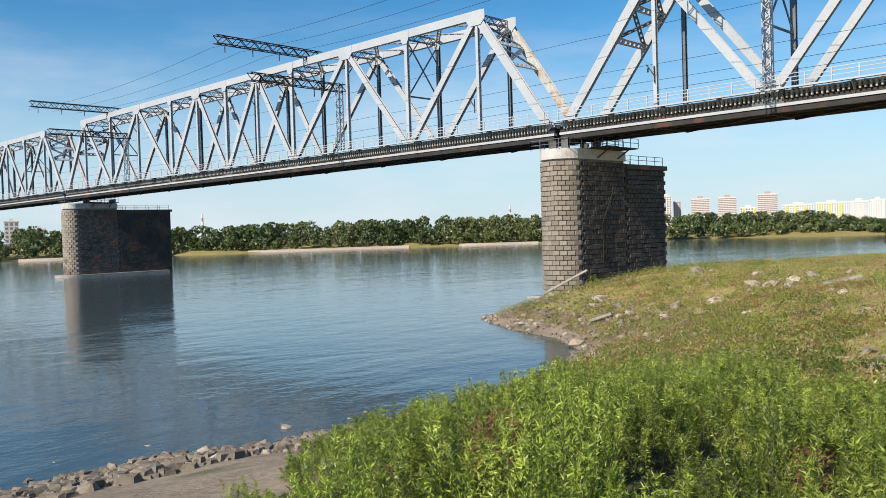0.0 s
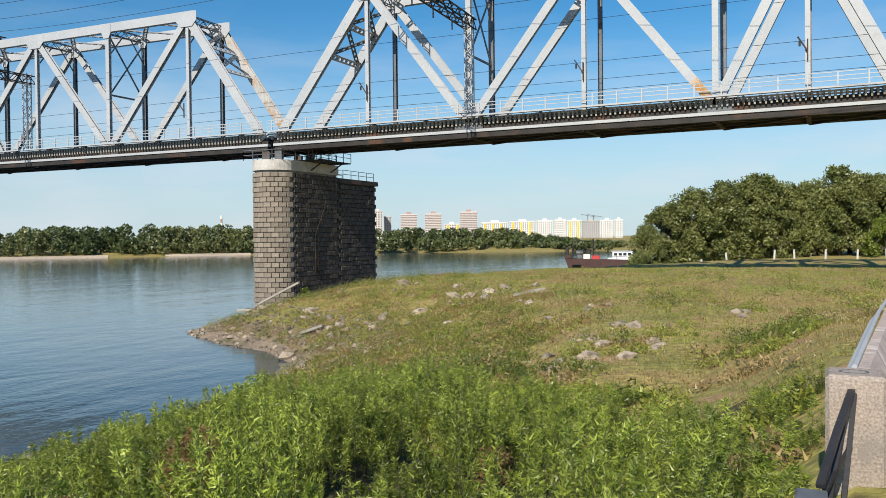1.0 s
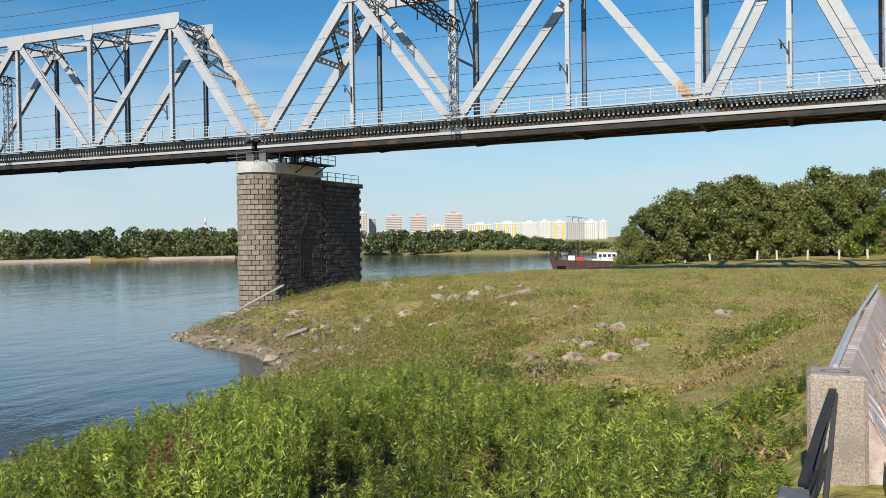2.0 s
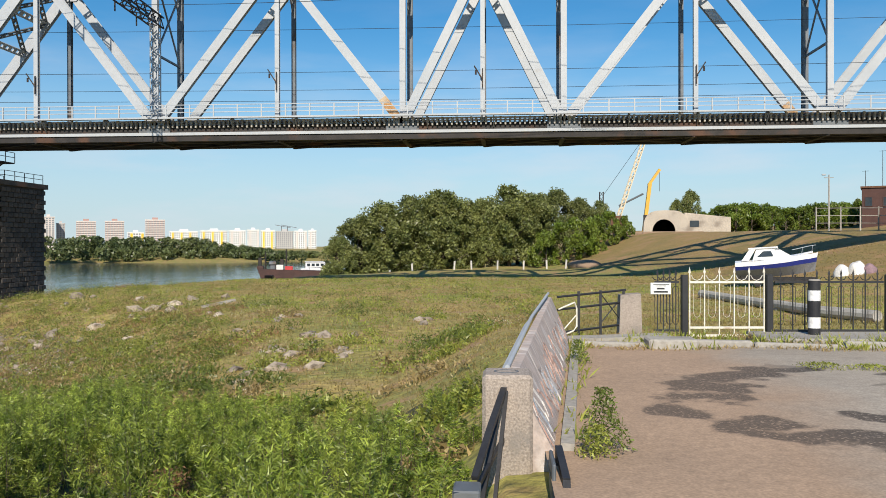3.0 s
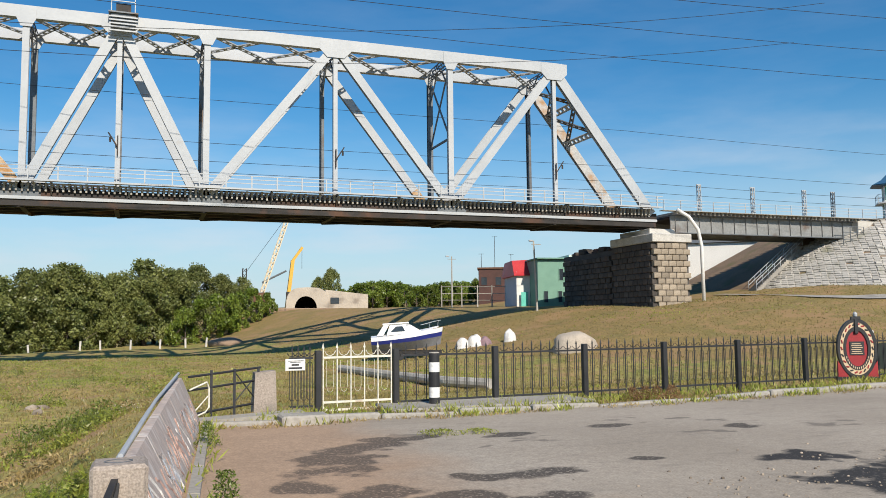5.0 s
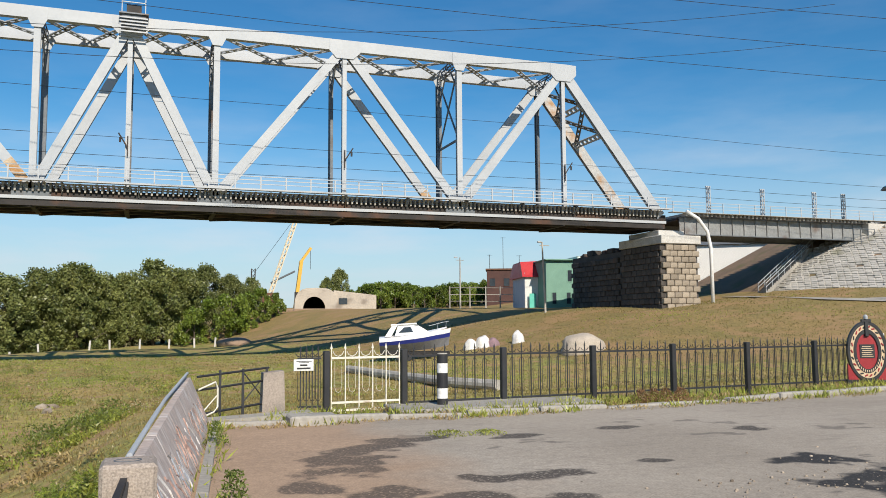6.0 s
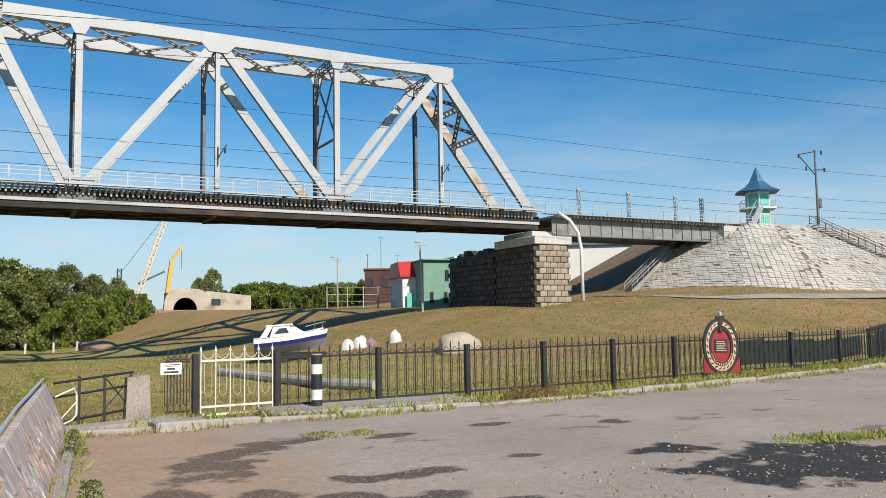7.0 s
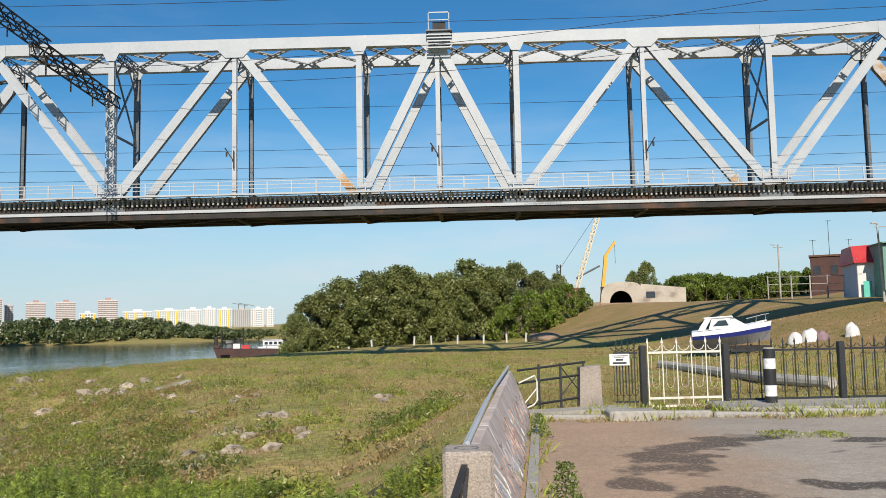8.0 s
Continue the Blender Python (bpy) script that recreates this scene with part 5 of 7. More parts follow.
for i in range(6):
    x0, y0, x1, y1 = *HEXA[i], *HEXA[(i + 1) % 6]
    mx, my = (x0 + x1) / 2, (y0 + y1) / 2
    ang = math.degrees(math.atan2(my, mx)) + 90
    for k, (zz, r) in enumerate(((3.6, 1.32), (0.7, 1.36))):
        w = part("window", Shape().box(-0.4, 0.4, -0.03, 0.03, 0, 1.0), GLASS_DARK, tw)
        w.matrix_basis = pose(mx * r, my * r, zz, 0, 0, ang)
        part("window_frame", Shape().box(-0.48, 0.48, -0.02, 0.02, -0.08, 0.0).box(-0.48, 0.48, -0.02, 0.02, 1.0, 1.08).box(-0.48, -0.4, -0.02, 0.02, 0, 1).box(0.4, 0.48, -0.02, 0.02, 0, 1), WHITE_PAINT, w)
    part("corner_post", Shape().box(x0 * 1.56 - 0.09, x0 * 1.56 + 0.09, y0 * 1.56 - 0.09, y0 * 1.56 + 0.09, 0, 5.2), WHITE_PAINT, tw)
    a, c = Vector((x0 * 2.5, y0 * 2.5, 3.9)), Vector((x1 * 2.5, y1 * 2.5, 3.9))
    part("balcony_rail", Shape().beam(a, c, 0.05, 0.05).beam(a - Vector((0, 0, 0.5)), c - Vector((0, 0, 0.5)), 0.04, 0.04).beam(a, a - Vector((0, 0, 1.0)), 0.05, 0.05), SILVER, tw)
roof = Shape()
levels = [(3.2, 5.15), (2.0, 5.75), (1.35, 6.35), (1.05, 6.6), (0.45, 7.9), (0.02, 8.7)]
for (r0, z0), (r1, z1) in zip(levels, levels[1:]):
    for i in range(6):
        j = (i + 1) % 6
        roof.add([(HEXA[i][0] * r0, HEXA[i][1] * r0, z0), (HEXA[j][0] * r0, HEXA[j][1] * r0, z0), (HEXA[j][0] * r1, HEXA[j][1] * r1, z1), (HEXA[i][0] * r1, HEXA[i][1] * r1, z1)], [(0, 1, 2, 3)])
roof.prism([(x * 3.1, y * 3.1) for x, y in HEXA], 5.05, 5.15)
part("roof", roof, BLUE_TIN, tw)
part("stair", Shape().beam((-5.5, -1.2, 0.0), (-2.2, -1.2, 2.8), 0.9, 0.15).beam((-5.5, -1.7, 1.0), (-2.2, -1.7, 3.8), 0.06, 0.06).beam((-5.5, -0.75, 1.0), (-2.2, -0.75, 3.8), 0.06, 0.06), SILVER, tw)


def mast(x, y, z, h, cat=True, lab="weathered concrete catenary mast with crossarms", lean=0.0):
    m = thing("utility_pole", lab, "pole", "utility poles", (x, y, z))
    part("shaft", Shape().cyl((0, 0, -0.3), (lean, 0, h), 0.2 if cat else 0.13, 0.13 if cat else 0.08, 10), STEEL_GREY if cat else TIMBER, m)
    if cat:
        part("crossarm", Shape().beam((-3.6, 0, h - 1.0), (0.2, 0, h - 0.2), 0.12, 0.12).beam((-3.6, 0, h - 1.0), (0, 0, h - 3.8), 0.1, 0.1), STEEL_DARK, m)
        part("crossarm", Shape().beam((-0.3, 0, h - 3.0), (2.2, 0, h - 2.7), 0.1, 0.1), STEEL_DARK, m)
        for dx, dz in ((-3.5, -1.5), (-2.0, -3.2), (1.9, -3.1), (1.4, -0.6)):
            part("insulator", Shape().cyl((dx, 0, h + dz), (dx, 0, h + dz + 0.6), 0.12, 0.12, 6), STEEL_DARK, m)
        part("transformer", Shape().block(0.1, 0.7, -0.3, 0.3, h - 8.5, h - 7.2, 0.05), STEEL_GREY, m)
    else:
        part("crossarm", Shape().beam((-0.6, 0, h - 0.4), (0.6, 0, h - 0.4), 0.08, 0.08), TIMBER, m)
        part("lamp_head", Shape().block(-0.9, -0.4, -0.12, 0.12, h - 0.1, h + 0.1, 0.04), SILVER, m)
    return m


mast(103.3, 78, 13.3, 12.0)
x, y = polar(20.93, 118)
mast(x, y, land(x, y), up_at(118, 4.42) - land(x, y), False, "grey wooden lamp pole on the grassy hill")
x, y = polar(26.8, 96)
mast(x, y, land(x, y), up_at(96, 5.4) - land(x, y), False, "dark wooden utility pole beside the green house", -0.3)


# ---- buildings on the hill ----
def wall_window(parent, x, z, w, h, y, frame_paint=None):
    o = part("window", Shape().box(x - w / 2, x + w / 2, y - 0.03, y + 0.03, z, z + h), GLASS_DARK, parent)
    part("window_frame", Shape().box(x - w / 2 - 0.08, x - w / 2, y - 0.06, y + 0.02, z - 0.08, z + h + 0.08).box(x + w / 2, x + w / 2 + 0.08, y - 0.06, y + 0.02, z - 0.08, z + h + 0.08).box(x - w / 2, x + w / 2, y - 0.06, y + 0.02, z - 0.08, z).box(x - w / 2, x + w / 2, y - 0.06, y + 0.02, z + h, z + h + 0.08), frame_paint or WHITE_PAINT, o)


PALE_BLUE = mat("pale_blue_render", (0.46, 0.50, 0.58), (0.52, 0.56, 0.62), 0.8, 0.85, 0, 0.1, 12)
RED_TIN = mat("red_tin_roof", (0.50, 0.035, 0.04), (0.56, 0.05, 0.05), 1, 0.5, 0.1, 0.1, 12)
GREEN_RENDER = mat("dull_green_render", (0.17, 0.32, 0.25), (0.20, 0.36, 0.28), 0.8, 0.85, 0, 0.15, 10, stain=(0.12, 0.2, 0.16), amount=0.1)
MINT = mat("pale_mint_render", (0.62, 0.74, 0.66), (0.66, 0.78, 0.70), 0.8, 0.8, 0, 0.1, 10)
# red brick darkened, the building's shade being put into the colour
SHADED_BRICK = mat("shaded_red_brick", (0.10, 0.05, 0.042), (0.075, 0.04, 0.035), 0.8, 0.9, 0, 0.5, 12, vary=0.1)
LIGHT_RENDER = mat("light_render", (0.76, 0.75, 0.72), (0.70, 0.69, 0.66), 0.4, 0.85, 0, 0.1, 8)

# gabled house: its gable end faces the river
hx, hy = polar(25.75, 116)
hz = up_at(116, 1.0) - 0.4
hs = thing("gabled_house", "small pale blue house with a bright red tin roof", "house", "", (hx, hy, hz), 0)
part("wall", Shape().prism([(-1.2, -1.0), (2.4, -2.2), (4.5, 6), (0.8, 7.2)], -1.0, 4.6), LIGHT_RENDER, hs)
part("gable_wall", Shape().hexa([(-1.25, -0.98, -1), (-1.25, -0.98, -1), (0.75, 7.2, -1), (0.72, 7.2, -1)], [(-1.25, -0.98, 5.0), (-1.2, -0.98, 5.0), (0.78, 7.2, 5.0), (0.72, 7.2, 5.0)]), PALE_BLUE, hs)
part("roof", Shape().hexa([(-1.7, -1.3, 4.4), (2.7, -2.7, 4.4), (5.0, 6.3, 4.4), (0.4, 7.7, 4.4)], [(-1.2, 0.5, 6.6), (6.0, -0.8, 7.0), (6.6, 4.5, 7.0), (0.2, 6.0, 6.6)]), RED_TIN, hs)
part("door", Shape().box(-0.05, 0.85, -1.75, -1.65, -0.2, 2.1), TEAL, hs).matrix_basis = pose(-0.3, -0.1, 0, 0, 0, -18.4)
x, y = polar(28.2, 112)
gh = thing("green_house", "two-storey green rendered building beside the old pier", "house", "", (x, y, hz - 0.4), -10)
part("wall", Shape().block(-2.7, 1.6, 0, 9, -1.0, 6.8, 0.03), GREEN_RENDER, gh)
part("end_wall", Shape().block(1.61, 3.2, -0.4, 8, -1.0, 7.4, 0.03), MINT, gh)
part("roof", Shape().block(-2.9, 3.3, -0.5, 9.2, 6.81, 7.0, 0.03), GREEN_RENDER, gh)
for wx, wz in ((-1.6, 1.0), (0.4, 1.0), (0.6, 4.0)):
    wall_window(gh, wx, wz, 0.55, 1.5, -0.01, GREEN_RENDER)
x, y = polar(24.7, 150)
bh = thing("brick_building", "long red brick industrial building with flat roof, coloured as in shade", "building", "", (x, y, 4.6), -24)
part("wall", Shape().block(-5.0, 16, 0, 6, -1.5, 6.3, 0.05), SHADED_BRICK, bh)
part("parapet", Shape().box(-5.2, 16.2, -0.2, 6.2, 6.31, 6.6), RUST, bh)
for i in range(6):
    wall_window(bh, -4.0 + i * 2.6, 3.4, 1.0, 1.4, -0.01, SHADED_BRICK)
for dx, h in ((-4.5, 1.6), (-2.0, 4.8), (1.0, 1.4)):
    part("antenna", Shape().cyl((dx, 3, 6.6), (dx, 3, 7.8 + h), 0.05, 0.04, 6).beam((dx - 0.5, 3, 7.7 + h), (dx + 0.5, 3, 7.7 + h), 0.05, 0.05), STEEL_DARK, bh)
x, y = polar(39.6, 128)
wb = thing("white_building", "low white building with grey roof behind the approach", "building", "", (x, y, 4.0), -38)
part("wall", Shape().block(-9, 11, 0, 10, -1.5, 8.7, 0.05), LIGHT_RENDER, wb)
part("roof", Shape().hexa([(-9.5, -0.5, 8.71), (11.5, -0.5, 8.71), (11.5, 10.5, 8.71), (-9.5, 10.5, 8.71)], [(-9.5, 1.5, 9.7), (11.5, 1.5, 9.7), (11.5, 9, 9.7), (-9.5, 9, 9.7)]), STEEL_GREY, wb)
for i in range(5):
    wall_window(wb, -7 + i * 3.6, 2.8, 0.9, 1.5, -0.01)
part("annex", Shape().block(-5, -1, 3, 8, 9.7, 12.0, 0.05).block(-1.0, 3.5, 3, 8, 9.7, 11.2, 0.05), mat("ochre_render", (0.5, 0.38, 0.26), (0.45, 0.34, 0.23), 0.6, 0.9), wb)
part("door", Shape().block(-8.6, -7.0, -0.1, 0.0, -0.9, 1.6, 0.02), mat("blue_door_paint", (0.04, 0.09, 0.35), (0.05, 0.11, 0.4), 1, 0.5), wb)

# vaulted concrete hangar
HANGAR = mat("dirty_pale_plaster", (0.52, 0.46, 0.38), (0.42, 0.37, 0.31), 0.4, 0.9, 0, 0.3, 6, stain=(0.27, 0.23, 0.19), amount=0.3, stain_scale=0.4)
x, y = polar(10.85, 150)
hg = thing("concrete_hangar", "weathered concrete vaulted shelter with dark arched mouth", "hangar", "", (x, y, land(x, y) - 0.2), -9)
hg.scale = (1.1, 1.1, 1.1)
AR = [(1.8 * math.cos(math.pi * i / 12) - 0.3, 0.25 + 2.0 * math.sin(math.pi * i / 12)) for i in range(13)]
front = Shape()
outer = [(3.5 * math.copysign(abs(math.cos(math.pi * i / 12)) ** 0.6, 6 - i), 3.7 * max(0.0, math.sin(math.pi * i / 12)) ** 0.6) for i in range(13)]
for i in range(12):
    q = [outer[i], outer[i + 1], AR[i + 1], AR[i]]
    front.hexa([(u + 0.3, 0.0, v) for u, v in q], [(u + 0.3, 0.5, v) for u, v in q])
part("front_wall", front, HANGAR, hg)
vault = Shape()
for i in range(12):
    (a0, b0), (a1, b1) = outer[i], outer[i + 1]
    vault.hexa([(a0 + 0.3, 0.5, b0), (a1 + 0.3, 0.5, b1), (a1 * 0.93 + 0.3, 0.5, b1 * 0.93), (a0 * 0.93 + 0.3, 0.5, b0 * 0.93)], [(a0 + 0.3, 12, b0), (a1 + 0.3, 12, b1), (a1 * 0.93 + 0.3, 12, b1 * 0.93), (a0 * 0.93 + 0.3, 12, b0 * 0.93)])
part("vault", vault, HANGAR, hg)
part("back_wall", Shape().box(-3.1, 3.7, 11.8, 12, 0, 3.4), STEEL_DARK, hg)
part("annex", Shape().hexa([(3.2, 0.3, -0.5), (10.2, 0.3, -0.5), (10.2, 7, -0.5), (3.2, 7, -0.5)], [(3.2, 0.3, 3.3), (10.2, 0.3, 2.5), (10.2, 7, 2.5), (3.2, 7, 3.3)]), HANGAR, hg)
part("annex_window", Shape().box(4.0, 5.4, 0.24, 0.3, 1.0, 2.0), GLASS_DARK, hg)
part("apron", Shape().block(-8, 6, -3.0, -1.5, -0.6, 0.25, 0.1), DIRT, hg)
x, y = polar(13.17, 158)
tank = thing("teal_container", "small bright teal metal container on the grass", "container", "", (x, y, land(x, y)))
part("body", Shape().block(-1.2, 1.2, -0.7, 0.7, 0, 1.5, 0.06), mat("teal_tin", (0.05, 0.46, 0.44), (0.07, 0.52, 0.5), 2, 0.5), tank)
part("lid", Shape().block(-1.25, 1.25, -0.75, 0.75, 1.5, 1.62, 0.03), TEAL, tank)

# cranes
CRANE_Y = mat("crane_yellow", (0.72, 0.42, 0.05), (0.65, 0.37, 0.05), 1, 0.5, 0, 0.05, 10)
CRANE_P = mat("pale_crane_paint", (0.72, 0.63, 0.45), (0.66, 0.56, 0.40), 1, 0.5, 0, 0.05, 10)
bx, by = polar(7.9, 210)
cz = up_at(210, 2.0)
tx, ty = polar(9.75, 212)
cr1 = thing("mobile_crane", "pale crane with long raised boom behind the trees", "crane", "cranes")
part("boom", Shape().lattice((bx, by, cz), (tx, ty, up_at(212, 7.6)), 0.8, 0.8, 1.2, 0.2), CRANE_P, cr1)
part("cable", Shape().tube([(bx - 4, by, cz + 5), (tx, ty, up_at(212, 7.5))], 0.05, 4), WIRE, cr1)
part("cab", Shape().block(bx - 2.5, bx + 1.8, by - 1.5, by + 1.5, cz - 8, cz, 0.2), RUST, cr1)
part("mast", Shape().lattice((bx - 4.5, by, cz - 8), (bx - 4.3, by, cz + 6), 0.9, 0.9, 1.2, 0.16, (1, 0, 0)), STEEL_DARK, cr1)
part("stay", Shape().tube([(bx, by, cz + 2.5), (bx + 6.0, by, cz + 5.5)], 0.25, 6), STEEL_GREY, cr1)
x, y = polar(9.75, 200)
z = up_at(200, 2.2)
cr2 = thing("mobile_crane", "yellow telescopic crane boom behind the hangar", "crane", "cranes")
part("boom", Shape().beam((x - 0.9, y, z - 6), (x + 0.7, y, z + 7.0), 0.8, 1.1, (0, 1, 0)), CRANE_Y, cr2)
part("jib", Shape().beam((x + 0.4, y, z + 6.5), (x + 3.0, y, z + 10.2), 0.6, 0.8, (0, 1, 0)), CRANE_Y, cr2)
part("hook", Shape().tube([(x + 2.9, y, z + 10), (x + 2.9, y, z + 5.0)], 0.06, 4), WIRE, cr2)
part("cab", Shape().block(x - 2.5, x + 2, y - 1.2, y + 1.2, z - 9, z - 6, 0.2), CRANE_Y, cr2)

# ---- things on the meadow ----
HULL_WHITE = mat("white_gelcoat", (0.80, 0.80, 0.80), (0.76, 0.76, 0.77), 1, 0.25, 0, 0, 10)
HULL_BLUE = mat("dark_blue_gelcoat", (0.015, 0.025, 0.16), (0.02, 0.03, 0.2), 1, 0.3, 0, 0, 10)
ANTIFOUL = mat("grey_bottom_paint", (0.20, 0.20, 0.21), (0.15, 0.15, 0.16), 1, 0.7, 0, 0.1, 10)
bx, by = polar(17.65, 73)
bz = land(bx, by) + 0.8
boat = thing("motor_boat", "white and dark blue cabin motor boat on a trailer", "boat", "", (bx, by, bz), -17)
boat.matrix_world = pose(bx, by, bz, 0, -3.5, -17)
boat.scale = (0.96, 0.95, 1.18)


def hull_rings(z_of):
    rings = []
    for i in range(13):
        t = i / 12
        x = -3.0 + 6.2 * t
        half = 1.15 * (1 - max(0.0, (t - 0.45) / 0.55) ** 2.2) + 0.02
        rings.append((x, half, t))
    return rings


def hull_strip(f0, f1, name, mt):
    """A band of the hull between two fractions of its height."""
    s = Shape()
    pts = []
    for x, half, t in hull_rings(None):
        keel, sheer = 0.05 + 0.75 * max(0, t - 0.55) ** 1.5, 1.12 + 0.42 * t * t
        row = []
        for f in (f0, f1):
            z = keel + (sheer - keel) * f
            w = half * min(1.0, (0.25 + 1.3 * f) if f < 0.55 else 1.0)
            row.append((x, w, z))
        pts.append(row)
    for side in (-1, 1):
        k = len(s.v)
        for row in pts:
            for x, w, z in row:
                s.v.append((x + (z * 0.25 if x > 2.5 else 0), side * w, z))
        for i in range(12):
            q = (k + 2 * i, k + 2 * i + 2, k + 2 * i + 3, k + 2 * i + 1)
            s.f.append(q if side < 0 else q[::-1])
    x, w, z = pts[0][0]
    x2, w2, z2 = pts[0][1]
    s.add([(x, -w, z), (x, w, z), (x2, w2, z2), (x2, -w2, z2)], [(0, 3, 2, 1)])
    part(name, s, mt, boat)


hull_strip(0.0, 0.5, "hull_bottom", ANTIFOUL)
hull_strip(0.5, 0.74, "hull_stripe", HULL_BLUE)
hull_strip(0.74, 1.0, "hull_rim", HULL_WHITE)
deck = Shape()
rim = [(x, half * 0.99, 1.12 + 0.42 * t * t) for x, half, t in hull_rings(None)]
for (x0, w0, z0), (x1, w1, z1) in zip(rim, rim[1:]):
    deck.add([(x0, -w0, z0), (x1, -w1, z1), (x1, 0, z1 + 0.12), (x0, 0, z0 + 0.12)], [(0, 1, 2, 3)])
    deck.add([(x0, w0, z0), (x1, w1, z1), (x1, 0, z1 + 0.12), (x0, 0, z0 + 0.12)], [(3, 2, 1, 0)])
part("deck", deck, HULL_WHITE, boat)
part("cabin", Shape().hexa([(-1.6, -0.95, 1.2), (1.7, -0.8, 1.3), (1.7, 0.8, 1.3), (-1.6, 0.95, 1.2)], [(-1.25, -0.8, 1.95), (0.45, -0.75, 1.98), (0.45, 0.75, 1.98), (-1.25, 0.8, 1.95)]), HULL_WHITE, boat)
part("cabin_roof", Shape().block(-1.9, 0.5, -0.88, 0.88, 1.98, 2.1, 0.04), HULL_WHITE, boat)
part("windscreen", Shape().hexa([(0.62, -0.72, 1.45), (1.42, -0.68, 1.45), (1.42, 0.68, 1.45), (0.62, 0.72, 1.45)], [(0.2, -0.79, 1.9), (0.62, -0.76, 1.9), (0.62, 0.76, 1.9), (0.2, 0.79, 1.9)]), GLASS_DARK, boat)
part("side_window", Shape().hexa([(-1.2, -0.94, 1.45), (0.1, -0.9, 1.45), (0.1, -0.5, 1.45), (-1.2, -0.5, 1.45)], [(-0.7, -0.88, 1.82), (-0.1, -0.85, 1.82), (-0.1, -0.5, 1.82), (-0.7, -0.5, 1.82)]), GLASS_DARK, boat)
part("radar_arch", Shape().hexa([(-2.5, -0.9, 1.2), (-1.9, -0.9, 1.2), (-1.9, 0.9, 1.2), (-2.5, 0.9, 1.2)], [(-1.7, -0.85, 2.1), (-1.2, -0.85, 2.1), (-1.2, 0.85, 2.1), (-1.7, 0.85, 2.1)]), HULL_WHITE, boat)
part("bow_rail", Shape().tube([(1.6, -0.75, 1.8), (2.9, -0.4, 2.0), (3.45, 0, 2.05), (2.9, 0.4, 2.0), (1.6, 0.75, 1.8)], 0.02, 5).tube([(2.3, -0.55, 1.5), (2.4, -0.55, 1.9)], 0.018, 5).tube([(3.1, -0.25, 1.6), (3.2, -0.25, 2.02)], 0.018, 5), SILVER, boat)
trailer = thing("boat_trailer", "low dark boat trailer on the grass", "trailer", "", (bx, by, bz - 0.8), -17)
part("frame", Shape().box(-2.8, 3.2, -0.6, -0.5, 0.5, 0.8).box(-2.8, 3.2, 0.5, 0.6, 0.5, 0.8).box(-2.6, -2.5, -0.6, 0.6, 0.5, 0.86).box(1.6, 1.7, -0.6, 0.6, 0.5, 0.95), STEEL_DARK, trailer)
for x in (-1.2, -0.4):
    for y in (-0.85, 0.7):
        part("wheel", Shape().cyl((x, y, 0.28), (x, y + 0.15, 0.28), 0.28, 0.28, 14), BLACK_PAINT, trailer)
SACK = mat("white_sacking", (0.74, 0.73, 0.70), (0.66, 0.64, 0.61), 3, 0.9, 0, 0.5, 12)


PALE_GRAVEL = mat("pale_gravel", (0.50, 0.43, 0.35), (0.42, 0.36, 0.29), 2.0, 0.95, 0, 0.8, 14)


def lump(name, label, cat, az, d, w, h, mt, group="", sink=0.05):
    x, y = polar(az, d)
    me = bpy.data.meshes.new(name)
    bm = bmesh.new()
    bmesh.ops.create_icosphere(bm, subdivisions=3, radius=1.0)
    for v in bm.verts:
        k = 1 + 0.22 * noise.noise(v.co * 1.6 + Vector((az, d, 0))) + 0.08 * noise.noise(v.co * 5)
        v.co = Vector((v.co.x * k * w / 2, v.co.y * k * w / 2, max(-0.25, v.co.z) * k * h))
    bm.to_mesh(me)
    bm.free()
    me.polygons.foreach_set("use_smooth", [True] * len(me.polygons))
    me.materials.append(mt)
    o = tagged(new(name, me), label, cat, group)
    o.location = (x, y, land(x, y) - sink)
    return o


lump("cement_sack", "bulging white cement sack on the grass", "sack", 21.6, 76, 1.3, 1.05, SACK, "cement sacks")
lump("cement_sack", "bulging white cement sack on the grass", "sack", 22.5, 76, 1.45, 1.1, SACK, "cement sacks")
lump("cement_sack", "tall white cement sack on the grass", "sack", 24.9, 76, 1.15, 1.2, SACK, "cement sacks")
lump("tarpaulin", "purplish folded tarpaulin beside the sacks", "tarpaulin", 23.2, 76, 1.2, 0.8, mat("purple_tarp", (0.28, 0.18, 0.2), (0.22, 0.15, 0.17), 2, 0.8))
lump("gravel_mound", "heap of pale broken stone on the grass", "stone heap", 29.3, 66, 3.6, 1.5, PALE_GRAVEL)
lump("earth_mound", "small brown earth mound by the trees", "earth mound", 5.6, 122, 5.0, 1.2, DIRT)
pp = thing("steel_pipe", "long rusty grey pipe lying in the meadow", "pipe")
P = [(13.2, 60), (16.5, 52), (20.5, 44.5), (23.5, 42)]
part("tube", Shape().tube([(*polar(a, d), land(*polar(a, d)) + 0.28) for a, d in P], 0.27, 10), TIMBER, pp)
for az, d in ((14, 58), (18, 49)):
    x, y = polar(az, d)
    part("support", Shape().block(x - 0.3, x + 0.3, y - 0.2, y + 0.2, land(x, y) - 0.2, land(x, y) + 0.1, 0.02), CONCRETE, pp)
log = thing("plank", "weathered pale plank lying on the grass", "plank", "planks")
x, y = polar(-21.6, 98)
part("board", Shape().beam((x - 1.7, y, land(x - 1.7, y) + 0.12), (x + 1.2, y - 0.5, land(x + 1.2, y) + 0.1), 0.5, 0.16), CONCRETE, log)
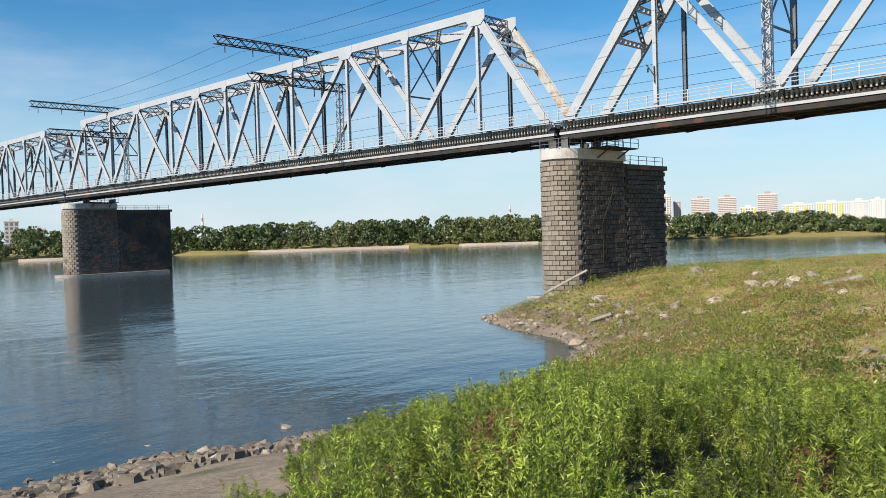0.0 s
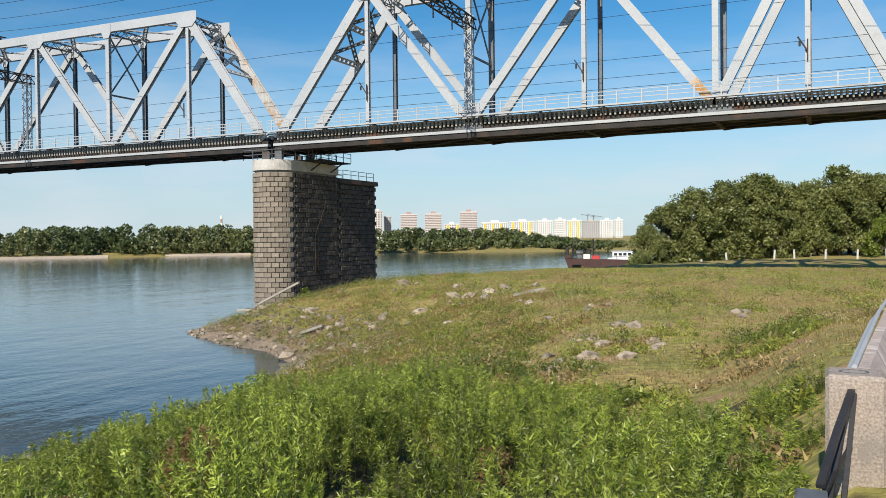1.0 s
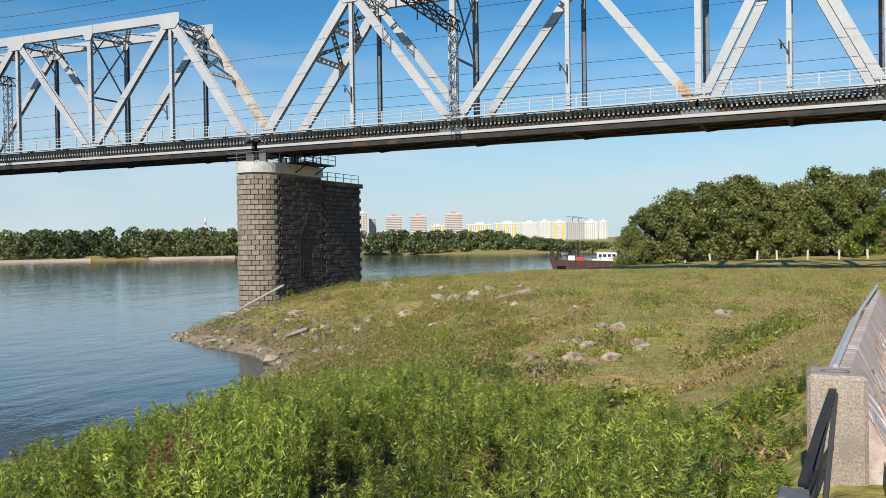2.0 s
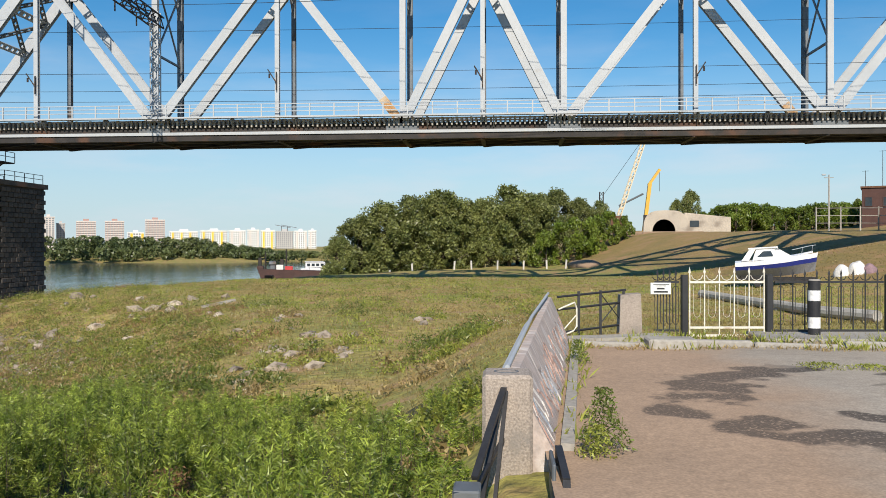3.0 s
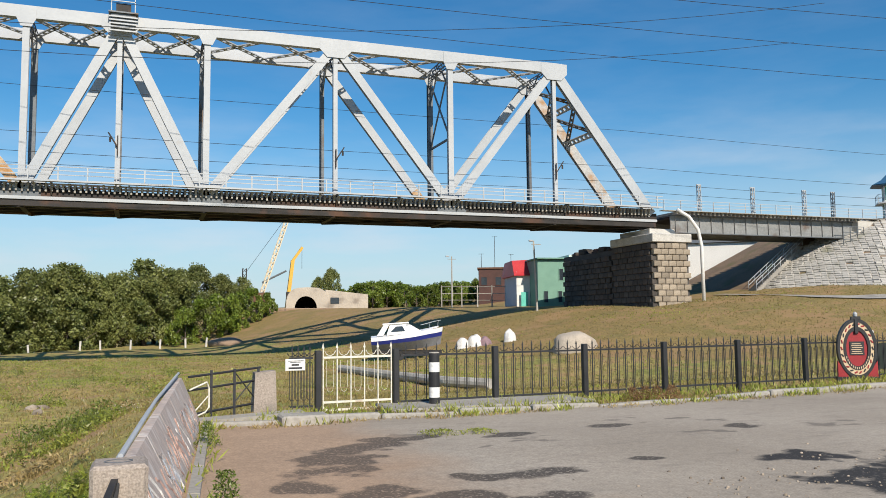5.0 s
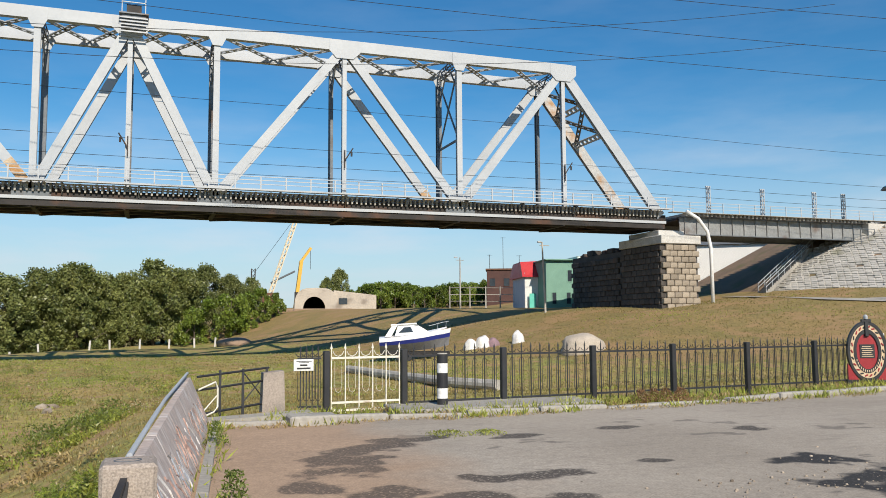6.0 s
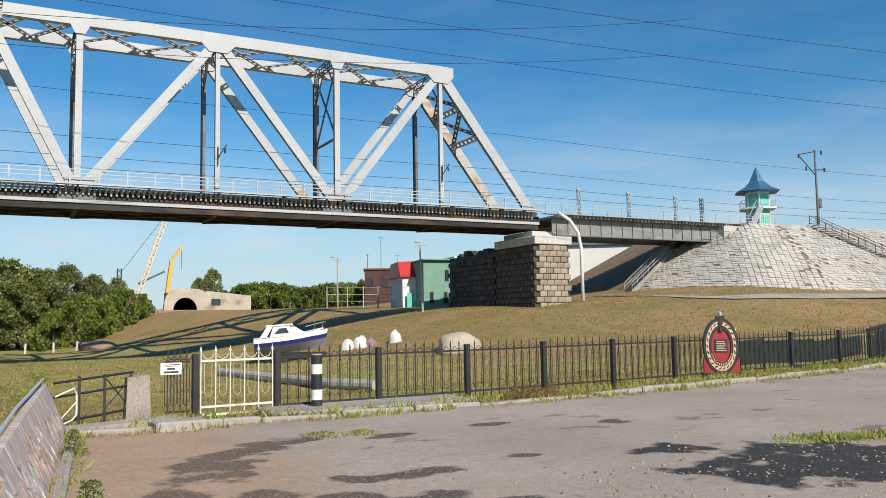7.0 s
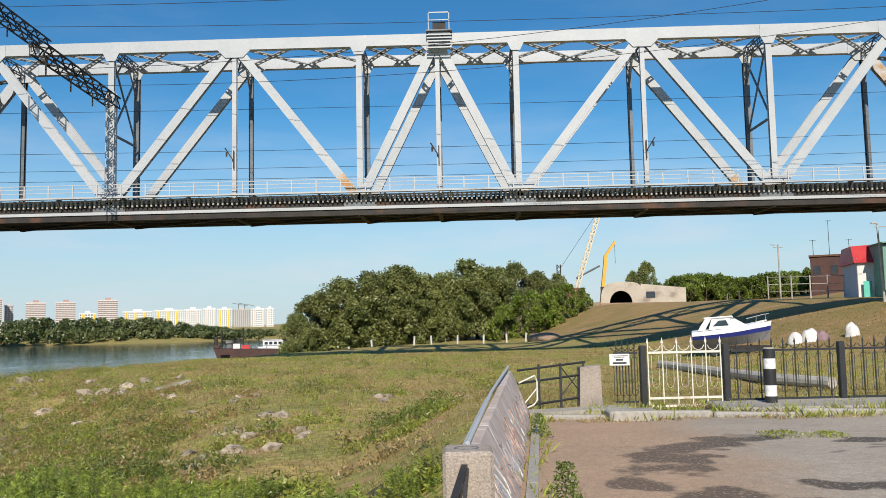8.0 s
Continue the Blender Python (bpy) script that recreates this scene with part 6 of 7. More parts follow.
crate = thing("crate", "dark rusty crate at the meadow's edge", "crate", "", (*polar(-16.1, 99), 0))
crate.location.z = land(*polar(-16.1, 99))
part("body", Shape().block(-0.45, 0.45, -0.4, 0.4, 0, 0.42, 0.03), RUST, crate)

# stub posts of an old fence before the trees
stub = Shape().block(-0.13, 0.13, -0.13, 0.13, -0.3, 1.35, 0.03).mesh("post")
stub.materials.append(WHITEWASH)
for i, az in enumerate((-11.2, -9.6, -7.9, -6.3, -3.4, -2.2, -0.4, 1.4, 3.0, 4.3)):
    x, y = polar(az, 124 + (i % 3))
    o = tagged(part("fence_post", stub, None), "short whitewashed concrete fence post", "post", "old fence posts")
    o.matrix_basis = pose(x, y, land(x, y), random.uniform(-4, 4), random.uniform(-5, 5), 0)
wf = thing("wire_fence", "old wire fence on grey posts along the hill", "fence")
WP = [polar(a, 122) for a in (20.2, 21.6, 22.7, 23.7, 24.7)]
for (x, y) in WP:
    part("post", Shape().cyl((x, y, land(x, y) - 0.2), (x, y, land(x, y) + 3.2), 0.11, 0.09, 7), TIMBER, wf)
for h in (1.0, 2.0, 3.0):
    part("wire", Shape().tube([(x, y, land(x, y) + h) for x, y in WP], 0.05, 4), TIMBER, wf)

# ---- barge on the river ----
bx, by = polar(-14.6, 172)
HULL_RED = mat("rusty_red_hull", (0.085, 0.042, 0.035), (0.065, 0.035, 0.03), 0.8, 0.8, 0, 0.2, 6, stain=(0.08, 0.05, 0.04), amount=0.4)
bg2 = thing("barge", "rusty red work barge moored at the bank", "barge", "", (bx, by, WATER), 14)
part("hull", Shape().hexa([(-5.6, -1.8, -0.4), (6.5, -1.8, -0.4), (6.5, 1.8, -0.4), (-5.6, 1.8, -0.4)], [(-6.8, -2, 3.1), (7.4, -2, 2.6), (7.4, 2, 2.6), (-6.8, 2, 3.1)]), HULL_RED, bg2)
part("bow_plate", Shape().block(-6.9, -5.6, -2, 2, 3.1, 3.7, 0.05), HULL_RED, bg2)
for x, h in ((-6.4, 2.4), (-2.0, 2.1)):
    part("bollard_post", Shape().block(x - 0.35, x + 0.35, -0.4, 0.4, 3.0, 3.0 + h, 0.08), STEEL_DARK, bg2)
for x, h in ((-5.3, 3.6), (-1.1, 4.2)):
    part("spud", Shape().cyl((x, 0.6, 2.8), (x, 0.6, 2.9 + h), 0.16, 0.16, 8), STEEL_DARK, bg2)
part("winch", Shape().block(-4.4, -3.2, -0.8, 0.8, 2.9, 4.2, 0.15).cyl((-4.5, -0.5, 4.2), (-3.2, -0.5, 4.2), 0.5, 0.5, 10), STEEL_GREY, bg2)
part("deck_house", Shape().block(-3.1, -1.7, -0.8, 0.8, 2.9, 3.9, 0.05), LIGHT_RENDER, bg2)
part("red_box", Shape().block(-1.4, 0.2, -0.9, 0.9, 2.8, 3.6, 0.06), mat("bright_red_paint", (0.55, 0.05, 0.05), (0.5, 0.05, 0.05), 1, 0.5), bg2)
part("deck_rail", Shape().tube([(0.5, -1.7, 3.6), (6.5, -1.7, 3.3)], 0.05, 5).tube([(0.5, -1.7, 2.8), (0.5, -1.7, 3.6)], 0.05, 5).tube([(3.5, -1.7, 2.7), (3.5, -1.7, 3.45)], 0.05, 5), STEEL_GREY, bg2)
wx, wy = polar(-13.0, 188)
lau = thing("white_launch", "small white cabin launch moored beside the barge", "boat", "", (wx, wy, WATER), 10)
part("hull", Shape().hexa([(-3.0, -1.2, -0.2), (3.5, -0.9, -0.2), (3.5, 0.9, -0.2), (-3.0, 1.2, -0.2)], [(-3.2, -1.5, 2.7), (4.2, -1.0, 3.0), (4.2, 1.0, 3.0), (-3.2, 1.5, 2.7)]), HULL_WHITE, lau)
part("cabin", Shape().block(-2.2, 2.4, -1.1, 1.1, 2.7, 4.1, 0.15), HULL_WHITE, lau)
for i in range(4):
    part("window", Shape().box(-1.8 + i * 1.0, -1.1 + i * 1.0, -1.13, -1.08, 3.2, 3.8), GLASS_DARK, lau)
part("roof", Shape().block(-2.4, 2.0, -1.2, 1.2, 4.1, 4.25, 0.05), HULL_WHITE, lau)

# ---- the town across the river ----
PINK_BRICK = mat("far_pink_brick", (0.42, 0.27, 0.24), (0.38, 0.25, 0.22), 0.05, 0.9, 0, 0, 2)
FAR_WHITE = mat("far_white_panel", (0.80, 0.80, 0.78), (0.72, 0.72, 0.71), 0.05, 0.8, 0, 0, 1)
FAR_GREY = mat("far_grey_panel", (0.50, 0.48, 0.47), (0.42, 0.41, 0.40), 0.05, 0.8, 0, 0, 1)
FAR_YELLOW = mat("far_yellow_panel", (0.78, 0.55, 0.06), (0.75, 0.50, 0.06), 0.1, 0.8, 0, 0, 1)
FAR_GLASS = mat("far_window", (0.16, 0.17, 0.19), (0.22, 0.23, 0.25), 0.3, 0.3, 0, 0, 1)
FAR_BAND = mat("far_pale_band", (0.62, 0.56, 0.53), (0.58, 0.53, 0.50), 0.05, 0.8, 0, 0, 1)


def block_of_flats(az0, az1, el0, el1, d, mt, label, cols, rows, accent=None, depth=16.0):
    x0, y0 = polar((az0 + az1) / 2, d)
    w = d * radians(az1 - az0)
    z0, z1 = up_at(d, el0), up_at(d, el1)
    t = thing("apartment_block", label, "apartment building", "town blocks", (x0, y0, 0), -(az0 + az1) / 2)
    part("wall", Shape().box(-w / 2, w / 2, 0, depth, z0 - 6, z1), mt, t)
    part("roof", Shape().box(-w / 2 - 0.3, w / 2 + 0.3, -0.3, depth, z1 + 0.01, z1 + 1.0), FAR_BAND if mt is PINK_BRICK else mt, t)
    part("lift_room", Shape().box(-w * 0.15, w * 0.15, 3, depth - 3, z1 + 1.01, z1 + 3.2), mt, t)
    cw, rh = w / cols, (z1 - z0) / rows
    win = Shape().box(-cw * 0.3, cw * 0.3, -0.12, 0.05, -rh * 0.3, rh * 0.3).mesh("window")
    win.materials.append(FAR_GLASS)
    for i in range(cols):
        for j in range(rows):
            if accent and i % 4 == 1:
                continue
            o = part("window", win, None, t)
            o.location = (-w / 2 + cw * (i + 0.5), 0, z0 + rh * (j + 0.5))
    if accent:
        for i in range(1, cols, 4):
            part("bay", Shape().box(-w / 2 + cw * i + 0.1, -w / 2 + cw * (i + 1) - 0.1, -0.5, -0.02, z0 - 5, z1 - 0.5), accent, t)
    if mt is PINK_BRICK:
        for j in range(rows + 1):
            part("floor_band", Shape().box(-w / 2, w / 2, -0.25, -0.13, z0 + rh * j - 0.45, z0 + rh * j + 0.45), FAR_BAND, t)
    return t


for a0, a1, e1 in ((-28.25, -27.1, 1.55), (-26.55, -25.4, 1.57), (-24.1, -22.9, 1.68)):
    block_of_flats(a0, a1, 0.05, e1, 900, PINK_BRICK, "pink brick apartment tower far across the river", 7, 13)
block_of_flats(-30.2, -29.5, 0.1, 1.8, 900, FAR_BAND, "slim beige apartment tower far across the river", 4, 14)
block_of_flats(-29.4, -28.9, 0.1, 1.4, 920, FAR_GREY, "unfinished grey apartment tower far across the river", 3, 10)
block_of_flats(-25.2, -24.2, 0.1, 0.85, 950, FAR_WHITE, "low white flats far across the river", 6, 5, FAR_YELLOW)
W0 = [(-22.6, -20.8, 0.92, 1), (-20.65, -18.9, 0.98, 1), (-18.8, -17.7, 1.0, 0), (-17.6, -16.8, 1.05, 0), (-16.7, -15.75, 1.0, 1), (-14.45, -13.6, 0.98, 0), (-13.5, -12.95, 1.0, 0)]
for a0, a1, e1, acc in W0:
    block_of_flats(a0, a1, -0.65, e1, 980, FAR_WHITE, "long white apartment block with yellow bays across the river" if acc else "white apartment block far across the river", max(5, round((a1 - a0) * 7)), 11, FAR_YELLOW if acc else FAR_BAND)
block_of_flats(-15.7, -14.5, -0.65, 0.95, 985, FAR_GREY, "grey unfinished apartment block across the river", 9, 12)
for az in (-14.9, -15.3):
    x, y = polar(az, 990)
    tc2 = thing("tower_crane", "distant thin tower crane above the flats", "crane", "cranes", (x, y, 12))
    part("tower", Shape().beam((0, 0, 0), (0, 0, 13), 0.7, 0.7), STEEL_GREY, tc2)
    part("jib", Shape().beam((-8, 0, 14.5), (11, 0, 11), 0.6, 0.6), STEEL_GREY, tc2)
for az, e in ((-61.4, 1.0), (-40.4, 0.85)):
    x, y = polar(az, 1000)
    ch = thing("chimney", "tall red and white banded chimney far away", "chimney", "chimneys", (x, y, 0))
    for i in range(8):
        part("band", Shape().cyl((0, 0, -4 + i * 4.2), (0, 0, -4 + (i + 1) * 4.2), 1.7 - i * 0.07, 1.63 - i * 0.07, 10), WHITE_PAINT if i % 2 else PINK_BRICK, ch)
for az, e in ((-72.8, 1.0), (-71.3, 0.5)):
    block_of_flats(az - 0.4, az + 0.4, -0.2, e + 0.35, 800, FAR_BAND, "small beige tower block beyond the far woods", 3, 6)


# ---- plants ----
rng = np.random.default_rng(7)


def quads(name, centre, along, across, material):
    """A mesh of loose leaf-shaped quads: centres, half-lengths and half-widths as arrays of vectors."""
    n = len(centre)
    v = np.stack([centre - along, centre + across - along * 0.1, centre + along, centre - across - along * 0.1], 1).reshape(-1, 3).astype(np.float32)
    me = bpy.data.meshes.new(name)
    me.vertices.add(4 * n)
    me.vertices.foreach_set("co", v.ravel())
    me.loops.add(4 * n)
    me.loops.foreach_set("vertex_index", np.arange(4 * n, dtype=np.int32))
    me.polygons.add(n)
    me.polygons.foreach_set("loop_start", np.arange(0, 4 * n, 4, dtype=np.int32))
    me.polygons.foreach_set("loop_total", np.full(n, 4, dtype=np.int32))
    me.update(calc_edges=True)
    me.validate()
    me.materials.append(material)
    return me


def slips(name, centre, along, across, material):
    """A mesh of loose narrow triangles, for fine leaves."""
    n = len(centre)
    v = np.stack([centre - along * 0.6 - across, centre - along * 0.6 + across, centre + along], 1).reshape(-1, 3).astype(np.float32)
    me = bpy.data.meshes.new(name)
    me.vertices.add(3 * n)
    me.vertices.foreach_set("co", v.ravel())
    me.loops.add(3 * n)
    me.loops.foreach_set("vertex_index", np.arange(3 * n, dtype=np.int32))
    me.polygons.add(n)
    me.polygons.foreach_set("loop_start", np.arange(0, 3 * n, 3, dtype=np.int32))
    me.polygons.foreach_set("loop_total", np.full(n, 3, dtype=np.int32))
    me.update(calc_edges=True)
    me.materials.append(material)
    return me


def unit(v):
    return v / np.maximum(1e-6, np.linalg.norm(v, axis=-1, keepdims=True))


def leaves(name, centre, size, width, material, droop=0.0):
    n = len(centre)
    d = rng.normal(size=(n, 3))
    d[:, 2] -= droop
    d = unit(d)
    s = unit(np.cross(d, rng.normal(size=(n, 3))))
    k = rng.uniform(0.6, 1.25, (n, 1)) * size
    return slips(name, centre, d * k * 0.6, s * k * width * 0.6, material)


def bush_meshes(k, stems=26, per=190):
    """One willow bush about 1 m across and 1 m high: upright leafy plumes of uneven length with dark gaps between them,
    deepened by dark leaf patches.
    """
    st, pts, dirs = Shape(), [], []
    for i in range(stems):
        a, r = rng.uniform(0, 2 * math.pi), math.sqrt(rng.uniform(0, 1)) * 0.56
        foot = np.array([0.7 * r * math.cos(a), 0.7 * r * math.sin(a), 0.0])
        h = (0.40 + 0.68 * rng.uniform() ** 1.2) * (1 - 0.4 * r)
        bend = rng.normal(size=2) * 0.05
        tip = np.array([r * math.cos(a) + bend[0], r * math.sin(a) + bend[1], h])
        mid = (foot + tip) / 2 + np.array([0, 0, 0.06])
        st.cyl(foot, mid, 0.004, 0.003, 4, False).cyl(mid, tip, 0.003, 0.001, 4, False)
        t = 1.02 - 0.72 * rng.uniform(size=per) ** 1.35
        p = (1 - t)[:, None] ** 2 * foot + 2 * (t * (1 - t))[:, None] * mid + (t ** 2)[:, None] * tip
        spread = (0.008 + 0.055 * np.clip(1.05 - t, 0, 0.6))[:, None] * (1, 1, 0.6)
        pts.append(p + rng.normal(size=(per, 3)) * spread)
        dirs.append(np.repeat(unit(tip - foot)[None], per, 0))
    c = np.concatenate(pts)
    side = rng.normal(size=c.shape) * (1, 1, 0.5)
    d = unit(np.concatenate(dirs) * 0.45 + unit(side) * 0.75 - np.array([0, 0, 0.15]))
    s = unit(np.cross(d, rng.normal(size=c.shape)))
    L = rng.uniform(0.034, 0.062, (len(c), 1))
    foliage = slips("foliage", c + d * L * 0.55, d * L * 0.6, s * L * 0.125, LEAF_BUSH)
    return st.mesh("stalk"), foliage


BUSHES = [bush_meshes(k) for k in range(5)]
for st_me, _ in BUSHES:
    st_me.materials.append(BARK)
# how high the thicket reaches, seen from the parapet: bearing and elevation
SKYLINE = [(-60.5, -17.2), (-57.5, -16.0), (-53.9, -13.2), (-50.8, -12.0), (-44.5, -10.6), (-40.5, -9.3), (-36, -8.7), (-31, -8.4), (-27, -8.0), (-24, -8.6), (-20.5, -9.4), (-15.5, -9.4), (-11, -11.0), (-6.2, -10.6), (-2.6, -9.9), (0.0, -10.8)]


def thicket_limit(az):
    for (a0, e0), (a1, e1) in zip(SKYLINE, SKYLINE[1:]):
        if a0 <= az <= a1:
            return e0 + (e1 - e0) * (az - a0) / (a1 - a0)
    return None


# the thicket is made of rounded stands with hollows between them
STANDS = []
for ring in range(8):
    d = 6.6 + 2.35 * ring
    az = -62.0 + 7 * (ring % 2)
    while az < 3:
        STANDS.append((*polar(az + rng.uniform(-3, 3), d + rng.uniform(-0.6, 0.6)), rng.uniform(1.25, 1.75), rng.uniform(0.72, 1.0)))
        az += math.degrees(2.5 / d)


def stand_height(x, y):
    """How tall the thicket is at a place, as a share of its full height."""
    best = 0.36
    for cx, cy, r, f in STANDS:
        q = ((x - cx) ** 2 + (y - cy) ** 2) / (r * r)
        if q < 1:
            best = max(best, 0.36 + (f - 0.36) * math.sqrt(1 - q))
    return best


for ring in range(17):
    d = 6.0 + 1.08 * ring
    az = (-60.0 if d > 8 else -20.0) + (ring % 2) * 3
    while az < -0.5:
        a, dd = az + rng.uniform(-2, 2), d + rng.uniform(-0.4, 0.4)
        az += math.degrees(1.08 / d)
        lim = thicket_limit(a)
        if lim is None:
            continue
        x, y = polar(a, dd)
        if x > -0.35 or shore_gap(x, y) < 2.5:
            continue
        z = land(x, y)
        top = up_at(dd, lim + 0.25 - abs(rng.normal()) * 0.4) - z
        h = min(top, 2.35 * stand_height(x, y) * rng.uniform(0.88, 1.1))
        if h < 0.55:
            if dd > 13 and top < 0.3:
                continue
            h = 0.55
        w = rng.uniform(1.05, 1.35) * min(1.0, 0.5 + h * 0.4)
        b = thing("willow_bush", "dense green willow bush on the river bank", "bush", "willow bushes", (x, y, z - 0.05))
        k = int(rng.integers(5))
        tagged(part("stalk", BUSHES[k][0], None, b), kind="stuff")
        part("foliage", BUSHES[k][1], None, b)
        b.rotation_euler = (rng.uniform(-0.12, 0.12), rng.uniform(-0.12, 0.12), rng.uniform(0, 6.28))
        b.scale = (w, w, h)

# dry brown docks among the bushes
for a, d, top in ((-41.6, 10.6, -12.0), (-42.8, 11.0, -12.6), (-40.6, 11.2, -12.8), (-49.5, 10.2, -15.4), (-22.0, 10.5, -14.0)):
    x, y = polar(a, d)
    z = up_at(d, top) - 1.1
    n = 1500
    c = rng.normal(size=(n, 3)) * (0.17, 0.17, 0)
    c[:, 2] = 1.1 * rng.uniform(size=n) ** 0.7
    c[:, :2] *= (1.25 - 0.7 * c[:, 2:3])
    o = part("dock_plant", leaves("dock_plant", c, 0.045, 0.4, BLADE_DRY), None)
    tagged(o, "dry reddish-brown dock plant among the willows", "plant", "dock plants", "stuff")
    o.location = (x, y, z)

# meadow grass: tufts of blades, the nearer the taller
gx, gy = [], []
for _ in range(90000):
    a, d = rng.uniform(-44, 62), 14 + 84 * rng.uniform() ** 1.5
    gx.append(d * math.sin(radians(a)))
    gy.append(d * math.cos(radians(a)))
green, dry = [], []
for x, y in zip(gx, gy):
    if y < lot_edge(x) + 0.5 and x > -0.6:
        continue
    if 18 < x < 60 and y < lot_edge(x) + 1.0:
        continue
    g = shore_gap(x, y)
    if g < 3.5 or (g < 8 and rng.uniform() < 0.6):
        continue
    v = noise.noise((x * 0.12, y * 0.12, 2.0)) + 0.5 * noise.noise((x * 0.5, y * 0.5, 7.0))
    (green if v + rng.normal() * 0.2 > 0.34 - 0.42 * step(36, 58, y) * step(14, 2, x) else dry).append((x, y, land(x, y)))
for nm, pts, mt, lab in (("meadow_grass", green, BLADE_GREEN, "green meadow grass tufts"), ("dry_meadow_grass", dry, BLADE, "sun-dried yellowish meadow grass")):
    p = np.repeat(np.array(pts), 2, 0)
    n = len(p)
    dist = np.hypot(p[:, 0], p[:, 1])[:, None]
    p[:, :2] += rng.normal(size=(n, 2)) * 0.12
    d = unit(np.concatenate([rng.normal(size=(n, 2)) * 0.45, np.ones((n, 1))], 1))
    L = rng.uniform(0.05, 0.13, (n, 1)) * (1 + 0.35 * rng.uniform(size=(n, 1)) ** 4) * np.clip(dist / 30, 0.75, 1.3)
    s = unit(np.cross(d, rng.normal(size=(n, 3))))
    o = part(nm, quads(nm, p + d * L * 0.4, d * L * 0.5, s * (0.004 + 0.0004 * dist), mt), None)
    tagged(o, lab, "grass", "", "stuff")
# coarser weeds over the bank
LEAF_WEED = leaf_mat("weed_leaf", (0.10, 0.14, 0.024), (0.19, 0.23, 0.045), 0.4, 0.6)
STRAW = leaf_mat("straw", (0.42, 0.32, 0.14), (0.33, 0.24, 0.10), 0.35, 0.5)
WHITE_BLOOM = leaf_mat("white_bloom", (0.72, 0.72, 0.62), (0.62, 0.64, 0.50), 0.2, 0.5)
# kind: material, words, clumps, leaf length, height of a clump, size of its patches, how rare
kinds = {"bank_weeds": (LEAF_WEED, "coarse dark green weeds on the bank", 2000, 0.13, 0.50, 0.30, 0.08),
         "pale_bank_weeds": (BLADE_GREEN, "yellow-green tufts on the bank", 2600, 0.14, 0.36, 0.45, 0.08),
         "dry_bank_weeds": (STRAW, "straw-coloured coarse weeds on the bank", 2200, 0.14, 0.34, 0.38, 0.10),
         "red_bank_weeds": (BLADE_DRY, "reddish dry weeds on the bank", 700, 0.11, 0.30, 0.16, 0.34),
         "white_flowers": (WHITE_BLOOM, "small white flowers among the weeds", 160, 0.05, 0.34, 0.25, 0.34)}
for nm, (mt, lab, cnt, leaf, tall, freq, rare) in kinds.items():
    cl = []
    tries = 0
    while len(cl) < cnt and tries < 60000:
        tries += 1
        a, d = rng.uniform(-47, 3), 9 + 78 * rng.uniform() ** 1.4
        x, y = polar(a, d)
        if x > -0.5 and y < 18:
            continue
        g = shore_gap(x, y)
        if g < 1.6:
            continue
        v = noise.noise((x * freq + 3 * len(nm), y * freq, 6.0)) + 0.3 * step(24, 8, g) - 0.25 * step(-2.7, -2.1, land(x, y))
        if v < rare:
            continue
        m = int(rng.integers(26, 44))
        s = (0.8 + d / 90) * tall * rng.uniform(0.5, 1.35)
        q = rng.normal(size=(m, 3)) * (s * 0.45, s * 0.45, 0)
        q[:, 2] = rng.uniform(0.05, 1.0, m) * s * np.exp(-(q[:, 0] ** 2 + q[:, 1] ** 2) / (s * s))
        cl.append(q + np.array([x, y, land(x, y)]))
    tagged(part(nm, leaves(nm, np.concatenate(cl), leaf, 0.30, mt, -0.5), None), lab, "weeds", "", "stuff")
# taller weeds along kerb and parapet
pts = []
for _ in range(2600):
    x = rng.uniform(0.6, 38)
    y = lot_edge(x) + rng.uniform(0.15, 1.7) * (1 if rng.uniform() < 0.8 else -0.2)
    if noise.noise((x * 0.9, y * 1.5, 5.0)) > -0.05:
        pts.append((x, y, 0.0))
for _ in range(36):
    f = rng.uniform()
    pts.append((0.56 + 0.7 * f + rng.normal() * 0.08, 7.2 + 7.8 * f, 0.0))
p = np.repeat(np.array(pts), 5, 0)
n = len(p)
p[:, :2] += rng.normal(size=(n, 2)) * 0.06
d = unit(np.concatenate([rng.normal(size=(n, 2)) * 0.6, np.ones((n, 1))], 1))
L = rng.uniform(0.06, 0.24, (n, 1))
s = unit(np.cross(d, rng.normal(size=(n, 3))))
tagged(part("kerb_weeds", quads("kerb_weeds", p + d * L * 0.4, d * L * 0.5, s * 0.012, BLADE_GREEN), None), "green weeds along the kerb", "weeds", "", "stuff")


pts = []
for _ in range(5200):
    x = 0.8 + 30 * rng.uniform() ** 1.3
    y = lot_edge(x) + rng.uniform(-0.45, 1.9)
    if noise.noise((x * 0.7, y * 1.2, 8.0)) > -0.12:
        pts.append((x, y, -0.02))
p = np.repeat(np.array(pts), 3, 0)
n = len(p)
p[:, :2] += rng.normal(size=(n, 2)) * 0.05
d = unit(np.concatenate([rng.normal(size=(n, 2)) * 0.8, np.ones((n, 1))], 1))
L = rng.uniform(0.04, 0.16, (n, 1))
tagged(part("dry_kerb_grass", quads("dry_kerb_grass", p + d * L * 0.4, d * L * 0.5, unit(np.cross(d, rng.normal(size=(n, 3)))) * 0.009, STRAW), None), "dry trampled grass along the kerb", "grass", "", "stuff")


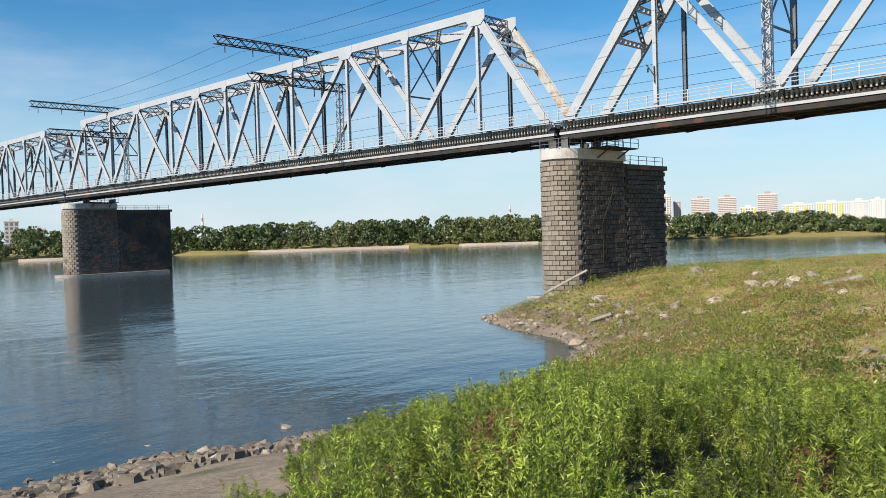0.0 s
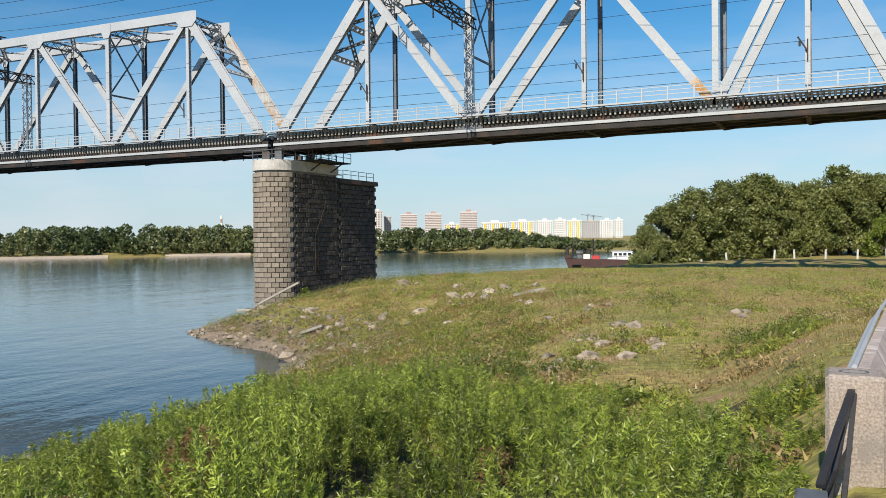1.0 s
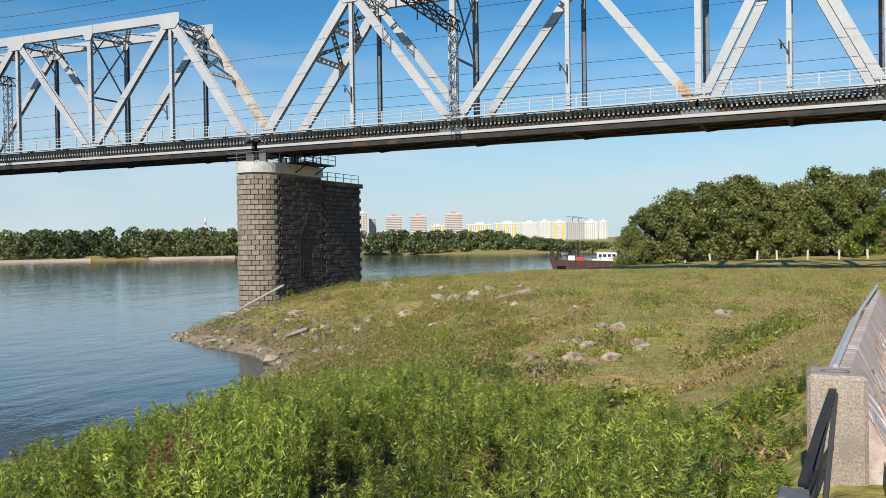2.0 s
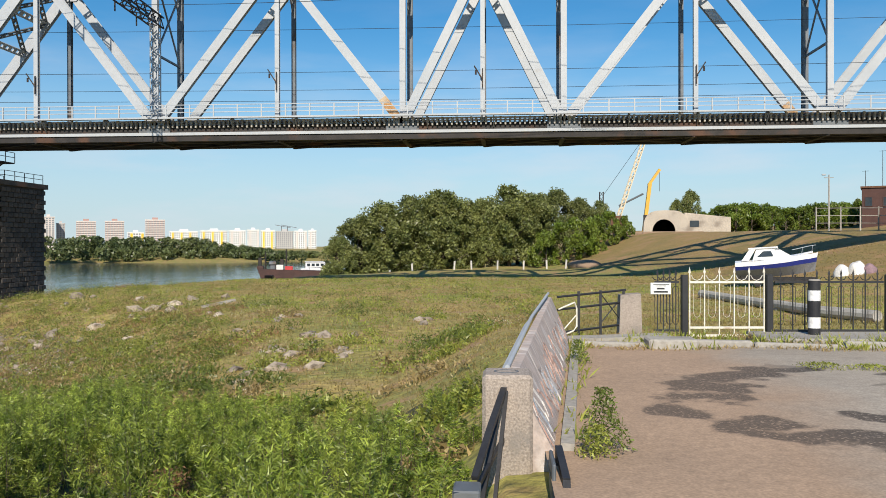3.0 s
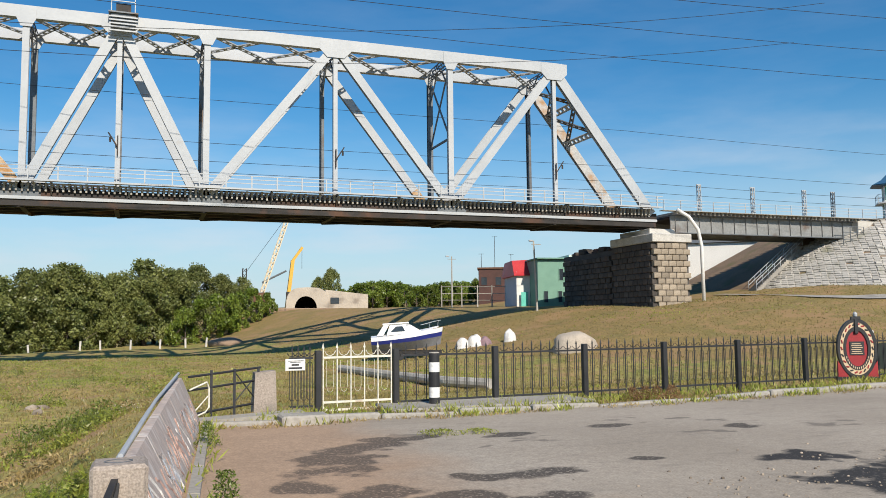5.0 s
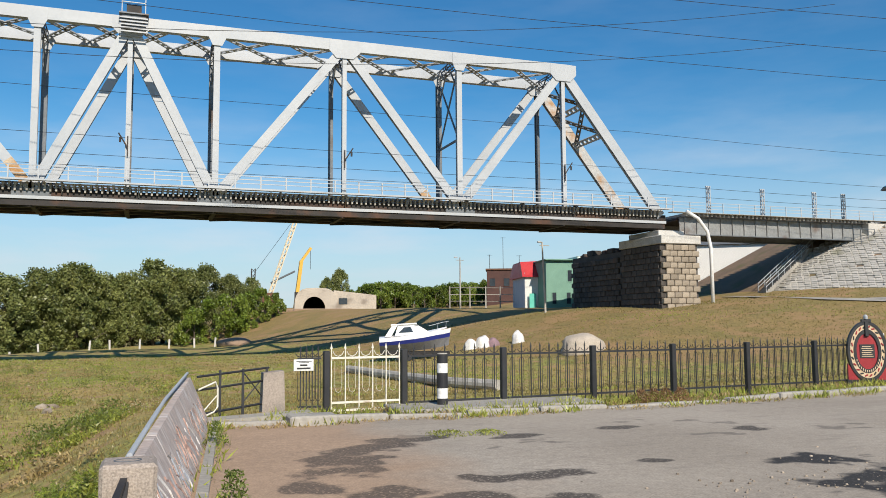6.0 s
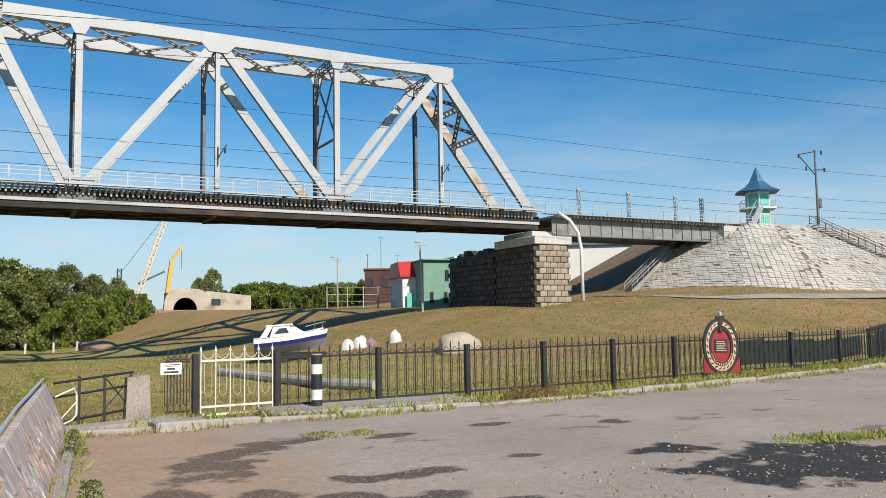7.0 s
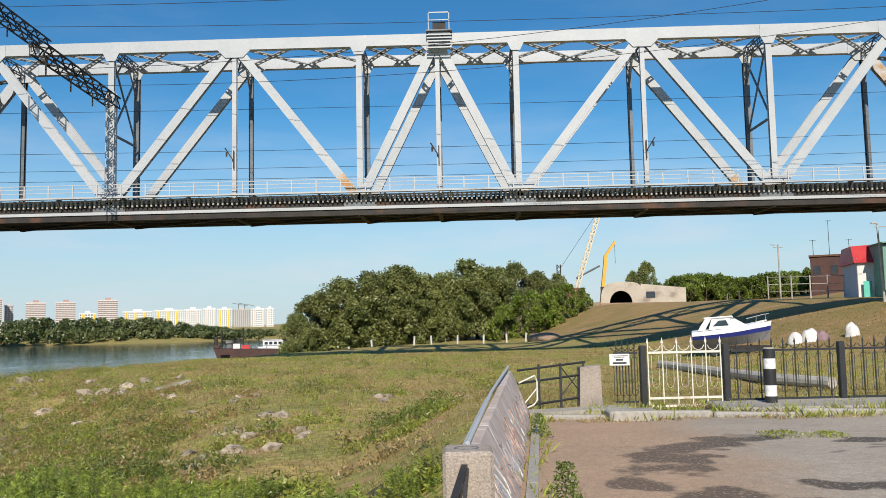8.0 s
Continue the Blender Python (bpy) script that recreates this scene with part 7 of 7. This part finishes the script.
def weed(x, y, h, w, mt, lab):
    n = int(1300 * w * h / 0.3) + 150
    a = rng.uniform(0, 6.28, n)
    t = rng.uniform(0.05, 1, n)
    r = w * np.sqrt(rng.uniform(size=n)) * (1 - 0.75 * t)
    c = np.stack([r * np.cos(a), r * np.sin(a), h * t], 1)
    o = part("weed", leaves("weed", c, 0.05, 0.28, mt), None)
    tagged(o, lab, "weed", "weeds", "stuff")
    o.location = (x, y, 0.0)


weed(0.80, 7.2, 0.52, 0.27, LEAF_WEED, "leafy green weed beside the parapet")
weed(0.72, 7.0, 0.26, 0.2, BLADE_GREEN, "leafy green weed beside the parapet")
weed(1.05, 12.3, 0.34, 0.22, LEAF_SHRUB, "low green weed beside the parapet")
chips = Shape()
for _ in range(900):
    x, y = 8.7 + 2.0 * rng.normal(), 6.6 + 0.95 * rng.normal()
    if noise.noise((x * 1.1, y * 1.1, 3.0)) < -0.15 or x > 14 or y > 9.2:
        continue
    r = 0.005 + 0.014 * rng.uniform() ** 2
    chips.block(x - r, x + r, y - r * 0.8, y + r * 0.8, -0.02, r * 0.9, r * 0.4)
tagged(part("stone_chips", chips, ROCK, None), "loose stone chips on the dark worn patch of the lot", "gravel", "", "stuff")
pts = np.array([(9.6 + 2.4 * f + 0.25 * rng.normal(), 7.95 - 0.75 * f + 0.16 * rng.normal(), 0.0) for f in rng.uniform(size=1500)])
d = unit(np.concatenate([rng.normal(size=(len(pts), 2)) * 0.7, np.ones((len(pts), 1))], 1))
L = rng.uniform(0.04, 0.13, (len(pts), 1))
tagged(part("verge_grass", quads("verge_grass", pts + d * L * 0.4, d * L * 0.5, unit(np.cross(d, rng.normal(size=d.shape))) * 0.010, BLADE_GREEN), None), "thin green grass along the rim of the worn patch", "grass", "", "stuff")
for x in (9.6, 9.9, 10.2, 10.6):
    weed(x, lot_edge(x) + 0.45, 0.3, 0.28, BLADE_DRY, "dry reddish weed by the kerb")
for x, y, w in ((4.4, 12.1, 0.5), (5.0, 12.0, 0.4)):
    weed(x, y, 0.06, w, BLADE_GREEN, "flat grass patch growing through the asphalt")


def tree_meshes(height, spread, clumps, per, leaf):
    tr, pts = Shape(), []
    tr.cyl((0, 0, -0.3), (0.1, 0, height * 0.45), 0.028 * height, 0.016 * height, 8, False).cyl((0.1, 0, height * 0.45), (0.0, 0.1, height * 0.9), 0.016 * height, 0.004 * height, 6, False)
    for i in range(clumps):
        t = rng.uniform() ** 0.8
        z = height * (0.03 + 0.89 * t)
        R = spread * math.sqrt(max(0.08, 1 - ((t - 0.32) / 0.70) ** 2)) * rng.uniform(0.35, 0.95)
        a = rng.uniform(0, 6.28)
        c = np.array([R * math.cos(a), R * math.sin(a), z])
        if i % 2 == 0:
            tr.cyl((0.05, 0, max(0.8, z - R * 0.8)), c, 0.008 * height, 0.002 * height, 5, False)
        g = rng.normal(size=(per, 3))
        g = unit(g) * rng.uniform(0.15, 1.0, (per, 1)) ** 0.6 * (spread * rng.uniform(0.13, 0.27)) * np.array([0.9, 0.9, 1.1])
        pts.append(c + g)
    return tr.mesh("trunk"), leaves("crown", np.concatenate(pts), leaf, 0.55, LEAF_TREE, 0.3)


TREES = [tree_meshes(13.0, 5.0, 150, 140, 0.40) for _ in range(4)]
SHRUBS = [tree_meshes(4.2, 2.7, 22, 130, 0.32) for _ in range(3)]
for tr, cr in TREES + SHRUBS:
    tr.materials.append(BARK)
for _, cr in SHRUBS:
    cr.materials.clear()
    cr.materials.append(LEAF_SHRUB)


def plant(name, label, cat, group, kit, x, y, h, full, wide=1.0, sink=0.0):
    o = thing(name, label, cat, group, (x, y, land(x, y) - sink))
    for nm, me in zip(("trunk", "crown"), kit):
        part(nm, me, None, o)
    o.rotation_euler = (0, 0, rng.uniform(0, 6.28))
    s = h / full
    o.scale = (s * wide, s * wide, s)
    return o


for i, (a, e, d, w) in enumerate(((-11.4, 0.5, 132, 0.9), (-10.0, 1.9, 135, 1.0), (-8.2, 2.9, 136, 1.05), (-6.3, 3.35, 138, 1.0), (-4.2, 3.75, 138, 1.0), (-2.6, 3.0, 141, 0.8), (-1.4, 3.1, 140, 0.85), (0.4, 4.05, 140, 1.0), (2.2, 3.5, 142, 0.95),
                                 (3.6, 3.75, 146, 0.85), (5.2, 3.1, 148, 0.9), (6.6, 2.9, 150, 0.9), (-5.2, 2.6, 150, 1.1), (1.0, 3.2, 154, 1.1))):
    x, y = polar(a, d)
    plant("tree", "full leafy green riverside tree on the meadow", "tree", "riverside trees", TREES[i % 4], x, y, up_at(d, e) - land(x, y) + 0.5, 13.0, w * 1.05)
for i, (a, e, d) in enumerate(((4.2, 1.6, 134), (5.3, 1.9, 136), (6.4, 2.0, 138), (7.3, 2.3, 141), (8.1, 2.0, 143), (3.0, 1.0, 133), (8.6, 1.6, 150))):
    x, y = polar(a, d)
    plant("shrub", "bright green leafy shrub at the wood's edge", "shrub", "hill shrubs", SHRUBS[i % 3], x, y, up_at(d, e) - land(x, y), 4.2, 0.85)
for i in range(34):
    a = 13.4 + 11.4 * i / 33 + rng.uniform(-0.3, 0.3)
    d = 156 + 24 * rng.uniform()
    x, y = polar(a, d)
    e = 2.0 + 0.35 * step(15.5, 18, a) + 0.3 * step(18.5, 20.5, a) + 0.7 * max(0.0, math.sin((a - 13) * 0.62)) - (d < 160) * 0.5
    plant("shrub", "dark green shrub on the hillside", "shrub", "hill shrubs", SHRUBS[i % 3], x, y, up_at(d, e) - land(x, y), 4.2, 1.0)
for a, e in ((12.6, 3.7), (11.7, 3.1), (24.2, 2.8), (22.6, 2.9)):
    x, y = polar(a, 178)
    plant("tree", "slender young green tree behind the hangar", "tree", "young trees", TREES[1], x, y, up_at(178, e) - land(x, y), 13.0, 0.7)
# ivy-like shrub at the pier's foot
for (x, y, h) in ((-53.2, 76.5, 2.0), (-53.0, 78.0, 1.4)):
    plant("shrub", "green shrub growing against the pier", "shrub", "pier shrubs", SHRUBS[0], x, y, h, 4.2, 0.9)

# woods on the far bank
cs = []
for i in range(560):
    a = -92 + 79 * rng.uniform()
    d = 409 + 62 * rng.uniform() ** 1.4
    h = 12.5 + 3.5 * noise.noise((a * 0.8, 3.0, 1.0)) + rng.uniform(-2, 2.0)
    if a > -31:
        h = (10.8 + rng.uniform(-1.6, 1.0)) * (1 - 0.80 * step(-22, -14.3, a))
    if d < 416:
        h *= rng.uniform(0.35, 0.6)
    x, y = polar(a, d)
    z = land(x, y)
    m = 150
    for k in range(3):
        c = np.array([x + rng.normal() * 1.6, y + rng.normal() * 1.6, z + h * (0.28 + 0.24 * k)])
        g = unit(rng.normal(size=(m // 3 + 20, 3))) * np.array([1, 1, 0.8]) * (2.0 + 0.14 * h) * (1.12 - 0.22 * k) * rng.uniform(0.7, 1, (m // 3 + 20, 1))
        cs.append(c + g)
woods = part("far_woods", leaves("far_woods", np.concatenate(cs), 1.35, 0.8, LEAF_FAR), None)
tagged(woods, "green riverside woods on the far bank", "woods", "", "stuff")
SAND = mat("pale_sand", (0.52, 0.43, 0.32), (0.46, 0.38, 0.29), 0.1, 0.95, 0, 0.1, 1)
for a0, a1 in ((-58.5, -47.5), (-44, -38.5), (-72.5, -69)):
    s = Shape()
    for i in range(13):
        a = a0 + (a1 - a0) * i / 12
        w = 5.0 * math.sin(math.pi * min(0.97, max(0.03, i / 12)))
        for d, z in ((404 - w, WATER + 0.02), (405.5, WATER + 1.1)):
            s.v.append((*polar(a, d), z))
    for i in range(12):
        s.f.append((2 * i, 2 * i + 1, 2 * i + 3, 2 * i + 2))
    setting("sand_bar", s, SAND, "pale sand bar on the far shore", "sand bar")

# ---- stones on the bank ----
STONE_ME = []
for k in range(7):
    bm = bmesh.new()
    bmesh.ops.create_icosphere(bm, subdivisions=1, radius=1.0)
    for v in bm.verts:
        q = 1 + 0.45 * noise.noise(v.co * 1.3 + Vector((k * 7.0, 0, 0)))
        v.co = Vector((v.co.x * q, v.co.y * q * 0.75, v.co.z * q * 0.5))
    me = bpy.data.meshes.new("bank_stone")
    bm.to_mesh(me)
    bm.free()
    me.materials.append(ROCK)
    STONE_ME.append(me)


def bank_stone(x, y, s, lab):
    o = tagged(new("bank_stone", STONE_ME[int(rng.integers(7))]), lab, "stone", "bank stones")
    o.location = (x, y, max(WATER - 0.1, land(x, y)) + 0.02 * s)
    o.rotation_euler = (rng.uniform(-0.5, 0.5), rng.uniform(-0.5, 0.5), rng.uniform(0, 6.28))
    o.scale = (s, s, s * rng.uniform(0.7, 1.2))


made = 0
while made < 150:
    x, y = rng.uniform(-52, -14), rng.uniform(37, 62)
    g = shore_gap(x, y)
    if 0.4 < g < 7.5 or (7.5 <= g < 16 and rng.uniform() < 0.2):
        bank_stone(x, y, rng.uniform(0.18, 0.42) if rng.uniform() < 0.75 else rng.uniform(0.45, 0.75), "pale broken limestone on the bank")
        made += 1
for (t_az, t_d, s) in ((-21.0, 60, 0.7), (-24.5, 58, 0.7), (-18.9, 60, 0.55), (-22.5, 55, 0.6), (-27, 56, 0.7), (-16.5, 52, 0.4)):
    x, y = polar(t_az, t_d)
    bank_stone(x, y, s, "large pale boulder on the grassy bank")
made = 0
while made < 60:             # broken rock showing through the weeds
    x, y = rng.uniform(-24, -3), rng.uniform(20, 44)
    if noise.noise((x * 0.22, y * 0.22, 3.0)) > 0.12 and shore_gap(x, y) > 5:
        bank_stone(x, y, rng.uniform(0.15, 0.45), "pale rough rock half sunk in the weedy bank")
        made += 1
made = 0
while made < 82:
    x, y = rng.uniform(-33, -17), rng.uniform(4, 24)
    g = shore_gap(x, y)
    if -2.6 < g < 8.0 and noise.noise((x * 0.35, y * 0.35, 5.0)) > -0.25 - 0.2 * (g > 0):
        bank_stone(x, y, 0.13 + 0.34 * rng.uniform() ** 2, "wet brown and pale stone at the waterline")
        made += 1
gravel = Shape()
for _ in range(8500):
    if rng.uniform() < 0.5:
        x, y = rng.uniform(-52, -20), rng.uniform(36, 60)
        lim = 8.0
    else:
        x, y = rng.uniform(-33, -20), rng.uniform(2, 24)
        lim = 8.5
    g = shore_gap(x, y)
    if -0.6 < g < lim:
        z = land(x, y)
        s = 0.04 + (0.17 if lim < 8.2 else 0.27) * rng.uniform() ** 2
        a = rng.uniform(0, 3.1)
        u, w = Vector((math.cos(a), math.sin(a), 0)) * s, Vector((-math.sin(a), math.cos(a), 0)) * s * 0.7
        o = Vector((x, y, z - 0.02))
        top = Vector((0, 0, s * 0.9))
        gravel.hexa([o - u - w, o + u - w, o + u + w, o - u + w], [o - u * 0.6 - w * 0.6 + top, o + u * 0.7 - w * 0.5 + top * 0.8, o + u * 0.6 + w * 0.6 + top, o - u * 0.6 + w * 0.5 + top * 0.7])
tagged(part("gravel", gravel, ROCK, None), "loose gravel and small stones on the bank", "gravel", "", "stuff")
for (a, c, w, lab) in (((-55.5, 70.6, -5.4), (-50.6, 71.6, -2.9), 0.42, "pale concrete beam leaning on the bank"), ((-54, 66.5, -5.5), (-49.5, 65, -5.35), 0.5, "grey driftwood plank at the waterline"), ((-53.5, 65.2, -5.4), (-49.0, 66.6, -5.15), 0.4, "grey driftwood plank at the waterline"), ((-54.5, 68, -5.45), (-50.5, 64.2, -5.2), 0.35, "grey driftwood plank at the waterline")):
    o = part("plank", Shape().beam(a, c, w, 0.2), CONCRETE if "concrete" in lab else TIMBER, None)
    tagged(o, lab, "plank", "planks")
for a, d, s in ((-19.4, 53, 1.6), (-34.5, 60, 1.2)):
    x, y = polar(a, d)
    tagged(part("plank", Shape().beam((x - s * 0.6, y - 0.3, land(x, y) + 0.02), (x + s * 0.6, y + 0.4, land(x + s, y) + 0.35), 0.4, 0.16), CONCRETE, None), "broken pale concrete slab on the bank", "slab", "planks")
# gravel path below the embankment
s = Shape()
PTS = [ground_hit(az, el) for az, el in ((38.8, 1.42), (41, 1.33), (44, 1.1), (47, 0.98), (50, 1.0), (53, 1.0), (57, 0.9))]
for x, y in PTS:
    w = 1.1
    for k in (-1, 1):
        s.v.append((x, y + k * w, land(x, y + k * w) + 0.14))
for i in range(len(PTS) - 1):
    s.f.append((2 * i, 2 * i + 2, 2 * i + 3, 2 * i + 1))
setting("path", s, CONCRETE, "pale gravel footpath below the embankment", "path")
